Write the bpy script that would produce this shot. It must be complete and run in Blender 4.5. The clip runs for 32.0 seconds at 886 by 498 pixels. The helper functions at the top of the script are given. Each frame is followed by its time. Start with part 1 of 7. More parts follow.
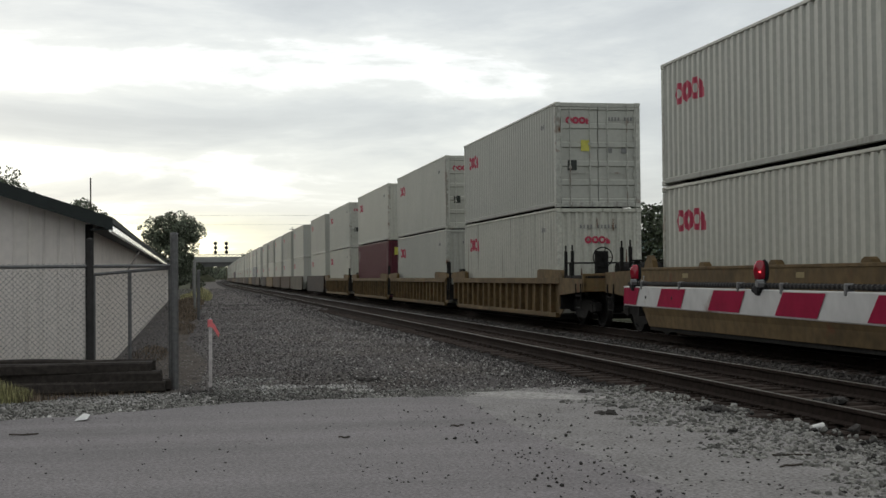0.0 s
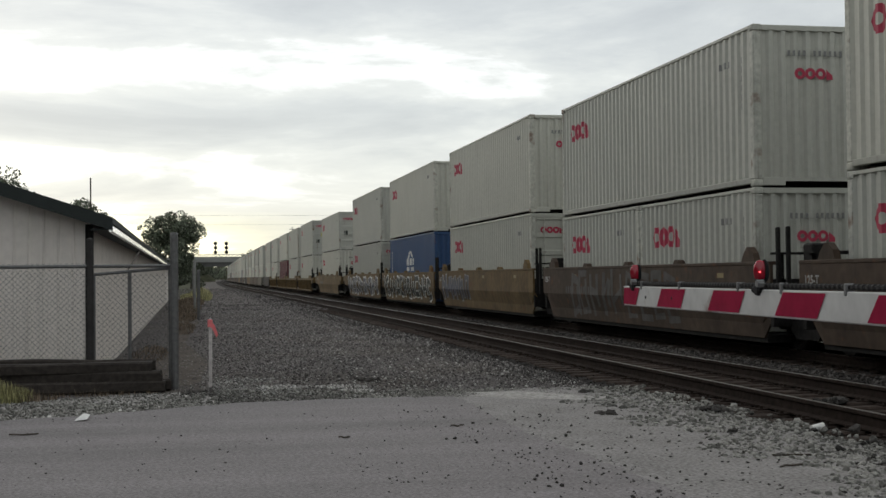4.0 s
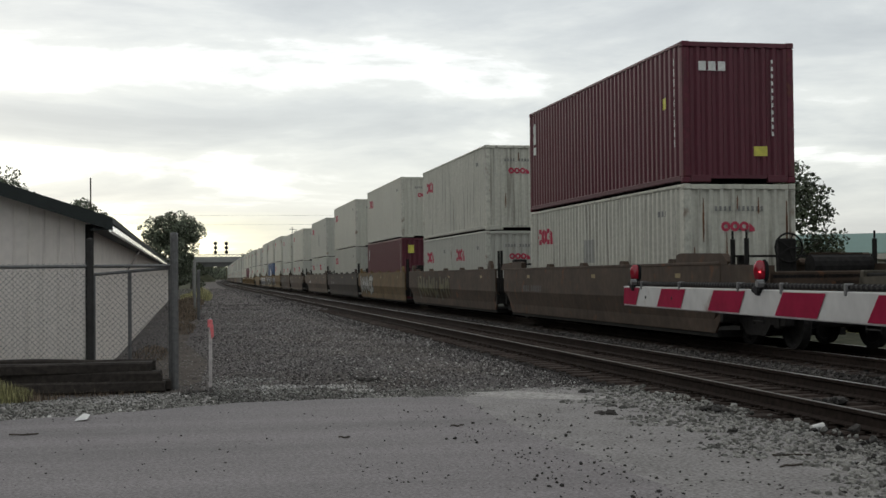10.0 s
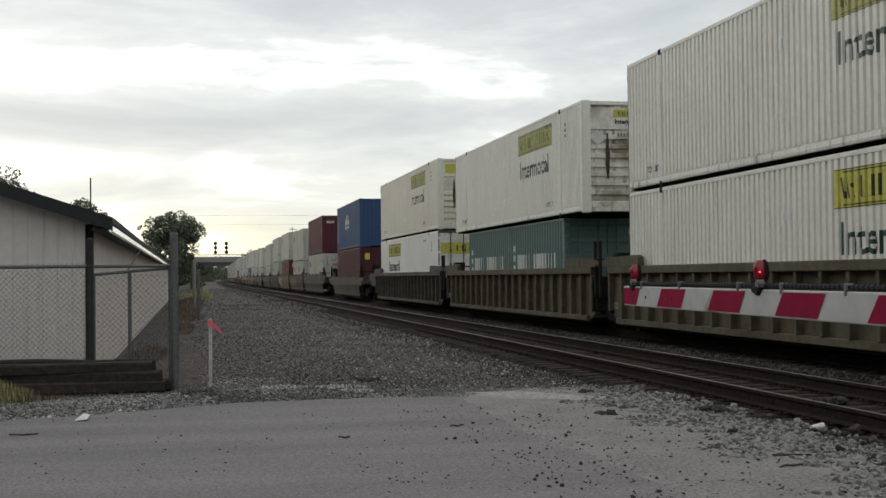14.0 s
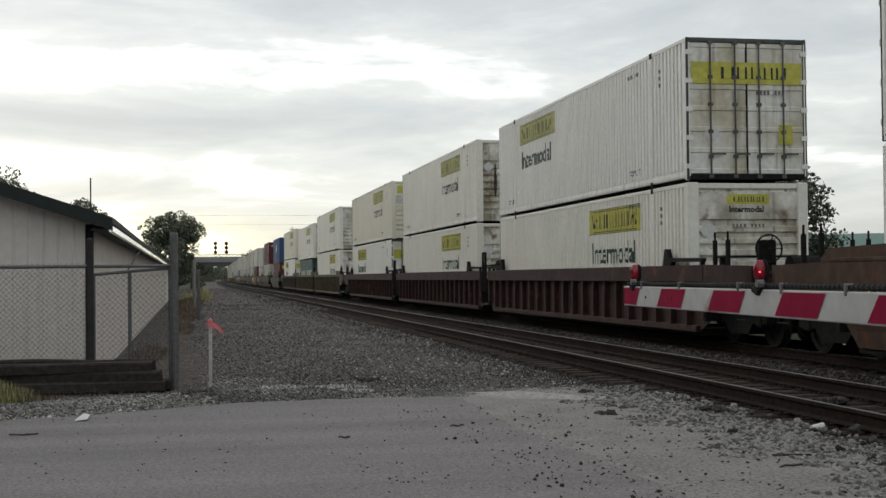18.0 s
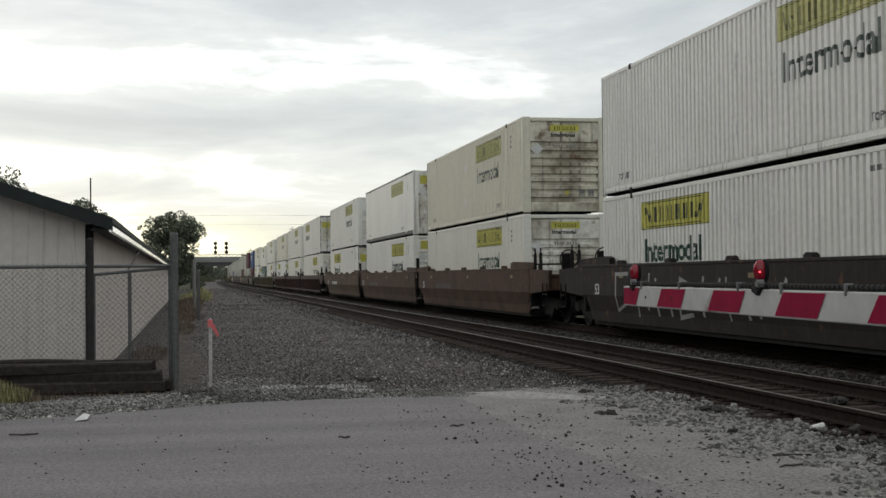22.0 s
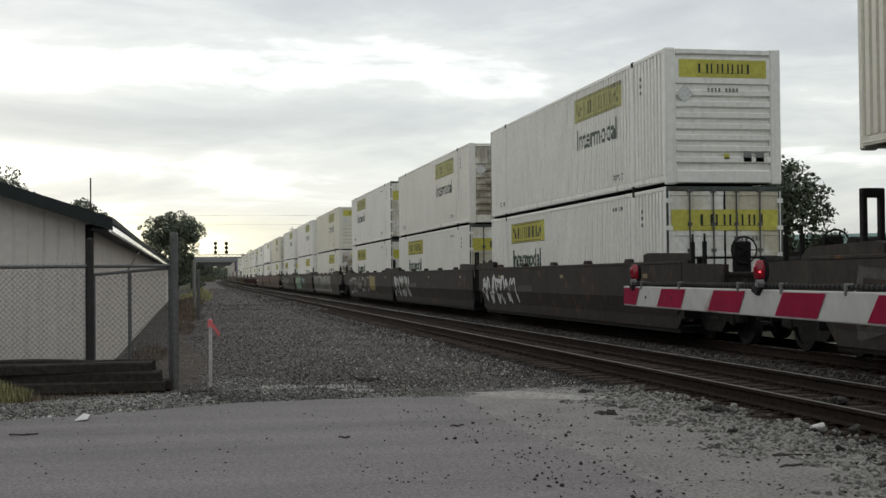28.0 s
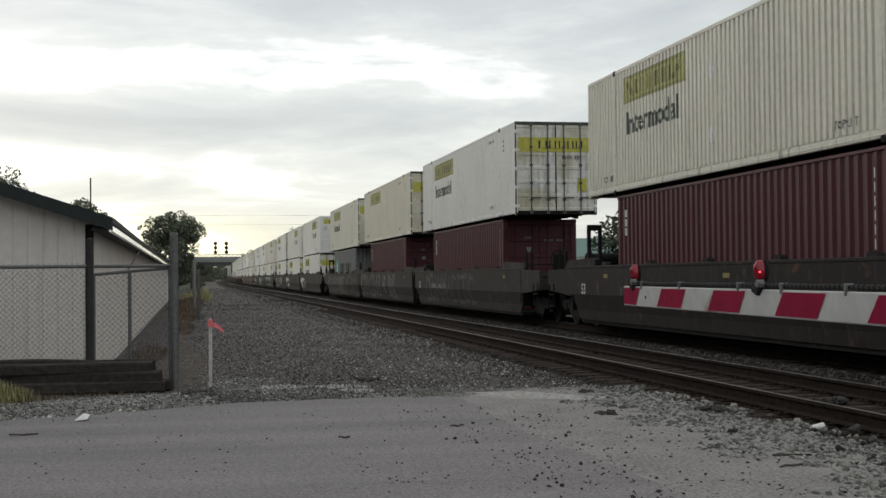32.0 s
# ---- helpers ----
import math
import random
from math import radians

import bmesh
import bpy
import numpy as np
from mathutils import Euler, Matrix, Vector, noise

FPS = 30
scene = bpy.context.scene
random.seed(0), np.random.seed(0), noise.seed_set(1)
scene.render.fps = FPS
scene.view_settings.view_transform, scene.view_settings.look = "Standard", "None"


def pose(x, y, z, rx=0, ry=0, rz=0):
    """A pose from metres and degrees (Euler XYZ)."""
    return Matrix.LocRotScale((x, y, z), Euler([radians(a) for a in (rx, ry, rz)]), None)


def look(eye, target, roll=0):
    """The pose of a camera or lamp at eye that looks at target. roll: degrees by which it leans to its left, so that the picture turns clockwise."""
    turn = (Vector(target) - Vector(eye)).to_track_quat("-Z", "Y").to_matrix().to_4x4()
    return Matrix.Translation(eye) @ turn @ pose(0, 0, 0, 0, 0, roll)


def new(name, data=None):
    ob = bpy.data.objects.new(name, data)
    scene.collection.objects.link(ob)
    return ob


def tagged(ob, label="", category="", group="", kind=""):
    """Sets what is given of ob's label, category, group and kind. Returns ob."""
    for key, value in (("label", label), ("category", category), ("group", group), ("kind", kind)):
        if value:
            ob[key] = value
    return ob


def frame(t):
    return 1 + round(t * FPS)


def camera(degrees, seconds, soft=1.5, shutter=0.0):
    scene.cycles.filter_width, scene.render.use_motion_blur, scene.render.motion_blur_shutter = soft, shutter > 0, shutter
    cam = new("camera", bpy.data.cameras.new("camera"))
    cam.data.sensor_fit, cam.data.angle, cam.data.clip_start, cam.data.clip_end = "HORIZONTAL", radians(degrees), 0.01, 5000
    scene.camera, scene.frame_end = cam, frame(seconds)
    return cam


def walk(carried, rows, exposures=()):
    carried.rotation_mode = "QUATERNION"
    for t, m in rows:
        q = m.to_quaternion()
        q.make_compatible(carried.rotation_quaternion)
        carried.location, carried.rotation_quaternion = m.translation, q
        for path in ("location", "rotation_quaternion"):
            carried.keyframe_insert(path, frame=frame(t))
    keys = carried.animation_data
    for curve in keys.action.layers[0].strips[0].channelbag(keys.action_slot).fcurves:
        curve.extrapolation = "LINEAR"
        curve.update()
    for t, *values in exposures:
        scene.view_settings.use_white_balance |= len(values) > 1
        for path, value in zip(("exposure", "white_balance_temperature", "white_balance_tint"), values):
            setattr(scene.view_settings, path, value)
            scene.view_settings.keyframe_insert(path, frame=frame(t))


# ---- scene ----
EYE = (0.0, 0.0, 1.4365)
CLIP = 32.0
cam = camera(37.455, CLIP, soft=1.5)
STAND = pose(*EYE, 0, 0, -11.0272) @ pose(0, 0, 0, 91.1818) @ pose(0, 0, 0, 0, 0, -0.5794)
walk(cam, [(0.0, STAND), (CLIP, STAND)], exposures=[(0.0, 0.0), (CLIP, 0.0)])

# ---------------------------------------------------------------- sky and sun
SUN_EL, SUN_AZ = radians(24), radians(-28)


def build_sky():
    w = bpy.data.worlds.new("cloudy_sky")
    w.use_nodes = True
    nt = w.node_tree
    nt.nodes.clear()
    N, Lk = nt.nodes.new, nt.links.new
    out, bg = N("ShaderNodeOutputWorld"), N("ShaderNodeBackground")
    sky = N("ShaderNodeTexSky")
    sky.sky_type, sky.sun_disc = "NISHITA", False
    sky.sun_elevation, sky.sun_rotation = SUN_EL, SUN_AZ
    dim = N("ShaderNodeVectorMath")
    dim.operation = "SCALE"
    dim.inputs["Scale"].default_value = 0.018
    Lk(sky.outputs[0], dim.inputs[0])
    co = N("ShaderNodeTexCoord")
    sep = N("ShaderNodeSeparateXYZ")
    Lk(co.outputs["Generated"], sep.inputs[0])
    # cloud layers: bands that follow the horizon, broken up sideways
    az = N("ShaderNodeMath"); az.operation = "ABSOLUTE"
    Lk(sep.outputs[2], az.inputs[0])
    yy = N("ShaderNodeMath"); yy.operation = "ABSOLUTE"
    Lk(sep.outputs[1], yy.inputs[0])
    yd = N("ShaderNodeMath"); yd.operation = "ADD"; yd.inputs[1].default_value = 0.45
    Lk(yy.outputs[0], yd.inputs[0])
    xs = N("ShaderNodeMath"); xs.operation = "DIVIDE"
    Lk(sep.outputs[0], xs.inputs[0]); Lk(yd.outputs[0], xs.inputs[1])
    root = N("ShaderNodeMath"); root.operation = "POWER"; root.inputs[1].default_value = 0.75
    Lk(az.outputs[0], root.inputs[0])
    com = N("ShaderNodeCombineXYZ")
    Lk(xs.outputs[0], com.inputs[0]); Lk(root.outputs[0], com.inputs[1])

    def layer(loc, scale, detail, rough, twist):
        mp = N("ShaderNodeMapping"); mp.inputs["Location"].default_value = loc; mp.inputs["Scale"].default_value = scale
        Lk(com.outputs[0], mp.inputs[0])
        n = N("ShaderNodeTexNoise"); n.inputs["Scale"].default_value = 1.0; n.inputs["Detail"].default_value = detail
        n.inputs["Roughness"].default_value = rough; n.inputs["Distortion"].default_value = twist
        Lk(mp.outputs[0], n.inputs["Vector"])
        return n.outputs[0]
    big = layer(CLOUD_AT, (6.0, 16.0, 1.0), 8, 0.58, 0.35)
    thin = layer((1.7, 8.3, 0.0), (24.0, 52.0, 1.0), 6, 0.62, 0.3)
    sunv = N("ShaderNodeVectorMath"); sunv.operation = "DOT_PRODUCT"
    sunv.inputs[1].default_value = (math.sin(SUN_AZ) * 0.985, math.cos(SUN_AZ) * 0.985, 0.17)
    Lk(co.outputs["Generated"], sunv.inputs[0])
    glow = N("ShaderNodeMapRange"); glow.inputs["From Min"].default_value = 0.72
    glow.inputs["From Max"].default_value = 1.0; glow.inputs["To Max"].default_value = 0.10
    glow.interpolation_type = "SMOOTHSTEP"
    Lk(sunv.outputs["Value"], glow.inputs["Value"])
    # brighter and greyer layers by height above the horizon (0.5 is neutral)
    low = N("ShaderNodeValToRGB")
    low.color_ramp.interpolation = "B_SPLINE"
    le = low.color_ramp.elements
    le[0].position, le[0].color = 0.0, (0.95, 0.95, 0.95, 1)
    le[1].position, le[1].color = 1.0, (0.45, 0.45, 0.45, 1)
    for at, g in ((0.038, 0.9), (0.052, 0.62), (0.062, 0.5), (0.076, 0.9), (0.094, 1.0), (0.112, 0.15), (0.126, 0.4), (0.138, 1.0), (0.156, 1.0), (0.172, 0.42), (0.198, 0.2), (0.3, 0.45)):
        el = low.color_ramp.elements.new(at); el.color = (g, g, g, 1)
    Lk(az.outputs[0], low.inputs[0])
    shift = N("ShaderNodeMath"); shift.operation = "SUBTRACT"; shift.inputs[1].default_value = 0.5
    Lk(low.outputs[0], shift.inputs[0])
    side = N("ShaderNodeMapRange"); side.inputs["From Min"].default_value = 0.70; side.inputs["From Max"].default_value = 0.95
    side.inputs["To Min"].default_value = 0.05; side.inputs["To Max"].default_value = 0.40
    Lk(sunv.outputs["Value"], side.inputs["Value"])
    band = N("ShaderNodeMath"); band.operation = "MULTIPLY"
    Lk(shift.outputs[0], band.inputs[0]); Lk(side.outputs[0], band.inputs[1])

    def plus(a, b, k=1.0):
        m = N("ShaderNodeMath"); m.operation = "MULTIPLY_ADD"; m.inputs[1].default_value = k
        Lk(b, m.inputs[0]); Lk(a, m.inputs[2])
        return m.outputs[0]
    total = plus(plus(plus(big, thin, 0.16), glow.outputs[0]), band.outputs[0])
    ramp = N("ShaderNodeValToRGB")
    e = ramp.color_ramp.elements
    e[0].position, e[0].color = 0.40, (0.51, 0.53, 0.535, 1)
    e[1].position, e[1].color = 0.86, (1.10, 1.10, 1.02, 1)
    for at, c in ((0.56, (0.60, 0.62, 0.615, 1)), (0.70, (0.74, 0.755, 0.725, 1)), (0.77, (0.98, 0.99, 0.965, 1))):
        el = ramp.color_ramp.elements.new(at); el.color = c
    Lk(total, ramp.inputs[0])
    # a yellow tint where the low sun stands behind thin cloud
    warm = N("ShaderNodeMapRange"); warm.inputs["From Min"].default_value = 0.056; warm.inputs["From Max"].default_value = 0.034
    warm.interpolation_type = "SMOOTHSTEP"
    Lk(az.outputs[0], warm.inputs["Value"])
    ahead = N("ShaderNodeMapRange"); ahead.inputs["From Min"].default_value = 0.80; ahead.inputs["From Max"].default_value = 0.90
    ahead.interpolation_type = "SMOOTHSTEP"
    Lk(sunv.outputs["Value"], ahead.inputs["Value"])
    both = N("ShaderNodeMath"); both.operation = "MULTIPLY"
    Lk(warm.outputs[0], both.inputs[0]); Lk(ahead.outputs[0], both.inputs[1])
    tint = N("ShaderNodeMix"); tint.data_type = "RGBA"; tint.blend_type = "MULTIPLY"
    tint.inputs[7].default_value = (1.42, 1.38, 1.06, 1)
    Lk(both.outputs[0], tint.inputs[0]); Lk(ramp.outputs[0], tint.inputs[6])
    add = N("ShaderNodeVectorMath"); add.operation = "ADD"
    Lk(tint.outputs[2], add.inputs[0]); Lk(dim.outputs[0], add.inputs[1])
    Lk(add.outputs[0], bg.inputs[0]); bg.inputs[1].default_value = SKY_STRENGTH
    Lk(bg.outputs[0], out.inputs[0])
    scene.world = w


SKY_STRENGTH = 1.0
CLOUD_AT = (2.6, 0.35, 0.0)
build_sky()
sun = new("sun", bpy.data.lights.new("sun", "SUN"))
sun.data.energy, sun.data.angle, sun.data.color = 0.35, radians(25), (1.0, 0.96, 0.88)
sun.matrix_world = look((0, 0, 0), (-math.sin(SUN_AZ) * math.cos(SUN_EL), -math.cos(SUN_AZ) * math.cos(SUN_EL), -math.sin(SUN_EL)))


# ---------------------------------------------------------------- materials
def material(name, colour=(0.5, 0.5, 0.5), rough=0.7, metal=0.0, spread=0.25, grain=8.0, blotch=0.6, bump=0.15,
             rust=0.0, streak=0.0, by_object=False, island=0.0, spec=0.4, second=None, glow=None, bump_scale=None, cloud=0.6, drag=0.0, tone=1.0):
    """A painted, stony, wooden or metal surface with grain, blotches, streaks and rust."""
    m = bpy.data.materials.new(name)
    m.use_nodes = True
    nt = m.node_tree
    N, Lk = nt.nodes.new, nt.links.new
    b = nt.nodes["Principled BSDF"]
    b.inputs["Roughness"].default_value, b.inputs["Metallic"].default_value = rough, metal
    b.inputs["Specular IOR Level"].default_value = spec
    co, info = N("ShaderNodeTexCoord"), N("ShaderNodeObjectInfo")
    shift = N("ShaderNodeVectorMath"); shift.operation = "ADD"
    rnd = N("ShaderNodeMath"); rnd.operation = "MULTIPLY"; rnd.inputs[1].default_value = 37.0
    Lk(info.outputs["Random"], rnd.inputs[0])
    Lk(co.outputs["Object"], shift.inputs[0]); Lk(rnd.outputs[0], shift.inputs[1])

    def noise_tex(scale, detail=4, stretch=(1, 1, 1)):
        mp = N("ShaderNodeMapping"); mp.inputs["Scale"].default_value = stretch
        Lk(shift.outputs[0], mp.inputs[0])
        t = N("ShaderNodeTexNoise"); t.inputs["Scale"].default_value = scale; t.inputs["Detail"].default_value = detail
        Lk(mp.outputs[0], t.inputs["Vector"])
        return t.outputs[0]

    def mul(c, fac_socket, lo, hi):
        r = N("ShaderNodeMapRange"); r.inputs["From Min"].default_value = 0.3; r.inputs["From Max"].default_value = 0.7
        r.inputs["To Min"].default_value, r.inputs["To Max"].default_value = lo, hi
        Lk(fac_socket, r.inputs["Value"])
        v = N("ShaderNodeVectorMath"); v.operation = "SCALE"
        Lk(c, v.inputs[0]); Lk(r.outputs[0], v.inputs["Scale"])
        return v.outputs[0]

    def blend(fac_socket, lo, hi, c, other):
        r = N("ShaderNodeMapRange"); r.inputs["From Min"].default_value, r.inputs["From Max"].default_value = lo, hi
        Lk(fac_socket, r.inputs["Value"])
        mx = N("ShaderNodeMix"); mx.data_type = "RGBA"
        Lk(r.outputs[0], mx.inputs[0]); Lk(c, mx.inputs[6])
        mx.inputs[7].default_value = (*other, 1)
        return mx.outputs[2]

    if by_object:
        c = info.outputs["Color"]
    else:
        rgb = N("ShaderNodeRGB"); rgb.outputs[0].default_value = (*colour, 1); c = rgb.outputs[0]
    if tone != 1.0:
        tn = N("ShaderNodeVectorMath"); tn.operation = "SCALE"; tn.inputs["Scale"].default_value = tone
        Lk(c, tn.inputs[0]); c = tn.outputs[0]
    fine = noise_tex(grain, 6)
    wide = noise_tex(blotch, 3)
    if second:
        c = blend(wide, 0.42, 0.62, c, second)
    c = mul(c, fine, 1 - spread, 1 + spread)
    c = mul(c, wide, 1 - spread * cloud, 1 + spread * cloud)
    if drag:
        c = mul(c, noise_tex(1.0, 4, (0.09, 1.3, 1.0)), 1 - drag, 1 + drag * 0.6)
    if island:
        geo = N("ShaderNodeNewGeometry")
        c = mul(c, geo.outputs["Random Per Island"], 1 - island, 1 + island)
    if streak:
        c = blend(noise_tex(1.0, 5, (7, 7, 0.35)), 0.56, 0.56 + 0.25 / streak, c, (0.10, 0.085, 0.065))
    if rust:
        c = blend(noise_tex(2.6, 8), 0.62 - 0.06 * rust, 0.74, c, (0.12, 0.05, 0.022))
    Lk(c, b.inputs["Base Color"])
    if bump:
        bp = N("ShaderNodeBump"); bp.inputs["Strength"].default_value = bump; bp.inputs["Distance"].default_value = 0.02
        Lk(noise_tex(bump_scale, 6) if bump_scale else fine, bp.inputs["Height"]); Lk(bp.outputs[0], b.inputs["Normal"])
    if glow:
        b.inputs["Emission Color"].default_value = (*glow[:3], 1); b.inputs["Emission Strength"].default_value = glow[3]
    return m


PAINT = material("container_paint", rough=0.5, spread=0.06, grain=9, blotch=0.5, bump=0.03, streak=0.22, by_object=True)
PAINT_EDGE = material("scuffed_edge_paint", rough=0.65, spread=0.22, grain=11, blotch=1.2, bump=0.06, streak=1.0, rust=0.6, by_object=True)
# bottom rails: the box's colour at 0.74, with streaks
RAIL_PAINT = material("darker_rail_paint", rough=0.65, spread=0.10, grain=9, blotch=0.7, bump=0.05, streak=0.5, by_object=True, tone=0.74)
REAR_FRAME = material("dark_green_grey_frame", (0.060, 0.075, 0.068), 0.6, 0.1, 0.3, 10, 0.8, 0.1, rust=0.6, streak=0.4)
PATCH_GREY = material("grey_touch_up_paint", (0.27, 0.272, 0.25), 0.6, spread=0.12, grain=5, blotch=0.8, bump=0.03, streak=0.5)
PAINT_OLD = material("worn_container_paint", rough=0.6, spread=0.10, grain=12, blotch=0.5, bump=0.05, streak=1.0, by_object=True)
PAINT_DIRTY = material("grimy_container_paint", rough=0.65, spread=0.16, grain=9, blotch=0.9, bump=0.05, streak=1.1, rust=0.5, by_object=True, second=(0.30, 0.265, 0.20))
DOOR_GRIME = material("grimy_door_paint", rough=0.65, spread=0.12, grain=9, blotch=0.8, bump=0.05, streak=0.7, by_object=True, second=(0.52, 0.485, 0.37))
RUST_RUN = material("rust_run", (0.13, 0.062, 0.032), 0.9, 0, 0.4, 14, 2.0, 0.05, spec=0.1)
STAIN = material("dark_soot_stain", (0.075, 0.06, 0.045), 0.85, 0, 0.35, 12, 2.0, 0.05, spec=0.1)
STEEL_DARK = material("dirty_dark_steel", (0.017, 0.016, 0.0155), 0.85, 0.0, 0.35, 10, 0.8, 0.2, spec=0.15)
POST_DARK = material("dark_painted_post", (0.045, 0.043, 0.042), 0.8, 0.0, 0.25, 10, 0.8, 0.1, spec=0.2)
STEEL_MID = material("weathered_grey_steel", (0.12, 0.12, 0.115), 0.6, 0.3, 0.25, 12, 0.8, 0.1, rust=0.6)
WELL = material("railcar_paint", rough=0.78, spread=0.26, grain=5, blotch=0.8, bump=0.08, streak=0.3, rust=0.1, spec=0.25, cloud=1.0, by_object=True)
RED = material("faded_red_paint", (0.37, 0.030, 0.066), 0.6, spread=0.12, grain=20, bump=0.02)
WHITE_MARK = material("white_stencil_paint", (0.62, 0.63, 0.61), 0.6, spread=0.15, grain=20, bump=0.02)
GREY_MARK = material("grey_stencil_paint", (0.19, 0.19, 0.185), 0.6, spread=0.2, grain=20, bump=0.02)
PLACARD = material("white_placard", (0.80, 0.80, 0.77), 0.5, spread=0.1, grain=12, bump=0.02)
STICKER_BROWN = material("faded_brown_sticker", (0.22, 0.17, 0.075), 0.6, spread=0.15, grain=9, bump=0.02)
YELLOW_OLD = material("faded_yellow_sign_paint", (0.46, 0.445, 0.175), 0.6, spread=0.2, grain=9, bump=0.02)
YELLOW = material("yellow_sign_paint", (0.52, 0.49, 0.085), 0.55, spread=0.16, grain=9, bump=0.02)
BLACK_MARK = material("black_lettering", (0.022, 0.026, 0.022), 0.6, spread=0.2, grain=20, bump=0.02)
SIGN_FADED = material("faded_olive_sign_paint", (0.20, 0.195, 0.09), 0.6, spread=0.2, grain=14, bump=0.02)
SIGN_DARK = material("dark_olive_sign_paint", (0.050, 0.053, 0.028), 0.6, spread=0.2, grain=14, bump=0.02)
GREEN_FADED = material("faded_grey_green_lettering", (0.085, 0.105, 0.09), 0.6, spread=0.3, grain=14, bump=0.02)
GREEN_MARK = material("dark_green_lettering", (0.016, 0.055, 0.036), 0.6, spread=0.2, grain=20, bump=0.02)
TEAL_MARK = material("pale_teal_paint", (0.13, 0.34, 0.34), 0.6, spread=0.1, grain=12, bump=0.02)
UNDER = material("container_underframe", (0.030, 0.029, 0.028), 0.9, 0.0, 0.3, 8, 0.8, 0.1, spec=0.1)
RAIL_TOP = material("polished_rail_steel", (0.42, 0.40, 0.38), 0.36, 1.0, 0.12, 30, 2.0, 0.03)
RAIL_DULL = material("rust_filmed_rail_head", (0.16, 0.145, 0.13), 0.5, 0.8, 0.25, 30, 2.0, 0.05)
RAIL_SIDE = material("rusty_rail_steel", (0.026, 0.019, 0.016), 0.95, 0.0, 0.3, 14, 1.0, 0.2, spec=0.08)
TIE = material("creosoted_tie_wood", (0.046, 0.035, 0.030), 0.95, 0, 0.4, 14, 1.2, 0.5, spec=0.1)
GRAVEL = material("gravel_ground", (0.134, 0.122, 0.119), 0.95, 0, 0.55, 16, 0.22, 1.0, second=(0.080, 0.070, 0.063), spec=0.1)
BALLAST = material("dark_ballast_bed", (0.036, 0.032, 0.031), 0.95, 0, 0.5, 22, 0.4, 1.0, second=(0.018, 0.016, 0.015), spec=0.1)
STONE = material("ballast_stone", (0.158, 0.146, 0.142), 0.95, 0, 0.25, 30, 0.25, 0.3, island=0.55, spec=0.15, cloud=1.2)
STONE_LIGHT = material("light_grey_stone", (0.27, 0.265, 0.25), 0.9, 0, 0.25, 30, 0.5, 0.3, island=0.5, spec=0.2)
STONE_WHITE = material("whitish_stone_chip", (0.40, 0.39, 0.37), 0.9, 0, 0.2, 30, 0.6, 0.2, island=0.4, spec=0.2)
DIRT = material("brown_bare_dirt", (0.112, 0.096, 0.084), 0.98, 0, 0.35, 9, 0.7, 0.8, spec=0.08)
STONE_PALE = material("pale_crushed_stone", (0.205, 0.20, 0.185), 0.92, 0, 0.25, 30, 0.6, 0.3, island=0.42, spec=0.15, cloud=1.2)
STONE_DARK = material("oily_dark_ballast_stone", (0.036, 0.033, 0.031), 0.95, 0, 0.25, 30, 0.5, 0.3, island=0.5, spec=0.12)
STONE_BLACK = material("near_black_ballast", (0.034, 0.032, 0.031), 0.95, 0, 0.25, 30, 0.5, 0.3, island=0.5, spec=0.1)
DUST_PALE = material("pale_powdery_dust", (0.33, 0.315, 0.30), 0.95, 0, 0.35, 20, 1.6, 0.6, cloud=0.5, spec=0.2)
VERGE = material("dark_scrubby_verge", (0.060, 0.062, 0.040), 0.95, 0, 0.4, 3, 0.2, 0.6, spec=0.05)
DUST = material("pale_dusty_ground", (0.245, 0.232, 0.226), 0.95, 0, 0.4, 34, 1.6, 0.9, cloud=0.3, spec=0.2)
STONE_MID = material("grey_brown_ballast_stone", (0.088, 0.081, 0.077), 0.95, 0, 0.25, 30, 0.5, 0.3, island=0.5, spec=0.12)
CLOD = material("dark_clod", (0.045, 0.041, 0.038), 0.95, 0, 0.3, 30, 3.0, 0.3, island=0.5)
ASPHALT = material("worn_asphalt", (0.212, 0.195, 0.197), 0.9, 0, 0.36, 40, 0.5, 0.8, cloud=0.2, drag=0.17)
WALL_PANEL = material("cream_metal_siding", (0.74, 0.69, 0.64), 0.6, 0, 0.06, 8, 0.4, 0.03, streak=0.25)
ROOF_GREEN = material("dark_green_roof_metal", (0.013, 0.019, 0.018), 0.6, 0.0, 0.2, 8, 0.6, 0.05)
GUTTER = material("pale_gutter_metal", (0.92, 0.92, 0.90), 0.15, 1.0, 0.08, 14, 1.0, 0.03)
GALV = material("galvanised_steel", (0.15, 0.15, 0.15), 0.55, 0.5, 0.2, 20, 2.0, 0.1)
WIRE = material("chain_link_wire", (0.13, 0.13, 0.13), 0.6, 0.4, 0.1, 20, 2.0, 0.0)
TIMBER = material("old_dark_timber", (0.034, 0.028, 0.024), 0.9, 0, 0.45, 16, 1.0, 0.5)
STAKE_WOOD = material("pale_stake_paint", (0.50, 0.46, 0.45), 0.8, 0, 0.2, 20, 2.0, 0.1)
PINK = material("pink_ribbon_plastic", (0.82, 0.20, 0.21), 0.45, 0, 0.1, 20, 2.0, 0.0)
BARK = material("tree_bark", (0.06, 0.05, 0.04), 0.95, 0, 0.35, 10, 1.5, 0.6)
LEAF = material("dull_green_leaf", (0.058, 0.072, 0.042), 0.7, 0, 0.3, 3, 0.4, 0.0, island=0.55)
LEAF_DARK = material("dark_green_leaf", (0.115, 0.132, 0.092), 0.7, 0, 0.3, 3, 0.4, 0.0, island=0.55)
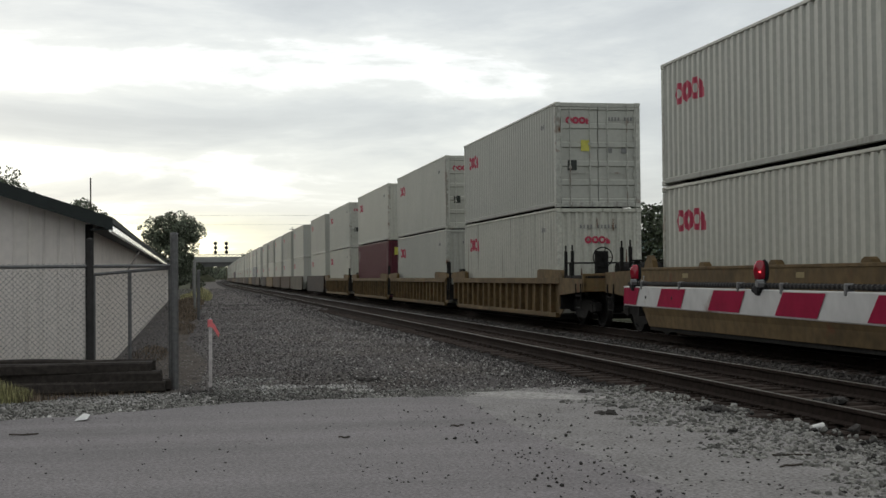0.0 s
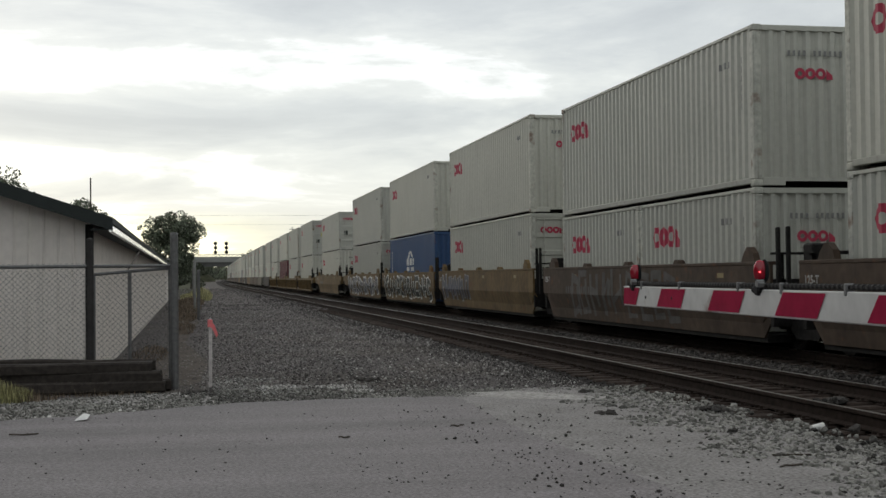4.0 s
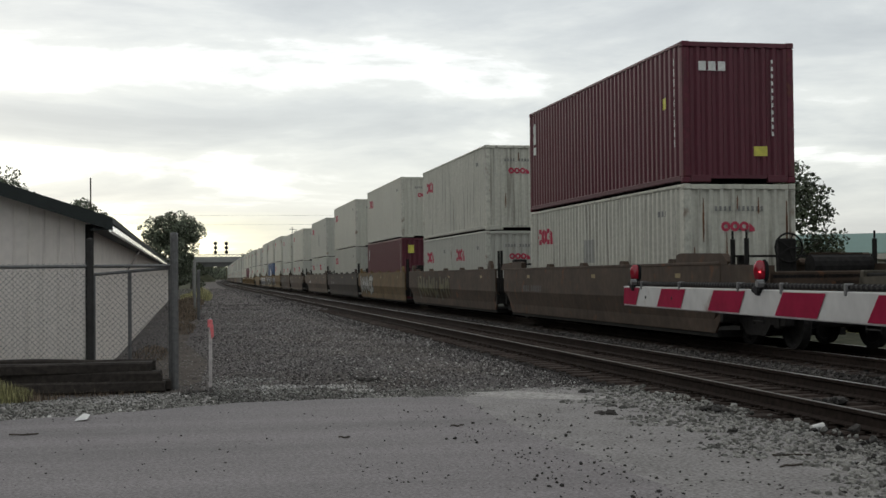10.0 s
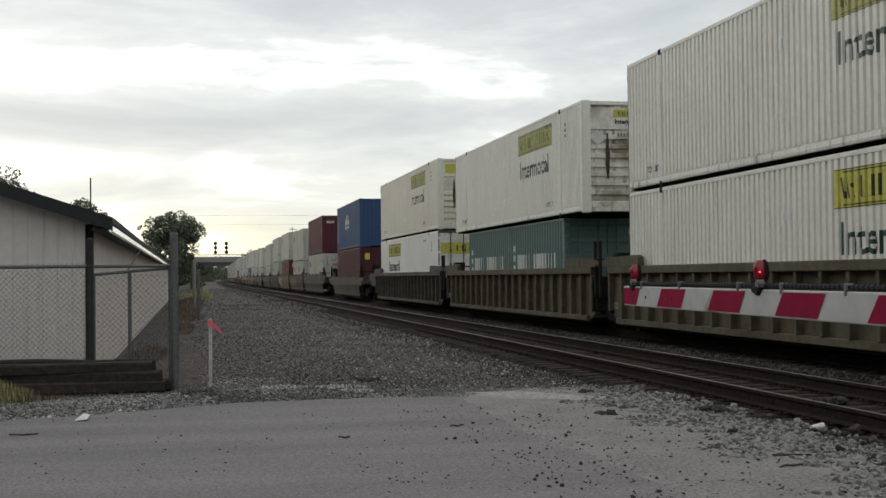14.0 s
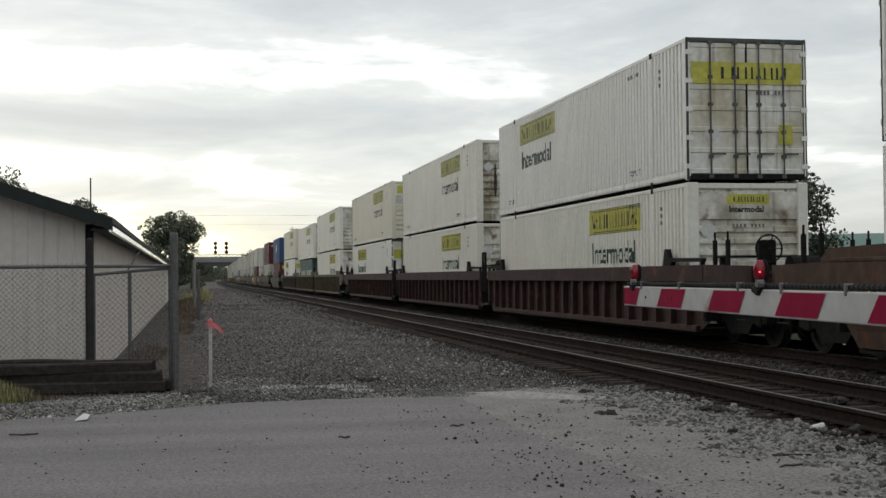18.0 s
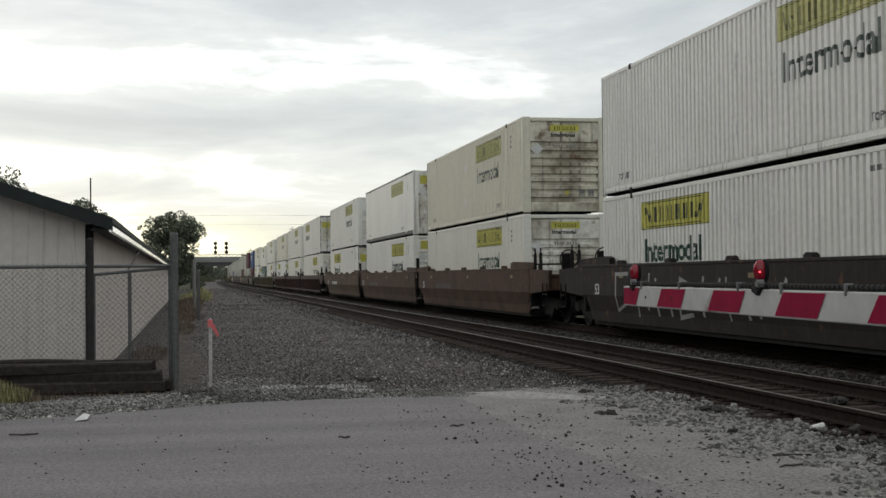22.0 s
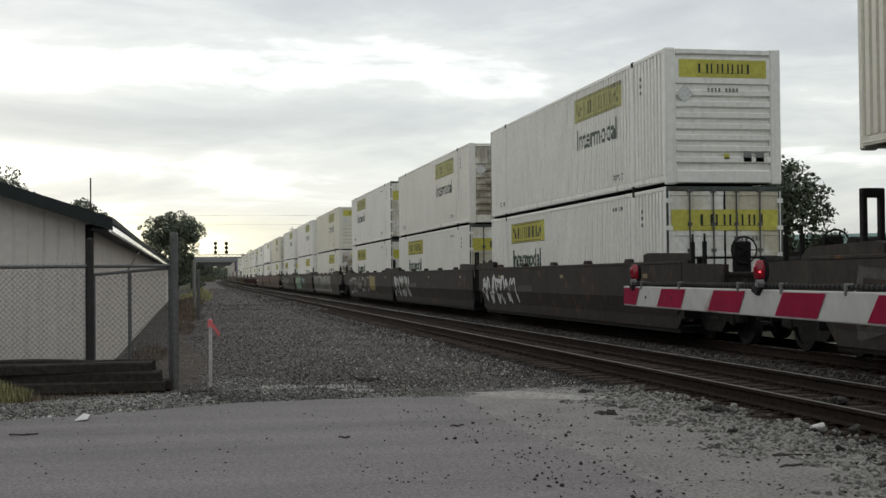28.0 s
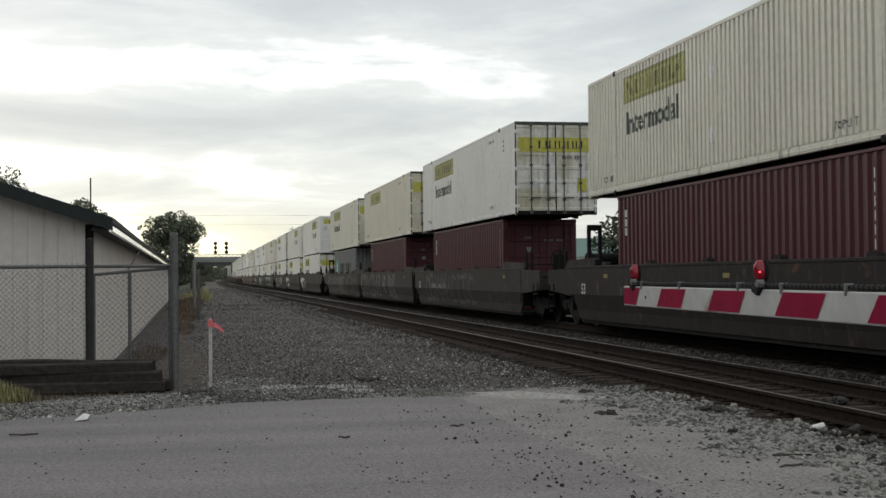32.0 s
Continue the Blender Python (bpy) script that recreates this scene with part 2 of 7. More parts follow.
LEAF_PALE = material("pale_yellow_green_leaf", (0.13, 0.14, 0.05), 0.7, 0, 0.3, 3, 0.4, 0.0, island=0.5)
GRASS = material("green_yellow_grass", (0.30, 0.285, 0.14), 0.8, 0, 0.3, 3, 1.0, 0.0, island=0.55)
DRY = material("dry_brown_weed", (0.15, 0.115, 0.082), 0.85, 0, 0.3, 3, 1.0, 0.0, island=0.5)
CONCRETE = material("grey_concrete", (0.25, 0.25, 0.24), 0.85, 0, 0.15, 6, 0.3, 0.2, streak=0.4)
# darker than CONCRETE, for the bridge parts below the deck
CONCRETE_DK = material("darker_concrete", (0.10, 0.10, 0.098), 0.9, 0, 0.2, 6, 0.3, 0.2)
TEAL_ROOF = material("teal_green_roof_metal", (0.085, 0.17, 0.145), 0.5, 0, 0.1, 6, 0.3, 0.03)
TAN_WALL = material("pale_tan_wall", (0.40, 0.38, 0.34), 0.8, 0, 0.1, 6, 0.3, 0.05)
LENS = material("red_signal_lens", (0.26, 0.006, 0.02), 0.12, 0, 0.05, 20, 2.0, 0.0, spec=0.6)
LENS_LIT = material("lit_red_bulb", (0.6, 0.02, 0.02), 0.3, 0, 0.0, 20, 2.0, 0.0, glow=(1.0, 0.06, 0.08, 3.0))
GATE_WHITE = material("white_gate_sheeting", (0.47, 0.47, 0.465), 0.5, 0, 0.10, 10, 1.4, 0.02, rust=0.1)
GATE_RED = material("red_gate_sheeting", (0.27, 0.012, 0.045), 0.8, 0, 0.12, 10, 1.4, 0.02, spec=0.05)
PLASTIC_BLACK = material("black_rubber_cable", (0.012, 0.012, 0.013), 0.8, 0, 0.2, 20, 2.0, 0.05, spec=0.15)
CUP = material("white_foam", (0.75, 0.74, 0.72), 0.7, 0, 0.08, 20, 2.0, 0.05)


# ---------------------------------------------------------------- mesh helpers
class Solid:
    """Vertices and faces of one part, gathered piece by piece."""

    def __init__(self):
        self.v, self.f = [], []

    def add(self, verts, faces):
        n = len(self.v)
        self.v += [tuple(p) for p in verts]
        self.f += [tuple(n + i for i in q) for q in faces]
        return self

    def box(self, x0, x1, y0, y1, z0, z1, bevel=0.0, m=None):
        b = min(bevel, (x1 - x0) * 0.45, (y1 - y0) * 0.45, (z1 - z0) * 0.45)
        if b <= 0:
            p = [(x, y, z) for z in (z0, z1) for y in (y0, y1) for x in (x0, x1)]
            q = [(0, 2, 3, 1), (4, 5, 7, 6), (0, 1, 5, 4), (1, 3, 7, 5), (3, 2, 6, 7), (2, 0, 4, 6)]
        else:
            p, q, at = [], [], {}
            xs, ys, zs = (x0, x1), (y0, y1), (z0, z1)
            for i in (0, 1):
                for j in (0, 1):
                    for k in (0, 1):
                        sx, sy, sz = (1 - 2 * i) * b, (1 - 2 * j) * b, (1 - 2 * k) * b
                        for a, d in enumerate(((0, sy, sz), (sx, 0, sz), (sx, sy, 0))):
                            at[i, j, k, a] = len(p)
                            p.append((xs[i] + d[0], ys[j] + d[1], zs[k] + d[2]))
            for s in (0, 1):
                for a in range(3):
                    ring = []
                    for u, w in ((0, 0), (1, 0), (1, 1), (0, 1)):
                        c = [u, w]; c.insert(a, s); ring.append(at[(*c, a)])
                    q.append(tuple(ring if (s == 1) ^ (a == 1) else ring[::-1]))
            for a in range(3):
                o1, o2 = [c for c in range(3) if c != a]
                for u in (0, 1):
                    for w in (0, 1):
                        ends = []
                        for s in (0, 1):
                            c = [0, 0, 0]; c[a], c[o1], c[o2] = s, u, w; ends.append(tuple(c))
                        r = (at[(*ends[0], o1)], at[(*ends[1], o1)], at[(*ends[1], o2)], at[(*ends[0], o2)])
                        q.append(r if (u ^ w) ^ (a == 1) else r[::-1])
            for i in (0, 1):
                for j in (0, 1):
                    for k in (0, 1):
                        r = tuple(at[i, j, k, a] for a in range(3))
                        q.append(r if (i + j + k) % 2 else r[::-1])
        if m is not None:
            p = [m @ Vector(c) for c in p]
        return self.add(p, q)

    def prism(self, profile, a0, a1, axis="y"):
        """A closed profile of (u, w) pairs swept along an axis; y: (x, z), x: (y, z), z: (x, y)."""
        put = {"y": lambda u, w, a: (u, a, w), "x": lambda u, w, a: (a, u, w), "z": lambda u, w, a: (u, w, a)}[axis]
        n = len(profile)
        p = [put(u, w, a) for a in (a0, a1) for u, w in profile]
        q = [(i, (i + 1) % n, n + (i + 1) % n, n + i) for i in range(n)]
        return self.add(p, q + [tuple(range(n))[::-1], tuple(range(n, 2 * n))])

    def rod(self, p0, p1, r, n=8, r1=None):
        p0, p1 = Vector(p0), Vector(p1)
        t = (p1 - p0).to_track_quat("Z", "Y").to_matrix()
        p = []
        for c, rr in ((p0, r), (p1, r if r1 is None else r1)):
            p += [c + t @ Vector((math.cos(6.28319 * i / n) * rr, math.sin(6.28319 * i / n) * rr, 0)) for i in range(n)]
        q = [(i, (i + 1) % n, n + (i + 1) % n, n + i) for i in range(n)]
        return self.add(p, q + [tuple(range(n))[::-1], tuple(range(n, 2 * n))])

    def pipe(self, pts, r, n=6):
        for a, b in zip(pts, pts[1:]):
            self.rod(a, b, r, n)
        return self

    def ring(self, c, R, r, axis="y", n=16, k=6):
        p = []
        for i in range(n):
            a = 6.28319 * i / n
            for j in range(k):
                b = 6.28319 * j / k
                u, w, h = (R + r * math.cos(b)) * math.cos(a), (R + r * math.cos(b)) * math.sin(a), r * math.sin(b)
                p.append({"y": (u, h, w), "x": (h, u, w), "z": (u, w, h)}[axis])
        p = [(c[0] + a[0], c[1] + a[1], c[2] + a[2]) for a in p]
        q = [(i * k + j, i * k + (j + 1) % k, (i + 1) % n * k + (j + 1) % k, (i + 1) % n * k + j) for i in range(n) for j in range(k)]
        return self.add(p, q)

    def lathe(self, prof, n=16, m=None):
        """A profile of (radius, height) turned about z."""
        p = [(r * math.cos(6.28319 * i / n), r * math.sin(6.28319 * i / n), h) for r, h in prof for i in range(n)]
        if m is not None:
            p = [m @ Vector(c) for c in p]
        q = [(a * n + i, a * n + (i + 1) % n, (a + 1) * n + (i + 1) % n, (a + 1) * n + i) for a in range(len(prof) - 1) for i in range(n)]
        q += [tuple(range(n))[::-1], tuple(range((len(prof) - 1) * n, len(prof) * n))]
        return self.add(p, q)

    def mesh(self, name, mat, smooth=False):
        me = bpy.data.meshes.new(name)
        me.from_pydata(self.v, [], self.f)
        bm = bmesh.new(); bm.from_mesh(me)
        if len(self.f) < 20000:
            bmesh.ops.recalc_face_normals(bm, faces=bm.faces)
        bm.to_mesh(me); bm.free()
        me.materials.append(mat)
        if smooth:
            me.shade_smooth()
        me.update()
        return me


def part(name, solid, mat, parent, label="", smooth=False):
    ob = new(name, solid.mesh(name, mat, smooth))
    ob.parent = parent
    if label:
        tagged(ob, label)
    return ob


def thing(name, label, category, group="", kind="", at=None):
    ob = new(name)
    ob.empty_display_size = 0.2
    if at is not None:
        ob.matrix_basis = at
    return tagged(ob, label, category, group, kind)


def plain(name, solid, mat, label="", category="", kind="", group="", smooth=False):
    return tagged(new(name, solid.mesh(name, mat, smooth)), label, category, group, kind)


class Kit:
    """The parts of a thing that is built once and set up many times on shared meshes."""

    def __init__(self):
        self.items = []

    def put(self, name, solid, mat, label="", under=None, smooth=False):
        self.items.append((name, solid.mesh(name, mat, smooth) if isinstance(solid, Solid) else solid, label, under))
        return len(self.items) - 1

    def set_up(self, name, label, category, group, colour, at=None, extra=()):
        top = thing(name, label, category, group, at=at)
        made = []
        for n, me, lab, under in (*self.items, *extra):
            o = new(n, me)
            o.parent = top if under is None else made[under]
            o.color = (*colour, 1)
            if lab:
                tagged(o, lab)
            made.append(o)
        return top


def lettering(body, height, mat, name="lettering", bold=0.006):
    """A word as a flat mesh in the y-z plane, its baseline's start at 0, read from the -x side (from +y to -y)."""
    cu = bpy.data.curves.new(name, "FONT")
    cu.body, cu.size, cu.resolution_u, cu.offset = body, height, 2, bold
    ob = bpy.data.objects.new(name, cu)
    scene.collection.objects.link(ob)
    dg = bpy.context.evaluated_depsgraph_get()
    me = bpy.data.meshes.new_from_object(ob.evaluated_get(dg))
    bpy.data.objects.remove(ob)
    s = Solid()
    s.v = [(0.0, -v.co.x, v.co.y) for v in me.vertices]
    s.f = [tuple(p.vertices) for p in me.polygons]
    bpy.data.meshes.remove(me)
    return s


def moved(s, dx=0, dy=0, dz=0, sy=1.0, sz=1.0):
    s.v = [(x + dx, y * sy + dy, z * sz + dz) for x, y, z in s.v]
    return s


def turned(s):
    """The same flat marking for the other side, half a turn about z."""
    o = Solid()
    o.v, o.f = [(-x, -y, z) for x, y, z in s.v], list(s.f)
    return o


def flat(rects, x=0.0):
    """Rectangles (y0, y1, z0, z1) in the y-z plane."""
    s = Solid()
    for y0, y1, z0, z1 in rects:
        s.add([(x, y0, z0), (x, y1, z0), (x, y1, z1), (x, y0, z1)], [(0, 1, 2, 3)])
    return s


def annulus(s, y, z, R, r, n=14, start=0.0, stop=1.0, stretch=1.0):
    p = []
    for i in range(n + 1):
        a = 6.28319 * (start + (stop - start) * i / n)
        p += [(0.0, y + R * stretch * math.cos(a), z + R * math.sin(a)), (0.0, y + r * stretch * math.cos(a), z + r * math.sin(a))]
    return s.add(p, [(2 * i, 2 * i + 1, 2 * i + 3, 2 * i + 2) for i in range(n)])


def conform(s, breaks, depth):
    """Bends a flat marking over a folded sheet: cut at the folds, then set to the sheet's depth."""
    me = bpy.data.meshes.new("cut")
    me.from_pydata(s.v, [], s.f)
    bm = bmesh.new(); bm.from_mesh(me)
    bpy.data.meshes.remove(me)
    bmesh.ops.triangulate(bm, faces=bm.faces[:])
    ys = [v[1] for v in s.v]
    for y in breaks:
        if min(ys) < y < max(ys):
            bmesh.ops.bisect_plane(bm, geom=bm.verts[:] + bm.edges[:] + bm.faces[:], plane_co=(0, y, 0), plane_no=(0, 1, 0))
    bm.verts.index_update()
    o = Solid()
    o.v = [(depth(v.co.y), v.co.y, v.co.z) for v in bm.verts]
    o.f = [tuple(v.index for v in f.verts) for f in bm.faces]
    bm.free()
    return o


def onto_end(s, y):
    """A flat marking turned from the side onto the -y end: what ran to -y now runs to +x."""
    o = Solid()
    o.v, o.f = [(-b, y + a, c) for a, b, c in s.v], list(s.f)
    return o

# ---------------------------------------------------------------- the track's line and the train's way
RT = 0.10          # height of the rails' tops
TRAIN_X, NEAR_X, BEND = 11.0888, 7.1146, 0.4194e-4


def bend(y):
    return 0.5 * BEND * y * abs(y)


SPEED_T = (0, 4, 8, 12, 16, 20, 24, 28, 29, 30, 32)
SPEED_V = (18.606, 18.463, 18.789, 18.794, 18.752, 19.057, 19.106, 18.554, 18.40, 19.14, 18.99)
_t = np.linspace(0, 32, 641)
_v = np.interp(_t, SPEED_T, SPEED_V)
_s = np.concatenate([[0], np.cumsum((_v[1:] + _v[:-1]) / 2 * np.diff(_t))])


def way_at(t):
    return float(np.interp(t, _t, _s))


RUN_TIMES = [0.5 * i for i in range(65)]


def run_rows(y0, z, half_turn=False):
    rows = []
    for t in RUN_TIMES:
        y = y0 + way_at(t)
        rows.append((t, pose(TRAIN_X + bend(y), y, z, 0, 0, math.degrees(-math.atan(BEND * abs(y))) + (180 if half_turn else 0))))
    return rows


RUNNERS = []       # (thing, place along the train, height, half turn)


def runs(ob, y0, z, half_turn=False):
    ob.matrix_basis = pose(TRAIN_X + bend(y0), y0, z, 0, 0, 180 if half_turn else 0)
    RUNNERS.append((ob, y0, z, half_turn))
    return ob


# ---------------------------------------------------------------- ground, road, track beds
def sheet(name, outline, z, mat, thick=0.0, label="", category=""):
    s = Solid()
    n = len(outline)
    if thick:
        s.prism(outline, z - thick, z, "z")
    else:
        s.add([(x, y, z) for x, y in outline], [tuple(range(n))])
    return plain(name, s, mat, label, category, "structure")


def build_ground():
    s = Solid()
    cols = [(-3000, -0.06), (-40, -0.06), (4.4, -0.06), (5.3, -0.165), (3000, -0.165)]
    s.v = [(x, y, z) for y in (-1500, 4500) for x, z in cols]
    s.f = [(i, i + 1, i + 6, i + 5) for i in range(4)]
    plain("ground", s, GRAVEL, "grey gravelly ground beside the railway tracks", "ground", "structure")
    rng = random.Random(4)
    edge = [(-60, 11.5), (-12, 12.4), (-4.5, 13.5), (-1.9, 14.04), (-1.1, 14.3), (-0.22, 14.85), (0.61, 15.25), (2.0, 15.4), (3.04, 15.5), (3.7, 15.85),
            (4.21, 15.9), (4.6, 15.2), (4.62, 14.4), (4.45, 12.8), (4.45, 11.0), (4.25, 9.4), (4.05, 8.3), (4.2, 7.2), (4.5, 5.5)]
    fine = []
    for (x0, y0), (x1, y1) in zip(edge, edge[1:]):
        k = max(1, int(math.hypot(x1 - x0, y1 - y0) / 0.18)) if x1 > -6 else 4
        for i in range(k):
            f = i / k
            fine.append((x0 + (x1 - x0) * f + rng.uniform(-0.05, 0.05), y0 + (y1 - y0) * f + rng.uniform(-0.06, 0.06)))
    fine += [(5.2, 4.0), (5.2, -30), (-60, -30)]
    sheet("road", fine, 0.0, ASPHALT, 0.2, "worn grey asphalt road with a ragged gravel edge", "road")
    # the crossing's asphalt between and beside the rails, behind and beside the view
    for x0, x1 in ((5.2, 6.28), (6.5, 7.7), (7.95, 10.27), (10.49, 11.7), (11.93, 22.0)):
        sheet("road_crossing", [(x0, -12), (x1, -12), (x1, 4.0), (x0, 4.0)], 0.09, ASPHALT, 0.25, "asphalt of the level crossing between the rails", "road")
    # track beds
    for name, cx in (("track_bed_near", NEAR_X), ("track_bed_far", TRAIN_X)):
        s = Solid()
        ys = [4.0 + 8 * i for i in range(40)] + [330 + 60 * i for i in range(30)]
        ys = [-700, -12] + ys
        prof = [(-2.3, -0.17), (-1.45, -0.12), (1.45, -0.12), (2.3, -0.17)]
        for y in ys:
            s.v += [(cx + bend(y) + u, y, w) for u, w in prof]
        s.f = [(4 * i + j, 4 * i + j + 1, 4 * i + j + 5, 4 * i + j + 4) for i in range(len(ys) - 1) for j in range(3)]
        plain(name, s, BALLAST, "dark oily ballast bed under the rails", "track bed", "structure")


def rail_profile():
    return [(-0.07, -0.17), (0.07, -0.17), (0.07, -0.155), (0.012, -0.135), (0.010, -0.045), (0.036, -0.035), (0.036, -0.006), (0.030, 0.0),
            (-0.030, 0.0), (-0.036, -0.006), (-0.036, -0.035), (-0.010, -0.045), (-0.012, -0.135), (-0.07, -0.155)]


def build_track(name, cx):
    top = thing(name, "railway track of steel rails on old wooden ties", "railway track", kind="structure")
    ys = [-700] + [-12 + 6 * i for i in range(56)] + [330 + 60 * i for i in range(30)]
    pr = rail_profile()
    n = len(pr)
    for sx in (-0.7525, 0.7525):
        s = Solid()
        for y in ys:
            s.v += [(cx + bend(y) + sx + u, y, RT + w) for u, w in pr]
        for i in range(len(ys) - 1):
            s.f += [(i * n + j, i * n + (j + 1) % n, (i + 1) * n + (j + 1) % n, (i + 1) * n + j) for j in range(n)]
        part("rail", s, RAIL_SIDE, top, "rusty steel rail")
        h = Solid()
        for y in ys:
            h.v += [(cx + bend(y) + sx + u, y, RT + w) for u, w in ((-0.028, 0.002), (0.028, 0.002))]
        h.f = [(2 * i, 2 * i + 1, 2 * i + 3, 2 * i + 2) for i in range(len(ys) - 1)]
        dull = name == "track_near" and sx < 0
        part("rail_head", h, RAIL_DULL if dull else RAIL_TOP, top, "rust-filmed running surface of the rail" if dull else "polished running surface of the rail")
    return top


def build_ties(top, cx, first, count, last):
    rng = random.Random(int(cx * 10))
    meshes = [Solid().box(-1.28, 1.28, -0.115, 0.115, -0.15, 0.0, 0.012).mesh("tie", TIE)]
    for _ in range(3):
        s = Solid()
        w = rng.uniform(0.10, 0.125)
        s.box(-1.28 - rng.uniform(0, 0.06), 1.28 + rng.uniform(0, 0.06), -w, w, -0.15, 0.0, 0.018)
        meshes.append(s.mesh("tie", TIE))
    plate = Solid().box(-0.19, 0.19, -0.09, 0.09, 0.0, 0.016, 0.004)
    for sx in (-0.14, 0.14):
        for sy in (-0.06, 0.06):
            plate.box(sx - 0.015, sx + 0.015, sy - 0.015, sy + 0.015, 0.016, 0.045)
    plate = plate.mesh("tie_plate", RAIL_SIDE)
    y = first
    for i in range(count):
        t = new("tie", rng.choice(meshes))
        t.parent = top
        t.matrix_basis = pose(cx + bend(y) + rng.uniform(-0.05, 0.05), y + rng.uniform(-0.03, 0.03), RT - 0.187, rng.uniform(-1, 1), 0, rng.uniform(-1.2, 1.2))
        if i < 60:
            for sx in (-0.7525, 0.7525):
                p = new("tie_plate", plate)
                p.parent = top
                p.matrix_basis = pose(cx + bend(y) + sx, y, RT - 0.186)
        y += 0.51
    s = Solid()
    while y < last:
        s.box(cx + bend(y) - 1.28, cx + bend(y) + 1.28, y - 0.11, y + 0.11, RT - 0.30, RT - 0.19)
        y += 0.51
    tagged(part("far_ties", s, TIE, top), kind="stuff")


def stones(name, areas, mat, label, seed, kind="stuff", sink=0.35):
    """Loose stones: areas of (x0, x1, y0, y1, z, count, smallest, largest), the places given by a rule on x and y."""
    rng = np.random.RandomState(seed)
    g = 1.618
    base = np.array([(-1, g, 0), (1, g, 0), (-1, -g, 0), (1, -g, 0), (0, -1, g), (0, 1, g), (0, -1, -g), (0, 1, -g), (g, 0, -1), (g, 0, 1), (-g, 0, -1), (-g, 0, 1)], float) / 1.9
    tri = np.array([(0, 11, 5), (0, 5, 1), (0, 1, 7), (0, 7, 10), (0, 10, 11), (1, 5, 9), (5, 11, 4), (11, 10, 2), (10, 7, 6), (7, 1, 8),
                    (3, 9, 4), (3, 4, 2), (3, 2, 6), (3, 6, 8), (3, 8, 9), (4, 9, 5), (2, 4, 11), (6, 2, 10), (8, 6, 7), (9, 8, 1)])
    V, F, k = [], [], 0
    for x0, x1, y0, y1, z, n, lo, hi, keep in areas:
        x = rng.uniform(x0, x1, n)
        y = y0 * (y1 / y0) ** rng.uniform(0, 1, n) if y0 > 0 else rng.uniform(y0, y1, n)
        ok = np.array([keep(a, b) for a, b in zip(x, y)]) if keep else np.ones(n, bool)
        x, y = x[ok], y[ok]
        m = len(x)
        r = lo * (hi / lo) ** (rng.uniform(0, 1, m) ** 1.6)
        p = base[None] * (1 + rng.uniform(-0.25, 0.35, (m, 12, 1))) + rng.uniform(-0.18, 0.18, (m, 12, 3))
        p *= rng.uniform(0.65, 1.25, (m, 1, 3)) * r[:, None, None]
        p[:, :, 2] *= 0.75
        a = rng.uniform(0, 6.28, m)
        c, s = np.cos(a)[:, None], np.sin(a)[:, None]
        q = p.copy()
        q[:, :, 0], q[:, :, 1] = p[:, :, 0] * c - p[:, :, 1] * s, p[:, :, 0] * s + p[:, :, 1] * c
        q += np.stack([x, y, z + r * sink + bank(x, y)], 1)[:, None, :]
        V.append(q.reshape(-1, 3))
        F.append((tri[None] + 12 * (k + np.arange(m))[:, None, None]).reshape(-1, 3))
        k += m
    me = bpy.data.meshes.new(name)
    me.from_pydata(np.concatenate(V).tolist(), [], np.concatenate(F).tolist())
    me.materials.append(mat)
    return tagged(new(name, me), label, "gravel", kind=kind)


def road_edge(x):
    return float(np.interp(x, (-60, -12, -4.5, -1.9, -0.2, 0.6, 2, 3, 4.2, 4.7, 5.2), (11.5, 12.4, 13.5, 14.0, 14.9, 15.3, 15.4, 15.5, 15.9, 12, 4)))


def bank(x, y):
    """How far the gravel bank between the asphalt and the fence rises over the ground."""
    x, y = np.asarray(x, float), np.asarray(y, float)
    edge = np.interp(x, (-60, -12, -4.5, -1.9, -0.2, 0.6, 2, 3, 4.2, 4.7, 5.2), (11.5, 12.4, 13.5, 14.0, 14.9, 15.3, 15.4, 15.5, 15.9, 12, 4))

    def ease(u):
        u = np.clip(u, 0, 1)
        return u * u * (3 - 2 * u)
    return 0.08 * ease((y - edge + 0.1) / 1.6) * ease((27 - y) / 8) * ease((3.6 - x) / 2.4) * ease((x + 12) / 2)


def off_road(x, y):
    return y > road_edge(x) + 0.1 * math.sin(9 * x)


def on_gravel(x, y):
    return off_road(x, y) and (x > 0.15 + 0.12 * math.sin(0.9 * y) or math.sin(57 * x + 31 * y) > 0.7)


def off_ties(x, y):
    return off_road(x, y) and abs(x - NEAR_X - bend(y)) > 0.9


build_ground()


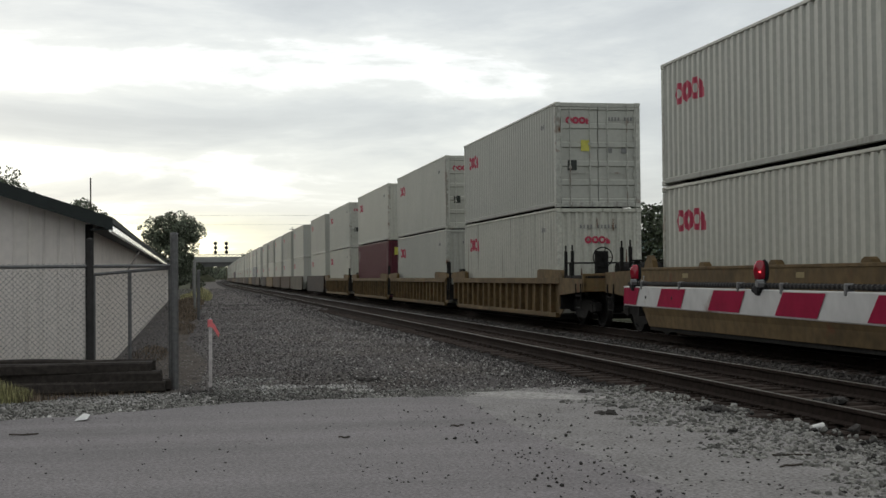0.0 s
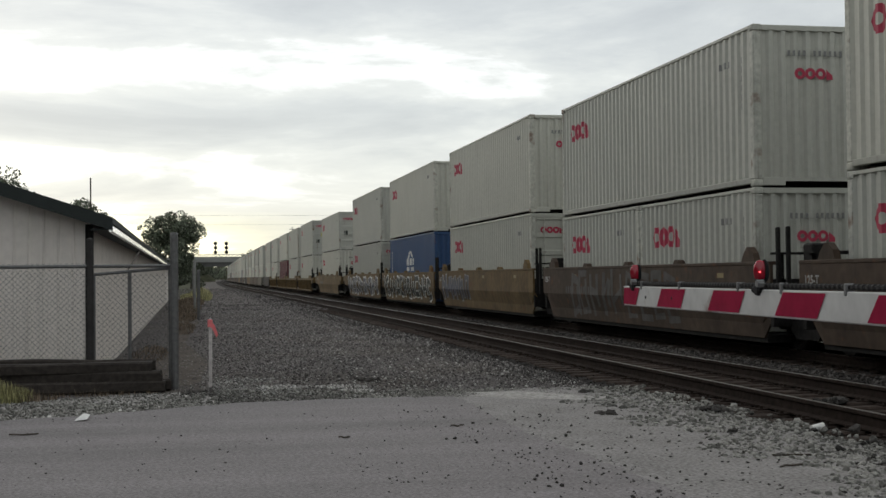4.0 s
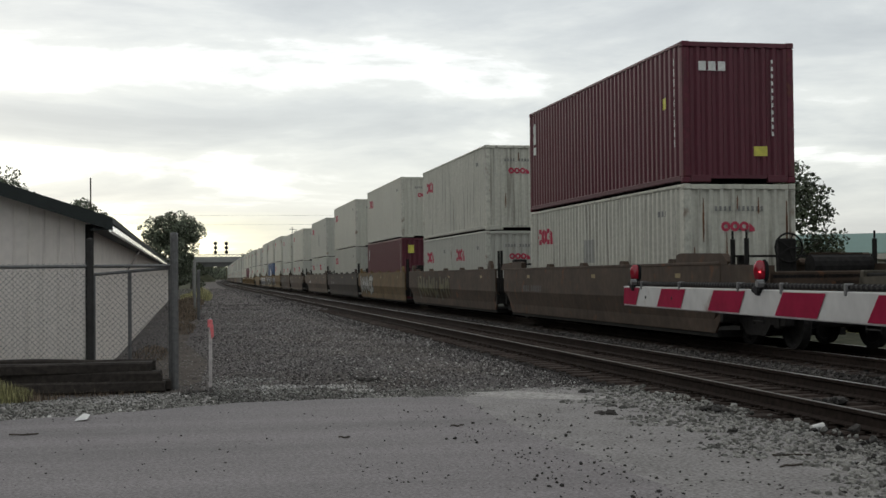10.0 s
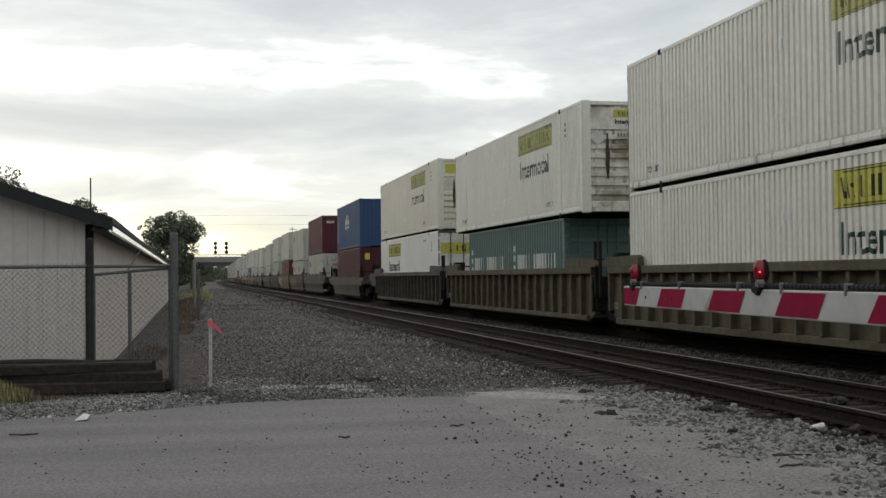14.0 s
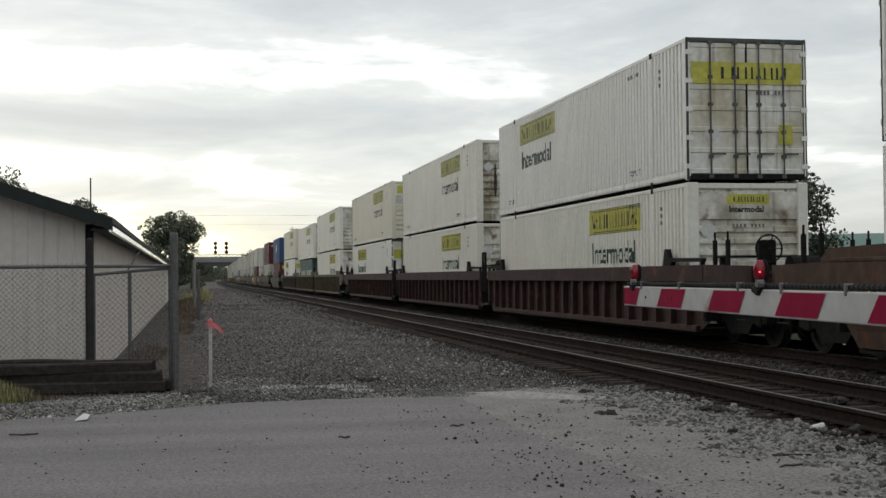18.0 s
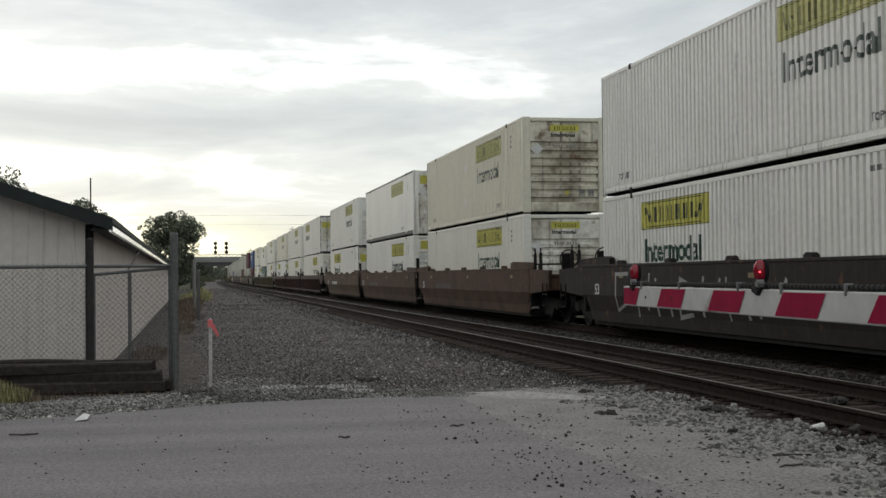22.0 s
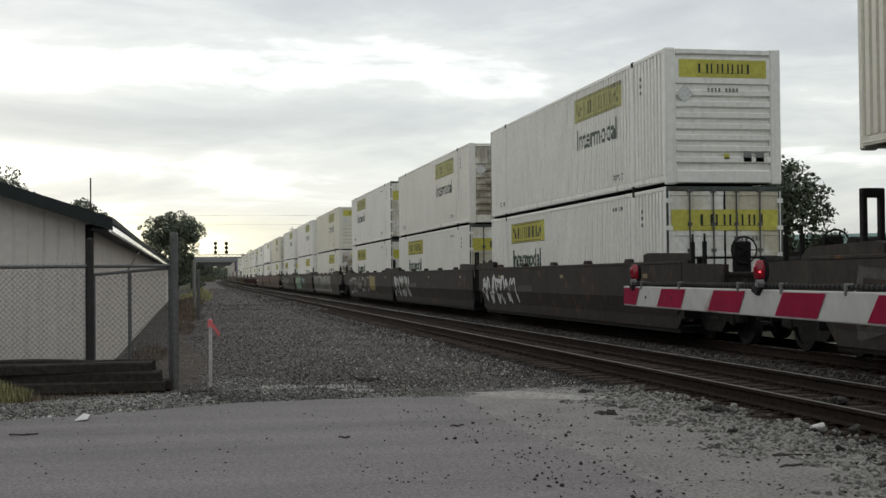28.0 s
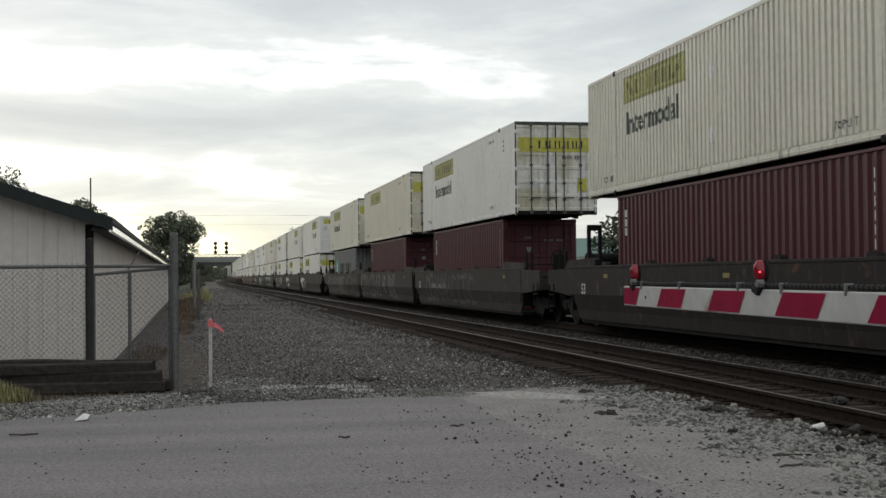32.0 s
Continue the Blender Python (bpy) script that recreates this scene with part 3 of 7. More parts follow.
def build_apron():
    """Dusty worn ground that spreads over the asphalt's edge."""
    rng = random.Random(9)
    left = [(2.9, 15.45), (2.94, 14.9), (2.88, 13.7), (2.83, 11.6), (2.92, 9.9), (2.96, 8.7), (3.0, 7.5), (3.3, 5.5)]
    right = [(5.3, 5.0), (5.45, 8.0), (5.5, 11.0), (5.4, 14.0), (5.0, 16.2), (4.2, 16.15), (3.6, 15.9)]
    out = []
    pts = left + right
    for (x0, y0), (x1, y1) in zip(pts, pts[1:] + pts[:1]):
        k = max(1, int(math.hypot(x1 - x0, y1 - y0) / 0.15))
        out += [(x0 + (x1 - x0) * i / k + rng.uniform(-0.035, 0.035), y0 + (y1 - y0) * i / k + rng.uniform(-0.035, 0.035)) for i in range(k)]
    # a thin feathered skin: the rim lies just under the asphalt, the middle just over it
    s, n = Solid(), len(out)
    for f, z in ((0.0, -0.004), (0.3, 0.006)):
        s.v += [(x + (4.5 - x) * f, y + (10.5 - y) * f * 0.12, z) for x, y in out]
    s.f = [(i, (i + 1) % n, n + (i + 1) % n, n + i) for i in range(n)] + [tuple(range(n, 2 * n))]
    plain("gravel_apron", s, DUST, "pale dusty gravel apron beside the asphalt", "ground", "structure")


def build_dirt():
    """Bare brown dirt along the fence line."""
    rng = random.Random(31)
    ys = [17.6 * 1.055 ** i for i in range(44)]
    left = [(-0.36 - 0.22 * abs(math.sin(0.31 * i)) + rng.uniform(-0.06, 0.06), y) for i, y in enumerate(ys)]
    right = [(0.12 + 0.16 * math.sin(0.43 * i) + rng.uniform(-0.07, 0.07), y) for i, y in enumerate(ys)]
    s, n = Solid(), len(ys)
    s.v = [(x, y, -0.052 + float(bank(x, y))) for x, y in left + right]
    s.f = [(i, i + n, i + n + 1, i + 1) for i in range(n - 1)]
    plain("dirt_strip", s, DIRT, "bare brown dirt along the fence line", "ground", "structure")


build_dirt()


def build_bank():
    """The gravel bank before the fence, and the pale shoulder on it beside the asphalt."""
    rng = random.Random(71)
    xs = [-12.5 + 0.45 * i for i in range(37)]
    ys = [11.5 + 0.35 * i for i in range(46)]
    s, n = Solid(), len(xs)
    s.v = [(x, y, -0.063 + 1.03 * float(bank(x, y))) for y in ys for x in xs]
    s.f = [(r * n + i, r * n + i + 1, (r + 1) * n + i + 1, (r + 1) * n + i) for r in range(len(ys) - 1) for i in range(n - 1)]
    plain("gravel_bank", s, GRAVEL, "low grey gravel bank before the fence", "ground", "structure", smooth=True)
    xs = [-9.0 + 0.3 * i for i in range(32)]
    s, n, k = Solid(), len(xs), 6
    for r in range(k):
        for x in xs:
            y = road_edge(x) - 0.12 + (1.8 - 0.35 * max(0, x + 0.6)) * r / (k - 1) + (rng.uniform(-0.1, 0.1) if r == k - 1 else 0)
            s.v.append((x, y, -0.050 + 1.03 * float(bank(x, y))))
    s.f = [(r * n + i, r * n + i + 1, (r + 1) * n + i + 1, (r + 1) * n + i) for r in range(k - 1) for i in range(n - 1)]
    plain("gravel_shoulder", s, DUST_PALE, "pale gravel shoulder beside the asphalt", "ground", "structure", smooth=True)


build_bank()
# dark sheet added so gaps under the cars show no bright ground
sheet("far_verge", [(13.6, -30), (60, -30), (60, 420), (20, 420), (14.2, 200)], -0.16, VERGE, 0.0, "added dark ground beyond the tracks", "ground")
sheet("verge", [(-200, 104), (0.6, 104), (1.6, 200), (3.0, 330), (5.5, 470), (8.0, 640), (-200, 640)], -0.05, VERGE, 0.0, "dark scrubby verge beside the far line", "ground")


def build_dust_ridge():
    """A low bank of pale powdery dust swept up at the asphalt's edge."""
    rng = random.Random(44)
    s = Solid()
    n, rings = 40, ((1.0, -0.004), (0.8, 0.012), (0.55, 0.026), (0.3, 0.036), (0.1, 0.040))
    wob = [1 + 0.16 * math.sin(3 * a * 6.28319 / n + 1) + 0.10 * math.sin(7 * a * 6.28319 / n) + rng.uniform(-0.04, 0.04) for a in range(n)]
    for f, z in rings:
        for i in range(n):
            a = 6.28319 * i / n
            u, v = 1.05 * f * wob[i] * math.cos(a), 0.42 * f * wob[i] * math.sin(a)
            s.v.append((4.05 + u * 0.76 + v * 0.65, 15.0 - u * 0.65 + v * 0.76, z + rng.uniform(-0.003, 0.003) * (f < 1)))
    for r in range(len(rings) - 1):
        s.f += [(r * n + i, r * n + (i + 1) % n, (r + 1) * n + (i + 1) % n, (r + 1) * n + i) for i in range(n)]
    s.f.append(tuple(range((len(rings) - 1) * n, len(rings) * n)))
    plain("dust_ridge", s, DUST_PALE, "pale powdery dust along the asphalt's edge", "ground", "structure", smooth=True)


build_dust_ridge()


build_apron()
track_near = build_track("track_near", NEAR_X)
track_far = build_track("track_far", TRAIN_X)
build_ties(track_near, NEAR_X, 6.0, 150, 320)
build_ties(track_far, TRAIN_X, 8.0, 60, 160)
stones("field_gravel", [(-1.3, 5.4, 15.2, 30, -0.063, 30000, 0.006, 0.022, on_gravel), (-1.2, 5.6, 28, 75, -0.063, 18000, 0.010, 0.03, on_gravel), (-1.2, 6.5, 60, 190, -0.07, 9000, 0.025, 0.06, None)], STONE, "loose grey gravel on the open ground by the track", 3)
stones("light_stones", [(-0.2, 5.4, 15.2, 30, -0.056, 3400, 0.006, 0.017, off_road), (0.3, 2.7, 15.3, 18.6, -0.055, 4200, 0.006, 0.018, lambda x, y: off_road(x, y) and math.sin(2.1 * x + 0.6) + math.sin(1.7 * y) > -0.3), (0.4, 5.6, 30, 80, -0.056, 3200, 0.010, 0.024, None)], STONE_LIGHT, "scattered light stones on the grey gravel", 23)
stones("shoulder_gravel", [(-4.5, 0.4, 13.2, 16.4, -0.046, 15000, 0.004, 0.015, lambda x, y: off_road(x, y) and y < road_edge(x) + 1.7)], STONE_PALE, "pale gravel before the stacked timbers", 61)
stones("white_chips", [(-4.5, -0.5, 13.0, 15.0, -0.03, 1500, 0.005, 0.022, lambda x, y: abs(y - road_edge(x) - 0.12) < 0.22), (0.9, 2.3, 15.6, 17.2, -0.05, 1300, 0.008, 0.02, lambda x, y: off_road(x, y) and math.sin(3.1 * x) + math.sin(2.7 * y) > 0), (2.4, 5.2, 16.5, 30, -0.05, 420, 0.008, 0.022, None)], STONE_WHITE, "white stone chips along the asphalt's edge", 62)
# near-black stones on the bed of the train's track
stones("soot_ballast", [(9.75, 12.5, 8, 60, -0.11, 6000, 0.014, 0.036, None)], STONE_BLACK, "near-black ballast under the train", 27)
stones("roadside_gravel", [(-6, 4.6, 13.6, 16.6, -0.04, 16000, 0.007, 0.024, lambda x, y: off_road(x, y) and y < road_edge(x) + 1.15 + 0.3 * math.sin(2.3 * x)), (3.6, 5.75, 5, 16.0, 0.0, 21000, 0.006, 0.028, lambda x, y: x > 4.35 + 0.25 * math.sin(3 * y) + 0.15 * math.sin(11 * y) + 0.05 * max(0, y - 12) and x < 5.6 + 0.15 * math.sin(4 * y)),
                           (4.5, 5.8, 7, 15, 0.0, 260, 0.02, 0.040, None), (2.6, 4.5, 15.0, 16.0, 0.0, 3500, 0.004, 0.011, lambda x, y: y > road_edge(x) - 0.35 + 0.2 * math.sin(5 * x))], STONE_PALE, "pale crushed stone along the asphalt's edge", 5)
stones("track_ballast", [(5.5, 8.6, 5, 60, -0.12, 11000, 0.010, 0.030, off_ties)], STONE_DARK, "dark oily ballast between the railway ties", 7)
stones("middle_ballast", [(8.5, 9.9, 8, 90, -0.11, 9000, 0.014, 0.036, None)], STONE_MID, "coarse grey-brown ballast between the two tracks", 8)
stones("road_pebbles", [(2.2, 5.0, 6.5, 14, 0.004, 800, 0.004, 0.018, None), (1.2, 3.4, 7.0, 10.5, 0.0, 420, 0.003, 0.012, lambda x, y: math.sin(5 * x + 2 * y) + math.sin(3.7 * y - x) > -0.2), (4.6, 5.7, 8.0, 12.5, 0.0, 500, 0.008, 0.035, lambda x, y: math.sin(4.1 * x + 1.3 * y) + math.sin(2.9 * y) > 0.9), (-2.0, 3.0, 8.5, 14.5, 0.0, 260, 0.003, 0.011, None), (4.4, 5.9, 7, 14, 0.01, 16, 0.02, 0.05, None), (4.10, 4.28, 12.7, 12.95, 0.0, 26, 0.015, 0.05, None), (5.2, 5.5, 12.6, 12.95, 0.01, 30, 0.02, 0.06, None), (4.66, 4.8, 15.2, 15.4, 0.0, 10, 0.015, 0.05, None), (7.2, 7.5, 14.0, 14.3, -0.08, 40, 0.03, 0.07, None), (5.4, 5.7, 9.8, 10.1, 0.0, 22, 0.02, 0.05, None), (-0.1, 0.3, 16.1, 16.5, -0.05, 120, 0.01, 0.03, None), (2.3, 2.6, 18.0, 18.4, -0.05, 50, 0.01, 0.04, None)],
       CLOD, "dark pebbles and clods scattered on the asphalt", 9)


# ---------------------------------------------------------------- containers
def folds(y0, y1, pitch, outer, slope):
    """Folds of a corrugated sheet from y0 to y1: (y, 0 at the outer face or 1 at the inner)."""
    n = max(1, round((y1 - y0) / pitch))
    w = (y1 - y0) / n
    pts = [(y0, 0.0)]
    for i in range(n):
        a = y0 + i * w
        pts += [(a + outer * w, 0.0), (a + (outer + slope) * w, 1.0), (a + (1 - slope) * w, 1.0), (a + w, 0.0)]
    return pts


def corrugated(pts, x_out, x_in, z0, z1, inner):
    """A folded sheet with thickness, its face towards x_out."""
    s = Solid()
    n = len(pts)
    for y, d in pts:
        x = x_out + (x_in - x_out) * d
        s.v += [(x, y, z0), (x, y, z1)]
    s.f = [(2 * i, 2 * i + 2, 2 * i + 3, 2 * i + 1) for i in range(n - 1)]
    ya, yb = pts[0][0], pts[-1][0]
    k = len(s.v)
    s.v += [(inner, ya, z0), (inner, ya, z1), (inner, yb, z0), (inner, yb, z1)]
    s.f += [(k, k + 1, k + 3, k + 2)]
    return s


def depth_of(pts, x_out, x_in, proud):
    ys, ds = [p[0] for p in pts], [p[1] for p in pts]
    return lambda y: x_out + (x_in - x_out) * float(np.interp(y, ys, ds)) - proud


SIDE_FOLDS = {}


def hinge_comb(x_mid, x_out, x_in, zs, y0, y1):
    """Hinge blades on one strip, as one part."""
    xs = sorted((x_mid - 0.012, x_mid + 0.012))
    lo, hi = sorted((x_in, x_out))
    prof = [(xs[0], zs[0] - 0.2)]
    for z in zs:
        prof += [(xs[0], z - 0.05), (lo, z - 0.045), (lo, z + 0.045), (xs[0], z + 0.05)]
    prof += [(xs[0], zs[-1] + 0.2), (xs[1], zs[-1] + 0.2)]
    for z in zs[::-1]:
        prof += [(xs[1], z + 0.05), (hi, z + 0.045), (hi, z - 0.045), (xs[1], z - 0.05)]
    prof.append((xs[1], zs[0] - 0.2))
    return Solid().prism(prof, y0, y1, "y")


def iso_kit(L, H, old=False):
    """A steel sea container, doors at -y, base at z = 0."""
    K, W = Kit(), 2.438
    P, E = PAINT_OLD if old else PAINT, PAINT_EDGE
    hw, hl = W / 2, L / 2
    pts = folds(-hl + 0.16, hl - 0.16, 0.278, 0.27, 0.24)
    side = corrugated(pts, -hw + 0.012, -hw + 0.050, 0.155, H - 0.062, -hw + 0.07)
    SIDE_FOLDS[L] = (pts, -hw + 0.012, -hw + 0.050)
    K.put("side_panel", side, P)
    K.put("side_panel", turned(side), P)
    for sx in (-1, 1):
        a, b = sorted((sx * hw, sx * (hw - 0.06)))
        K.put("top_rail", Solid().box(a, b, -hl + 0.17, hl - 0.17, H - 0.064, H - 0.004, 0.008), P)
        a, b = sorted((sx * hw * 0.998, sx * (hw - 0.09)))
        K.put("bottom_rail", Solid().box(a, b, -hl + 0.17, hl - 0.17, 0.05, 0.157, 0.01), RAIL_PAINT, "darker bottom rail")
        for sy in (-1, 1):
            a, b = sorted((sx * (hw - 0.002), sx * (hw - 0.155)))
            c, d = sorted((sy * (hl - 0.002), sy * (hl - 0.165)))
            K.put("corner_post", Solid().box(a, b, c, d, 0.118, H - 0.118, 0.02), E)
            a, b = sorted((sx * (hw + 0.003), sx * (hw - 0.162)))
            c, d = sorted((sy * (hl + 0.003), sy * (hl - 0.178)))
            for z in (0.0, H - 0.118):
                s = Solid().box(a, b, c, d, z, z + 0.118, 0.014)
                s.box(sx * (hw - 0.02) - 0.03, sx * (hw - 0.02) + 0.03, (c + d) / 2 - 0.04, (c + d) / 2 + 0.04, z + 0.03, z + 0.09)
                K.put("corner_casting", s, E)
    K.put("roof", Solid().box(-hw + 0.05, hw - 0.05, -hl + 0.1, hl - 0.1, H - 0.05, H - 0.014), P)
    fl = Solid().box(-hw + 0.09, hw - 0.09, -hl + 0.17, hl - 0.17, 0.13, 0.16)
    y = -hl + 0.5
    while y < hl - 0.3:
        fl.box(-hw + 0.09, hw - 0.09, y - 0.03, y + 0.03, 0.03, 0.13)
        y += 0.9
    K.put("floor_frame", fl, UNDER)
    # front wall at +y
    fp = folds(-hw + 0.15, hw - 0.15, 0.235, 0.3, 0.2)
    fw = corrugated(fp, -hl + 0.02, -hl + 0.065, 0.16, H - 0.10, -hl + 0.09)
    o = Solid(); o.v, o.f = [(b, -a, c) for a, b, c in fw.v], fw.f
    K.put("front_wall", o, P)
    s = Solid().box(-hw + 0.16, hw - 0.16, hl - 0.11, hl - 0.004, H - 0.11, H - 0.012, 0.01)
    for i in range(9):
        x = -hw + 0.27 + i * (W - 0.54) / 8
        s.box(x - 0.055, x + 0.055, hl - 0.012, hl, H - 0.112, H - 0.092)
    K.put("front_header", s, P)
    K.put("front_sill", Solid().box(-hw + 0.16, -0.62, hl - 0.11, hl - 0.006, 0.012, 0.16, 0.01).box(0.62, hw - 0.16, hl - 0.11, hl - 0.006, 0.012, 0.16, 0.01)
          .box(-0.62, 0.62, hl - 0.11, hl - 0.03, 0.09, 0.16), P)
    # doors at -y
    K.put("door_header", Solid().box(-hw + 0.16, hw - 0.16, -hl + 0.004, -hl + 0.11, H - 0.13, H - 0.012, 0.01), P)
    K.put("door_sill", Solid().box(-hw + 0.16, hw - 0.16, -hl + 0.002, -hl + 0.11, 0.012, 0.16, 0.01), E)
    for sx in (-1, 1):
        a, b = sorted((sx * 0.012, sx * (hw - 0.158)))
        prof = [(-hl + 0.09, 0.163), (-hl + 0.09, H - 0.133), (-hl + 0.014, H - 0.133)]
        for z in np.linspace(H - 0.133, 0.163, 6)[:-1]:
            dz = (H - 0.296) / 5
            prof += [(-hl + 0.014, z - 0.06), (-hl + 0.048, z - 0.085), (-hl + 0.048, z - dz + 0.085), (-hl + 0.014, z - dz + 0.06)]
        prof.append((-hl + 0.014, 0.163))
        door = K.put("door", Solid().prism(prof, a, b, "x"), P)
        K.put("hinge_strip", hinge_comb(sx * (hw - 0.165), sx * (hw - 0.06), sx * (hw - 0.215), np.linspace(0.35, H - 0.35, 5), -hl - 0.006, -hl + 0.010), P, under=door)
        for x in (a + (b - a) * 0.24, a + (b - a) * 0.78):
            r = Solid().rod((x, -hl - 0.004, 0.05), (x, -hl - 0.004, H - 0.04), 0.017, 8)
            for z in (0.10, 0.55, 1.1, H * 0.5 + 0.3, H - 0.55, H - 0.09):
                r.box(x - 0.045, x + 0.045, -hl - 0.012, -hl + 0.016, z - 0.03, z + 0.03)
            K.put("lock_rod", r, E, "painted lock rod", under=door)
            K.put("handle", Solid().box(*sorted((x - 0.02, x + (0.34 if x < (a + b) / 2 else -0.34))), -hl - 0.03, -hl - 0.014, 0.93, 0.965), E, under=door)
    return K


def domestic_kit(plate=False, dirty=False):
    """A 53-foot inland container, doors at -y, base at z = 0; lifting posts at 40-foot spacing."""
    K, W, L, H = Kit(), 2.591, 16.154, 2.896
    hw, hl, P, E = W / 2, L / 2, PAINT, PAINT_OLD
    lift = 6.02
    spans = ((-hl + 0.12, -lift - 0.09), (-lift + 0.09, lift - 0.09), (lift + 0.09, hl - 0.12))
    pts = []
    for a, b in spans:
        if plate:
            n = max(2, round((b - a) / 1.2))
            for i in range(n):
                y0, y1 = a + (b - a) * i / n, a + (b - a) * (i + 1) / n
                pts += [(y0, 0.0), (y1 - 0.034, 0.0), (y1 - 0.030, 0.6), (y1 - 0.004, 0.6)]
        else:
            pts += folds(a, b, 0.205, 0.56, 0.07)
    zb, zt = (0.225, H - 0.09)
    depth = 0.072
    side = corrugated(pts, -hw + 0.006, -hw + 0.006 + depth, zb, zt, -hw + 0.06)
    SIDE_FOLDS["plate" if plate else 53] = (pts, -hw + 0.006, -hw + 0.006 + depth)
    K.put("side_panel", side, P)
    K.put("side_panel", turned(side), P)
    trim = STEEL_MID if plate else E
    for sx in (-1, 1):
        a, b = sorted((sx * hw, sx * (hw - 0.07)))
        K.put("top_rail", Solid().box(a, b, -hl + 0.1, hl - 0.1, H - 0.092, H - 0.006, 0.012), STEEL_MID if plate else P)
        K.put("bottom_rail", Solid().box(a, b, -hl + 0.1, hl - 0.1, 0.07, 0.205, 0.012)
              .box(*sorted((sx * (hw + 0.008), sx * (hw - 0.03))), -hl + 0.1, hl - 0.1, 0.105, 0.135, 0.008)
              .box(*sorted((sx * (hw - 0.035), sx * (hw - 0.07))), -hl + 0.1, hl - 0.1, 0.2, 0.235), trim)
        for sy in (-1, 1):
            y = sy * lift
            K.put("lift_post", Solid().box(*sorted((sx * (hw + 0.002), sx * (hw - 0.09))), y - 0.088, y + 0.088, 0.11, H - 0.11, 0.012)
                  .box(*sorted((sx * (hw + 0.006), sx * (hw - 0.02))), y - 0.014, y + 0.014, 0.12, H - 0.12), E)
            for z0, z1 in ((0.0, 0.118), (H - 0.118, H + 0.005)):
                K.put("corner_casting", Solid().box(*sorted((sx * (hw + 0.008), sx * (hw - 0.16))), y - 0.075, y + 0.075, z0, z1, 0.012), STEEL_DARK)
    K.put("roof", Solid().box(-hw + 0.05, hw - 0.05, -hl + 0.1, hl - 0.1, H - 0.05, H - 0.02), P)
    s = Solid().box(-hw + 0.07, hw - 0.07, -hl + 0.12, hl - 0.12, 0.13, 0.17)
    for i in range(20):
        y = -hl + 0.6 + i * (L - 1.2) / 19
        s.box(-hw + 0.07, hw - 0.07, y - 0.03, y + 0.03, 0.05, 0.13)
    K.put("floor_frame", s, UNDER)
    # front wall at +y: level ribs between broad corner posts
    for sx in (-1, 1):
        K.put("front_post", Solid().box(*sorted((sx * hw, sx * (hw - 0.24))), hl - 0.14, hl, 0.02, H, 0.025), PAINT_OLD if plate else P)
        K.put("rear_post", Solid().box(*sorted((sx * hw, sx * (hw - 0.075))), -hl, -hl + 0.04, 0.02, H, 0.012), REAR_FRAME, "dark green rear frame post")
        K.put("rear_trim", Solid().box(*sorted((sx * (hw - 0.002), sx * (hw - 0.075))), -hl + 0.04, -hl + 0.13, 0.02, H - 0.002, 0.012), P)
    prof = [(hl - 0.12, H - 0.05), (hl - 0.12, 0.2), (hl - 0.082, 0.2)]
    if plate:
        prof += [(hl - 0.03, 0.3), (hl - 0.03, H - 0.15)]
        dirty = True
    else:
        for i in range(7):
            z = 0.46 + i * 0.235
            prof += [(hl - 0.082, z), (hl - 0.012, z + 0.03), (hl - 0.012, z + 0.13), (hl - 0.082, z + 0.15)]
        prof += [(hl - 0.082, H - 0.76), (hl - 0.022, H - 0.74), (hl - 0.022, H - 0.20), (hl - 0.082, H - 0.18)]
    prof.append((hl - 0.082, H - 0.05))
    s = Solid().prism(prof, -hw + 0.24, hw - 0.24, "x")
    F = PAINT_DIRTY if dirty else P
    K.put("front_wall", s, F)
    K.put("front_header", Solid().box(-hw + 0.24, hw - 0.24, hl - 0.13, hl - 0.012, H - 0.13, H - 0.02, 0.015), P)
    K.put("front_sill", Solid().box(-hw + 0.24, hw - 0.24, hl - 0.13, hl - 0.012, 0.05, 0.32, 0.02), F)
    # doors at -y
    K.put("door_header", Solid().box(-hw + 0.075, hw - 0.075, -hl + 0.004, -hl + 0.12, H - 0.10, H - 0.004, 0.012), REAR_FRAME, "dark green rear header")
    K.put("door_sill", Solid().box(-hw + 0.075, hw - 0.075, -hl - 0.006, -hl + 0.12, 0.03, 0.15, 0.012), STEEL_DARK)
    for sx in (-1, 1):
        a, b = sorted((sx * 0.018, sx * (hw - 0.08)))
        prof = [(-hl + 0.07, 0.153), (-hl + 0.07, H - 0.103)]
        for z in np.linspace(H - 0.15, 0.20, 7):
            prof += [(-hl + 0.034, z + 0.055), (-hl + 0.016, z + 0.04), (-hl + 0.016, z - 0.04), (-hl + 0.034, z - 0.055)]
        prof[2], prof[-1] = (-hl + 0.034, H - 0.103), (-hl + 0.034, 0.153)
        door = K.put("door", Solid().prism(prof, a, b, "x"), DOOR_GRIME, "grimy cream-white door leaf")
        K.put("hinge_strip", hinge_comb(sx * (hw - 0.055), sx * (hw + 0.004), sx * (hw - 0.13), np.linspace(0.3, H - 0.3, 5), -hl - 0.012, -hl + 0.012), P, under=door)
        for x in (a + (b - a) * 0.36, a + (b - a) * 0.80) if sx < 0 else (a + (b - a) * 0.2, a + (b - a) * 0.64):
            r = Solid().rod((x, -hl - 0.006, 0.06), (x, -hl - 0.006, H - 0.06), 0.019, 8)
            for z in (0.1, 0.5, 1.0, 1.55, 2.1, H - 0.1):
                r.box(x - 0.05, x + 0.05, -hl - 0.014, -hl + 0.02, z - 0.035, z + 0.035)
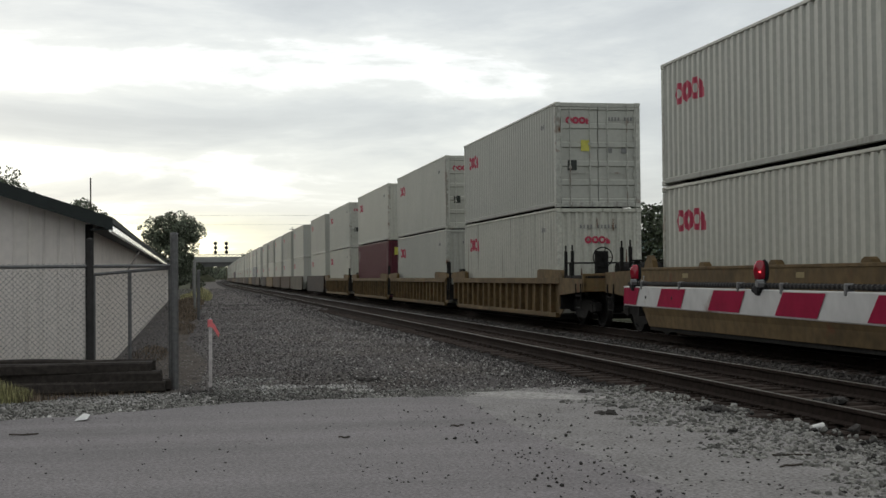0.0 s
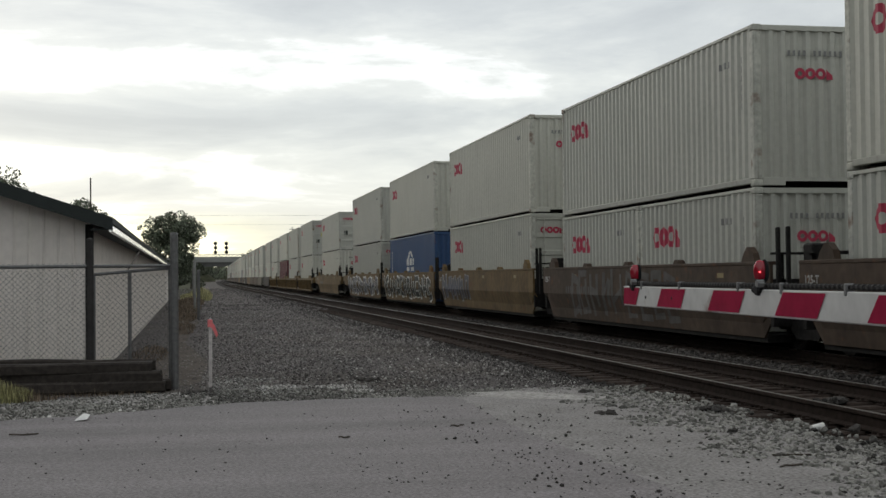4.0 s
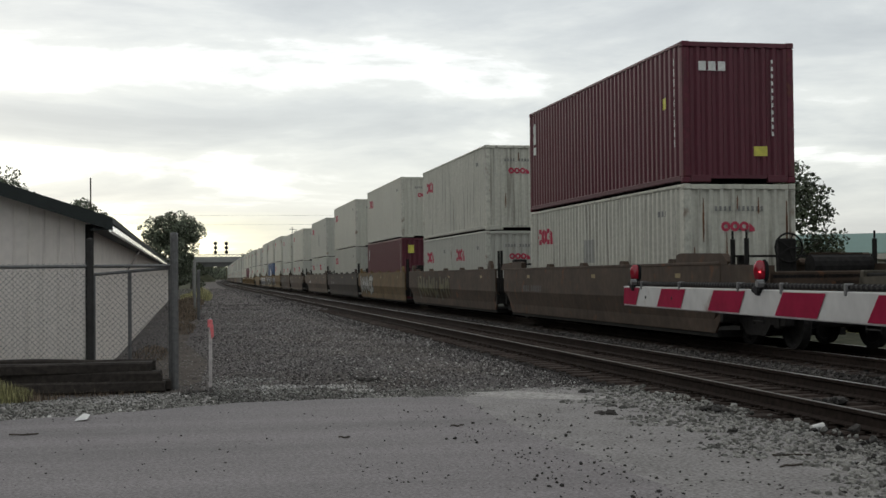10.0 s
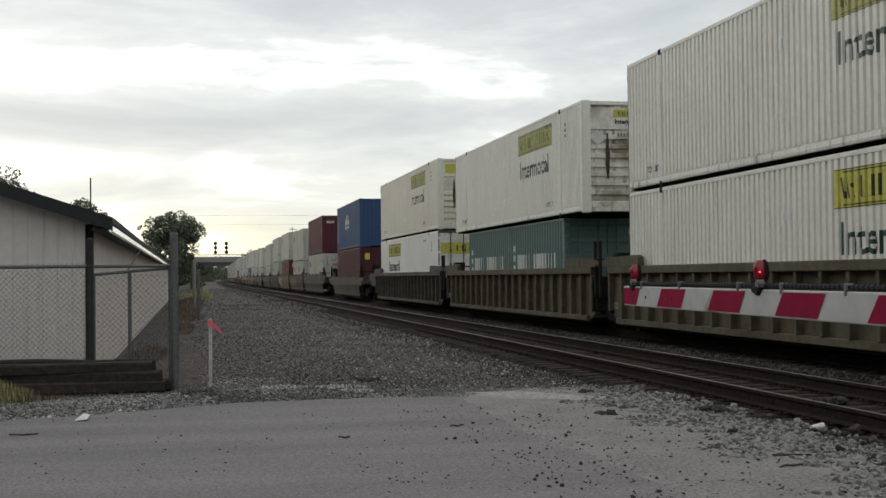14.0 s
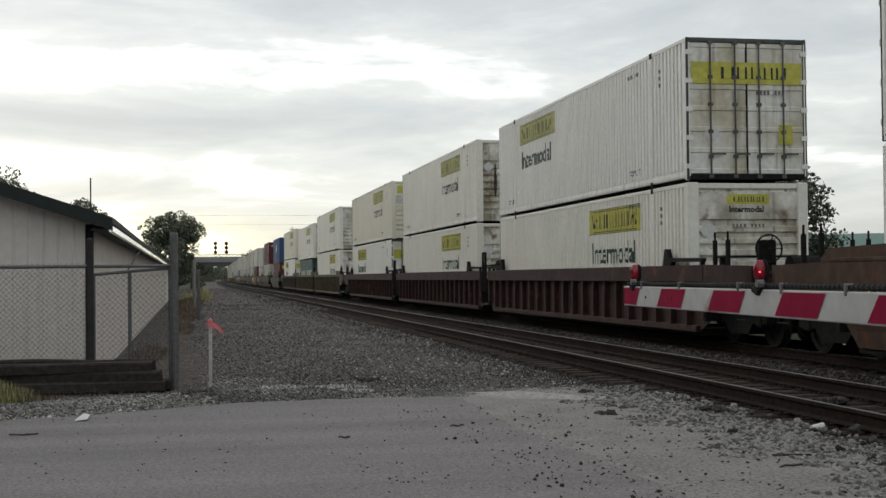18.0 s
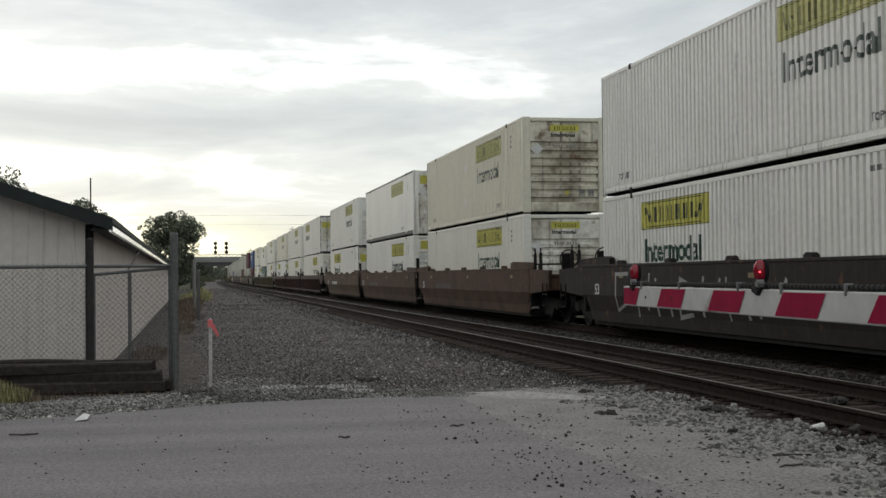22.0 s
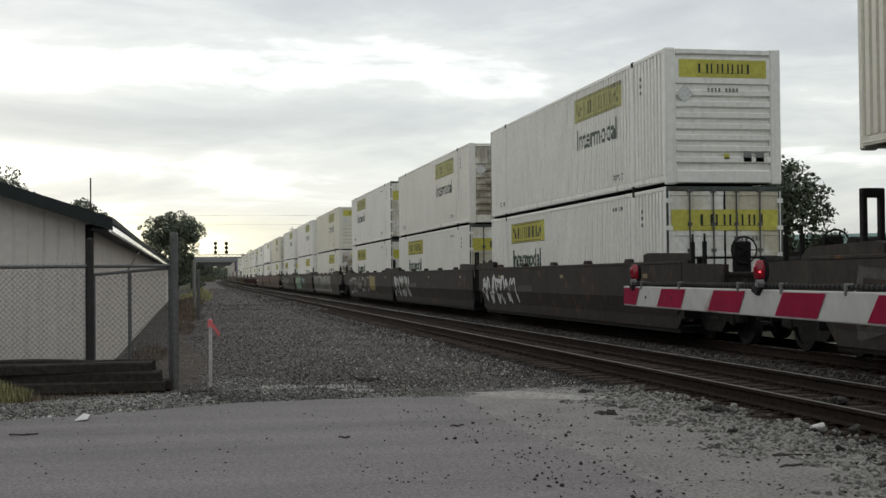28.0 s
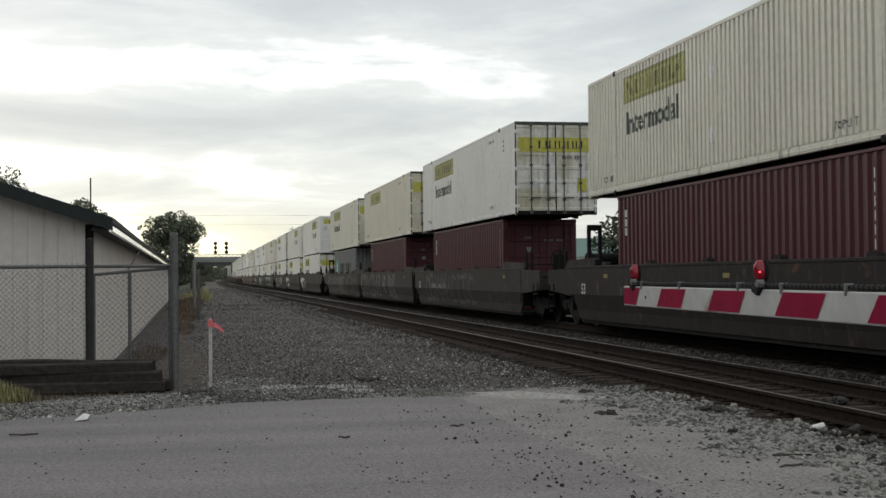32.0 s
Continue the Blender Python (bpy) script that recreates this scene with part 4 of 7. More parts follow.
            r.box(x - 0.03, x + 0.30, -hl - 0.035, -hl - 0.018, 0.53, 0.57)
            K.put("lock_rod", r, STEEL_MID, "weathered steel lock rod", under=door)
    K.put("door_seal", Solid().box(-0.016, 0.016, -hl + 0.012, -hl + 0.05, 0.16, H - 0.11), PLASTIC_BLACK)
    return K


# markings: (name, mesh, label, under) to be added to a kit's parts
def mark(name, solid, mat, label=""):
    return (name, solid.mesh(name, mat), label, None)


def side_mark(name, solid, mat, L, label="", both=True):
    pts, a, b = SIDE_FOLDS[L]
    bent = conform(solid, [p[0] for p in pts], depth_of(pts, a, b, 0.004))
    out = [mark(name, bent, mat, label)]
    if both:
        out.append(mark(name, turned(bent), mat, label))
    return out


def chain_logo(y, z, h):
    """Three linked rings and a foot, the red device of the grey containers; y: its start at the leading side, running to -y."""
    s = Solid()
    r = h / 2
    for i in range(3):
        annulus(s, y - r - i * 1.9 * r, z + r, r, r * 0.42, 10)
    s.add([(0.0, y - 5.85 * r, z), (0.0, y - 7.0 * r, z), (0.0, y - 7.0 * r, z + 0.7 * r), (0.0, y - 5.85 * r, z + 1.7 * r)], [(0, 1, 2, 3)])
    return s


def comb(spans, lo, hi, thin, flipped=False):
    """Bars over the spans from lo to hi, held together by a hairline along lo, as one marking."""
    s = Solid()
    rows = (lo, lo + thin, hi)
    for a, b in spans:
        s.v += [(0.0, p, q) if not flipped else (0.0, q, p) for p in (a, b) for q in rows]
    for i in range(len(spans)):
        k = 6 * i
        s.f += [(k, k + 3, k + 4, k + 1), (k + 1, k + 4, k + 5, k + 2)]
        if i + 1 < len(spans):
            s.f.append((k + 3, k + 6, k + 7, k + 4))
    return s


def bars(y, z, n, w, h, gap, skip=()):
    """A row of plain upright bars for writing that cannot be read."""
    return comb([(y - i * (w + gap), y - i * (w + gap) - w) for i in range(n) if i not in skip], z, z + h, 0.006)


def upright_bars(y, z, n, w, h, gap):
    return comb([(z - i * (h + gap), z - i * (h + gap) - h) for i in range(n)], y, y - w, -0.006, True)


def grey_marks(L, H, far=False, patch=None):
    hl, hw = L / 2, 1.219
    m = side_mark("logo", moved(chain_logo(0, 0, 0.46), 0, hl - 0.75, H - 0.98), RED, L, "faded red ring device")
    if far:
        return m
    m += side_mark("stencil", bars(-hl + 1.55, H - 0.62, 4, 0.07, 0.12, 0.05), GREY_MARK, L)
    m += side_mark("stencil", upright_bars(-hl + 0.62, H - 0.5, 6, 0.09, 0.12, 0.05), GREY_MARK, L)
    if patch:
        y, w, z, h = patch
        m += side_mark("repair_patch", flat([(y - w, y + w, z, z + h)]), PATCH_GREY, L, "darker grey touched-up paint")
    # front end marks
    o = onto_end(moved(chain_logo(0, 0, 0.21), 0, 0.42, H - 0.98), 0)
    o.v = [(-x, hl - 0.016, z) for x, _, z in o.v]
    m.append(mark("logo", o, RED, "red ring device"))
    o = onto_end(bars(0.55, H - 0.56, 12, 0.05, 0.10, 0.05, (4, 11)), 0)
    o.v = [(-x, hl - 0.016, z) for x, _, z in o.v]
    m.append(mark("stencil", o, GREY_MARK))
    if L > 7:
        o = onto_end(flat([(-0.78, -0.58, 0.42, 0.66)]), 0)
        o.v = [(-x, hl - 0.016, z) for x, _, z in o.v]
        m.append(mark("sticker", o, STICKER_BROWN, "brown square sticker"))
    # door end marks
    m.append(mark("logo", onto_end(moved(chain_logo(0, 0, 0.20), 0, 0.93, H - 0.60), -hl + 0.008), RED, "red ring device"))
    m.append(mark("stencil", onto_end(bars(-0.30, H - 0.50, 8, 0.05, 0.10, 0.04, (4,)), -hl + 0.008), GREY_MARK))
    m.append(mark("placard", onto_end(flat([(0.62, 0.88, 1.02, 1.30)]), -hl + 0.008), BLACK_MARK, "dark square placard"))
    for r in ((-0.82, -0.66, 1.5, 1.64), (-0.40, -0.24, 1.5, 1.64)):
        m.append(mark("placard", onto_end(flat([r]), -hl + 0.008), GREY_MARK))
    return m


def sticker_mark(L, H):
    return [mark("sticker", onto_end(flat([(0.22, 0.5, 1.55, 1.85)]), -L / 2 + 0.006), YELLOW, "yellow square sticker")]


def red_marks(L, H, word=False):
    """Small white marks of the dark red containers."""
    hl = L / 2
    m = side_mark("stencil", upright_bars(hl - 0.45, H - 0.35, 3, 0.10, 0.17, 0.04), WHITE_MARK, L)
    m += side_mark("stencil", upright_bars(-hl + 0.55, H - 0.30, 9, 0.07, 0.15, 0.06), WHITE_MARK, L)
    o = onto_end(upright_bars(-0.72, H - 0.35, 11, 0.045, 0.08, 0.07), 0)
    o.v = [(-x, hl - 0.014, z) for x, _, z in o.v]
    m.append(mark("stencil", o, WHITE_MARK))
    o = onto_end(flat([(0.62, 0.90, H - 0.72, H - 0.34)] if not word else [(-0.62, -0.32, 0.55, 0.75)]), 0)
    o.v = [(-x, hl - 0.014, z) for x, _, z in o.v]
    m.append(mark("sticker", o, YELLOW, "yellow warning sticker"))
    if word:
        m += side_mark("logo", upright_bars(hl - 0.42, H - 0.42, 3, 0.26, 0.22, 0.09), WHITE_MARK, L, "white brand device")
        m += side_mark("sticker", flat([(-hl + 0.98, -hl + 1.22, 1.62, 1.86)]), YELLOW, L, "yellow warning sticker")
        o = onto_end(bars(0.86, H - 0.60, 3, 0.16, 0.19, 0.05), 0)
        o.v = [(-x, hl - 0.014, z) for x, _, z in o.v]
        m.append(mark("logo", o, WHITE_MARK, "white brand device"))
    m.append(mark("stencil", onto_end(bars(-0.15, H - 0.72, 8, 0.04, 0.08, 0.04, (4,)), -hl + 0.006), GREY_MARK))
    m.append(mark("stencil", onto_end(bars(0.50, H - 0.62, 3, 0.06, 0.07, 0.02), -hl + 0.006), GREY_MARK))
    m.append(mark("placard", onto_end(flat([(0.28, 0.46, H - 1.05, H - 0.90)]), -hl + 0.006), PATCH_GREY))
    m.append(mark("sticker", onto_end(flat([(0.45, 0.95, H - 1.75, H - 1.66)]), -hl + 0.006), YELLOW, "yellow strip sticker"))
    return m


def blue_marks(L, H, globe_y):
    """The white globe device of the blue containers."""
    hl = L / 2
    s = Solid()
    for st in (1.28, 0.72, 0.2):
        annulus(s, 0, 0, 0.62, 0.53, 14, 0.06, 0.44, stretch=st)
    m = side_mark("logo", moved(s, 0, globe_y, 1.60), WHITE_MARK, L, "white globe device")
    s = flat([(globe_y + 1.04 - i * 0.42 - 0.30, globe_y + 1.04 - i * 0.42, 1.57, 1.89) for i in range(5)] +
             [(globe_y + 0.92 - i * 0.235 - 0.15, globe_y + 0.92 - i * 0.235, 1.31, 1.49) for i in range(8)])
    m += side_mark("logo", s, WHITE_MARK, L, "white brand device")
    m += side_mark("stencil", upright_bars(hl - 0.45, H - 0.6, 12, 0.09, 0.10, 0.05), WHITE_MARK, L)
    o = onto_end(upright_bars(-0.75, H - 0.3, 10, 0.06, 0.12, 0.05), 0)
    o.v = [(-x, hl - 0.014, z) for x, _, z in o.v]
    m.append(mark("stencil", o, WHITE_MARK))
    return m


def green_marks(L, H):
    hl = L / 2
    m = side_mark("logo", bars(hl - 0.9, 1.22, 14, 0.17, 0.46, 0.14, (5,)), WHITE_MARK, L, "white brand device")
    m += side_mark("logo", upright_bars(hl - 0.4, H - 0.62, 4, 0.14, 0.18, 0.12), WHITE_MARK, L)
    return m


# a rhythm of heavy uprights in six groups
STAR_BARS = [(1.2 * g + a, 1.2 * g + b) for g in range(6) for a, b in ((0.0, 0.24), (0.34, 0.52), (0.62, 0.86))]


def star_marks(L, H):
    """A white seven-pointed star on a pale blue square and dark bars."""
    hl = L / 2
    m = side_mark("logo", flat([(hl - 2.3, hl - 0.85, 1.15, 2.31)]), TEAL_MARK, L, "pale teal square")
    s = Solid()
    c = (hl - 1.58, 1.72)
    p = [(0.0, *c)]
    for i in range(14):
        r = 0.54 if i % 2 == 0 else 0.2
        a = 1.5708 + 6.28319 * i / 14
        p.append((0.0, c[0] + r * math.cos(a), c[1] + r * math.sin(a)))
    s.add(p, [(0, 1 + i, 1 + (i + 1) % 14) for i in range(14)])
    pts, a, b = SIDE_FOLDS[L]
    bent = conform(s, [q[0] for q in pts], depth_of(pts, a, b, 0.008))
    m += [mark("logo", q, WHITE_MARK, "white star device") for q in (bent, turned(bent))]
    m += side_mark("logo", comb([(hl - 2.96 - a, hl - 2.96 - b) for a, b in STAR_BARS], 1.28, 2.03, 0.006), BLACK_MARK, L, "dark brand device")
    return m


def sign_bars(y, z, h, k):
    """Plain uprights in the rhythm of the sign's device, from y to -y, k times its basic width of 1.6 m."""
    rhythm = ((0.0, 0.07), (0.26, 0.32), (0.40, 0.45), (0.60, 0.65), (0.75, 0.80), (0.93, 0.98), (1.07, 1.12), (1.25, 1.30), (1.38, 1.43), (1.56, 1.63))
    return comb([(y - k * a, y - k * b) for a, b in rhythm], z, z + h, 0.006)


def yellow_marks(key, flip, panel=None, word=True):
    """The yellow panel with dark bars and emblems, and the word below it; towards the front on one side, the rear on the other."""
    H, hl, wide = 2.896, 8.077, 3.76
    panel = panel or YELLOW
    ink = SIGN_DARK if panel is YELLOW else SIGN_FADED
    pts, a, b = SIDE_FOLDS[key]
    m = []
    y = -1.5 if flip else hl - 2.7
    z0, z1 = H - 0.86, H - 0.26
    lines = [(y - wide + 0.3, y - 0.3, z0 + 0.04, z0 + 0.058), (y - wide + 0.3, y - 0.3, z1 - 0.058, z1 - 0.04), (y - wide, y, z0, z0 + 0.014), (y - wide, y, z1 - 0.014, z1)]
    em = flat(lines)
    for c in (y - 0.42, y - wide + 0.42):
        sg = 1 if c > y - 1 else -1
        for q in range(3):
            yy = c + sg * (0.17 - 0.15 * q)
            em.add([(0.0, yy - 0.03, z1 - 0.12 - 0.05 * q), (0.0, yy + 0.03, z1 - 0.14 - 0.05 * q), (0.0, yy - sg * 0.10 + 0.03, z0 + 0.16), (0.0, yy - sg * 0.10 - 0.03, z0 + 0.13)], [(0, 1, 2, 3)])
    items = [("sign_panel", flat([(y - wide, y, z0, z1)]), panel, "yellow sign panel", 0.004),
             ("sign_border", em, ink, "thin border lines and emblem strokes", 0.007),
             ("logo", sign_bars(y - 0.80, z0 + 0.14, 0.32, 1.34), ink, "dark brand device", 0.007)]
    if word:
        items.append(("lettering", moved(lettering("Intermodal", 0.72, GREEN_MARK, bold=0.013), 0, y - 0.16, H - 1.56, 1.02, 0.98), GREEN_MARK if panel is YELLOW else GREEN_FADED, "dark green lettering" if panel is YELLOW else "faded grey-green lettering", 0.005))
    for at in (-4.55, 6.9):
        items.append(("lettering", moved(lettering("TOP LIFT", 0.19, GREY_MARK, bold=0.004), 0, at, 0.34), GREY_MARK, "grey stencilled lettering", 0.005))
    items.append(("stencil", bars(-4.5, H - 0.36, 8, 0.05, 0.085, 0.05, (4,)), GREY_MARK, "", 0.005))
    items.append(("stencil", upright_bars(-6.5, H - 0.42, 3, 0.07, 0.08, 0.07), GREY_MARK, "", 0.005))
    items.append(("placard_holder", diamond(0.25, 0.80, 0.18), PLACARD, "white diamond placard", 0.012))
    items.append(("placard_holder", diamond(0.25, 2.02, 0.18), PLACARD, "white diamond placard", 0.012))
    for n, so, mt, lab, proud in items:
        bent = conform(so, [p[0] for p in pts], depth_of(pts, a, b, proud))
        m.append(mark(n, turned(bent) if flip else bent, mt, lab))
    return m


def diamond(y, z, r):
    return Solid().add([(0.0, y - r, z), (0.0, y, z - r), (0.0, y + r, z), (0.0, y, z + r)], [(0, 1, 2, 3)])


def front_stain(seed, x, z0, z1, w, hl=8.077, mat=None, label="dark soot run"):
    """A dark run down an end wall, on the ribs and in the grooves."""
    rng = random.Random(seed)
    s = Solid()
    n = 14
    for i in range(n):
        a, b = z1 + (z0 - z1) * i / n, z1 + (z0 - z1) * (i + 1) / n
        f = 0.35 + 0.65 * math.sin(math.pi * (i + 0.7) / (n + 0.6))
        l, r = x - w * f * rng.uniform(0.6, 1.0), x + w * f * rng.uniform(0.6, 1.0)
        k = len(s.v)
        if not s.v:
            s.v += [(l, hl - 0.009, a), (r, hl - 0.009, a)]
            k = 2
        s.v += [(l, hl - 0.009, b), (r, hl - 0.009, b)]
        s.f.append((k - 2, k - 1, k + 1, k))
    return mark("stain", s, mat or STAIN, label)


def yellow_end_marks(big=True):
    """Marks of the ends of the inland containers: front at +y (yellow panel, placards), doors at -y (yellow band)."""
    H, hl = 2.896, 8.077
    m = []

    def front(name, s, mt, label="", d=0.018):
        o = onto_end(s, 0)
        o.v = [(-x, hl - d, z) for x, _, z in o.v]
        m.append(mark(name, o, mt, label))
    if big:
        front("sign_panel", flat([(-0.98, 0.98, H - 0.62, H - 0.24)]), YELLOW, "yellow sign panel")
        front("logo", sign_bars(0.55, H - 0.53, 0.2, 0.70), BLACK_MARK, "dark brand device", 0.014)
    else:
        front("sign_panel", flat([(-0.45, 0.45, H - 0.44, H - 0.24)]), YELLOW, "small yellow sign panel")
        front("logo", sign_bars(0.32, H - 0.39, 0.1, 0.40), BLACK_MARK, "dark brand device", 0.014)
        front("lettering", moved(lettering("Intermodal", 0.17, BLACK_MARK), 0, 0.42, H - 0.60), BLACK_MARK, "black lettering", 0.016)
    front("stencil", bars(0.35, H - 0.93, 9, 0.045, 0.09, 0.035, (4,)), GREY_MARK, "", 0.012)
    dm = diamond(0.86, 1.93, 0.2)
    front("placard_holder", dm, WHITE_MARK, "diamond placard holder", 0.010)
    front("placard", flat([(-0.62, -0.44, 0.5, 0.7)]), GREY_MARK, "", 0.012)
    front("placard", flat([(-0.9, -0.72, 0.5, 0.72)]), GREY_MARK, "", 0.012)
    front("sticker", flat([(-0.12, 0.0, 0.55, 0.67)]), YELLOW, "small yellow sticker", 0.012)
    m.append(mark("sign_panel", onto_end(flat([(-1.19, 1.19, H - 0.93, H - 0.49)]), -hl + 0.010), YELLOW, "yellow sign band across the doors"))
    m.append(mark("logo", onto_end(sign_bars(0.55, H - 0.83, 0.24, 0.86), -hl + 0.006), BLACK_MARK, "dark brand device"))
    m.append(mark("sticker", onto_end(flat([(-0.98, -0.68, 0.75, 1.15)]), -hl + 0.008), YELLOW, "yellow warning sticker"))
    m.append(mark("placard_holder", onto_end(diamond(0.75, 0.95, 0.19), -hl + 0.008), WHITE_MARK, "diamond placard holder"))
    m.append(mark("stencil", onto_end(bars(-0.2, 1.75, 8, 0.045, 0.09, 0.035, (4,)), -hl + 0.008), GREY_MARK))
    return m


# ---------------------------------------------------------------- well cars
def truck_items(K, y):
    """A two-axle truck at y: bolster and side frames, wheels and axles under them."""
    s = Solid().box(-1.02, 1.02, y - 0.2, y + 0.2, 0.42, 0.72, 0.03)
    for sx in (-1, 1):
        x0, x1 = sorted((sx * 0.93, sx * 1.09))
        s.prism([(y - 1.2, 0.42), (y - 1.2, 0.62), (y - 0.6, 0.70), (y + 0.6, 0.70), (y + 1.2, 0.62), (y + 1.2, 0.42), (y + 0.62, 0.42), (y + 0.4, 0.22), (y - 0.4, 0.22), (y - 0.62, 0.42)], x0, x1, "x")
        for sy in (-0.889, 0.889):
            s.box(x0 - 0.02, x1 + 0.02, y + sy - 0.13, y + sy + 0.13, 0.36, 0.60, 0.03)
        for j in range(4):
            s.rod(((x0 + x1) / 2, y - 0.24 + 0.16 * j, 0.26), ((x0 + x1) / 2, y - 0.24 + 0.16 * j, 0.52), 0.06, 8)
    t = K.put("truck", s, STEEL_DARK, "black cast steel truck")
    for sy in (-0.889, 0.889):
        K.put("axle", Solid().rod((-0.75, y + sy, 0.457), (0.75, y + sy, 0.457), 0.08, 8), STEEL_DARK, under=t)
        for sx in (-1, 1):
            m = Matrix.Translation((sx * 0.755, y + sy, 0.457)) @ Matrix.Rotation(radians(90) * sx, 4, "Y")
            w = Solid().lathe([(0.10, -0.08), (0.36, -0.05), (0.385, -0.08), (0.482, -0.08), (0.482, -0.05), (0.457, -0.04), (0.457, 0.06), (0.38, 0.06), (0.36, 0.02), (0.12, 0.02), (0.11, 0.07)], 20, m)
            K.put("wheel", w, STEEL_DARK, under=t)


def well_kit(pitch, ribbed, front_end, rear_end, stack, high, tag=0):
    """One platform of a double-stack well car, z = 0 at the rails' tops. front_end / rear_end: a coupled car's end, otherwise a shared truck."""
    K = Kit()
    hl = pitch / 2 - 0.62
    if not ribbed:
        hl += 0.08
    top, bot, hw = high, 0.21, 1.47
    for sx in (-1, 1):
        s = Solid()
        if ribbed:
            xi = sx * (hw - 0.14)
            s.prism([(-hl, 0.42), (-hl + 0.5, bot), (hl - 0.5, bot), (hl, 0.42), (hl, top - 0.02), (-hl, top - 0.02)], *sorted((xi, xi - sx * 0.02)), "x")
            K.put("side_plate", s, WELL)
            a, b = sorted((sx * hw, sx * (hw - 0.17)))
            K.put("top_chord", Solid().box(a, b, -hl, hl, top - (0.33 if 19 <= stack <= 21 else 0.17), top, 0.015), WELL)
            K.put("bottom_sill", Solid().box(*sorted((sx * (hw - 0.05), sx * (hw - 0.19))), -hl + 0.5, hl - 0.5, bot - 0.02, bot + 0.11, 0.012), WELL)
            n = round(2 * hl / 0.86)
            for i in range(n + 1):
                y = -hl + 0.08 + i * (2 * hl - 0.16) / n
                K.put("rib", Solid().box(*sorted((sx * (hw - 0.02), sx * (hw - 0.15))), y - 0.05, y + 0.05, bot + (0.11 if 1 <= i < n else 0.28), top - 0.17, 0.01), WELL)
        else:
            prof = [(hw, top), (hw, 0.84), (hw - 0.10, 0.46), (hw - 0.13, bot), (hw - 0.16, bot), (hw - 0.14, 0.46), (hw - 0.05, 0.84), (hw - 0.05, top)]
            # side plate with cut-off lower corners
            pr = [(sx * u, w) for u, w in prof]
            n = len(pr)
            ring = []
            for y, lift in ((-hl, 0.5), (-hl + 0.55, 0.0), (hl - 0.55, 0.0), (hl, 0.5)):
                ring.append(len(s.v))
                s.v += [(u, y, max(w, bot + lift)) for u, w in pr]
            for a, b in zip(ring, ring[1:]):
                s.f += [(a + j, a + (j + 1) % n, b + (j + 1) % n, b + j) for j in range(n)]
            s.f += [tuple(range(n))[::-1], tuple(range(ring[-1], ring[-1] + n))]
            K.put("side_plate", s, WELL)
            K.put("top_chord", Solid().box(*sorted((sx * (hw + 0.012), sx * (hw - 0.11))), -hl, hl, top - 0.012, top + 0.05, 0.01), WELL)
            for y in [0.3 + 3.1 * q for q in (-2, -1, 0, 1, 2) if abs(0.3 + 3.1 * q) < hl - 1.6]:
                K.put("guide_bracket", Solid().prism([(y - 0.17, top + 0.05), (y - 0.13, top + 0.10), (y - 0.06, top + 0.135), (y + 0.06, top + 0.135), (y + 0.13, top + 0.10), (y + 0.17, top + 0.05)], *sorted((sx * (hw - 0.02), sx * (hw - 0.16))), "x"), WELL)
        # end guides at the corners
        for sy in (-1, 1):
            y = sy * (hl - 0.9)
            if ribbed and 19 <= stack <= 21:
                yi, yo = y - sy * 1.25, y + sy * 0.85
                K.put("end_guide", Solid().prism([(yi, top), (yi + sy * 0.06, top + 0.20), (yi + sy * 0.10, top + 0.34), (yi + sy * 0.22, top + 0.34), (yi + sy * 0.34, top + 0.16), (yo, top + 0.13),
                                                  (yo, top + 0.06), (yi + sy * 0.5, top + 0.07), (yi + sy * 0.45, top)], *sorted((sx * hw, sx * (hw - 0.10))), "x"), STEEL_DARK)
                K.put("guide_stand", Solid().box(*sorted((sx * (hw - 0.01), sx * (hw - 0.09))), *sorted((yo - sy * 0.12, yo - sy * 0.04)), top, top + 0.07), STEEL_DARK)
            elif ribbed or high > 1.45 and stack > 13:
                K.put("end_guide", Solid().prism([(y - 1.3, top), (y - 1.3, top + 0.20), (y - 1.05, top + 0.24), (y + 1.0, top + 0.20), (y + 1.25, top + 0.05), (y + 1.25, top)] if sy > 0 else
                                                 [(y - 1.25, top), (y - 1.25, top + 0.05), (y - 1.0, top + 0.20), (y + 1.05, top + 0.24), (y + 1.3, top + 0.20), (y + 1.3, top)],
                                                 *sorted((sx * hw, sx * (hw - 0.13))), "x"), WELL)
            else:
                K.put("end_guide", Solid().prism([(y - 0.26, top + 0.05), (y - 0.2, top + 0.2), (y - 0.04, top + 0.31), (y + 0.06, top + 0.31), (y + 0.22, top + 0.18), (y + 0.3, top + 0.05)],
                                                 *sorted((sx * (hw - 0.01), sx * (hw - 0.12))), "x"), WELL)
    K.put("well_floor", Solid().box(-1.3, 1.3, -hl + 0.5, hl - 0.5, 0.13, {15: 0.18, 31: 0.19, 33: 0.23}.get(stack, 0.26)), STEEL_DARK)
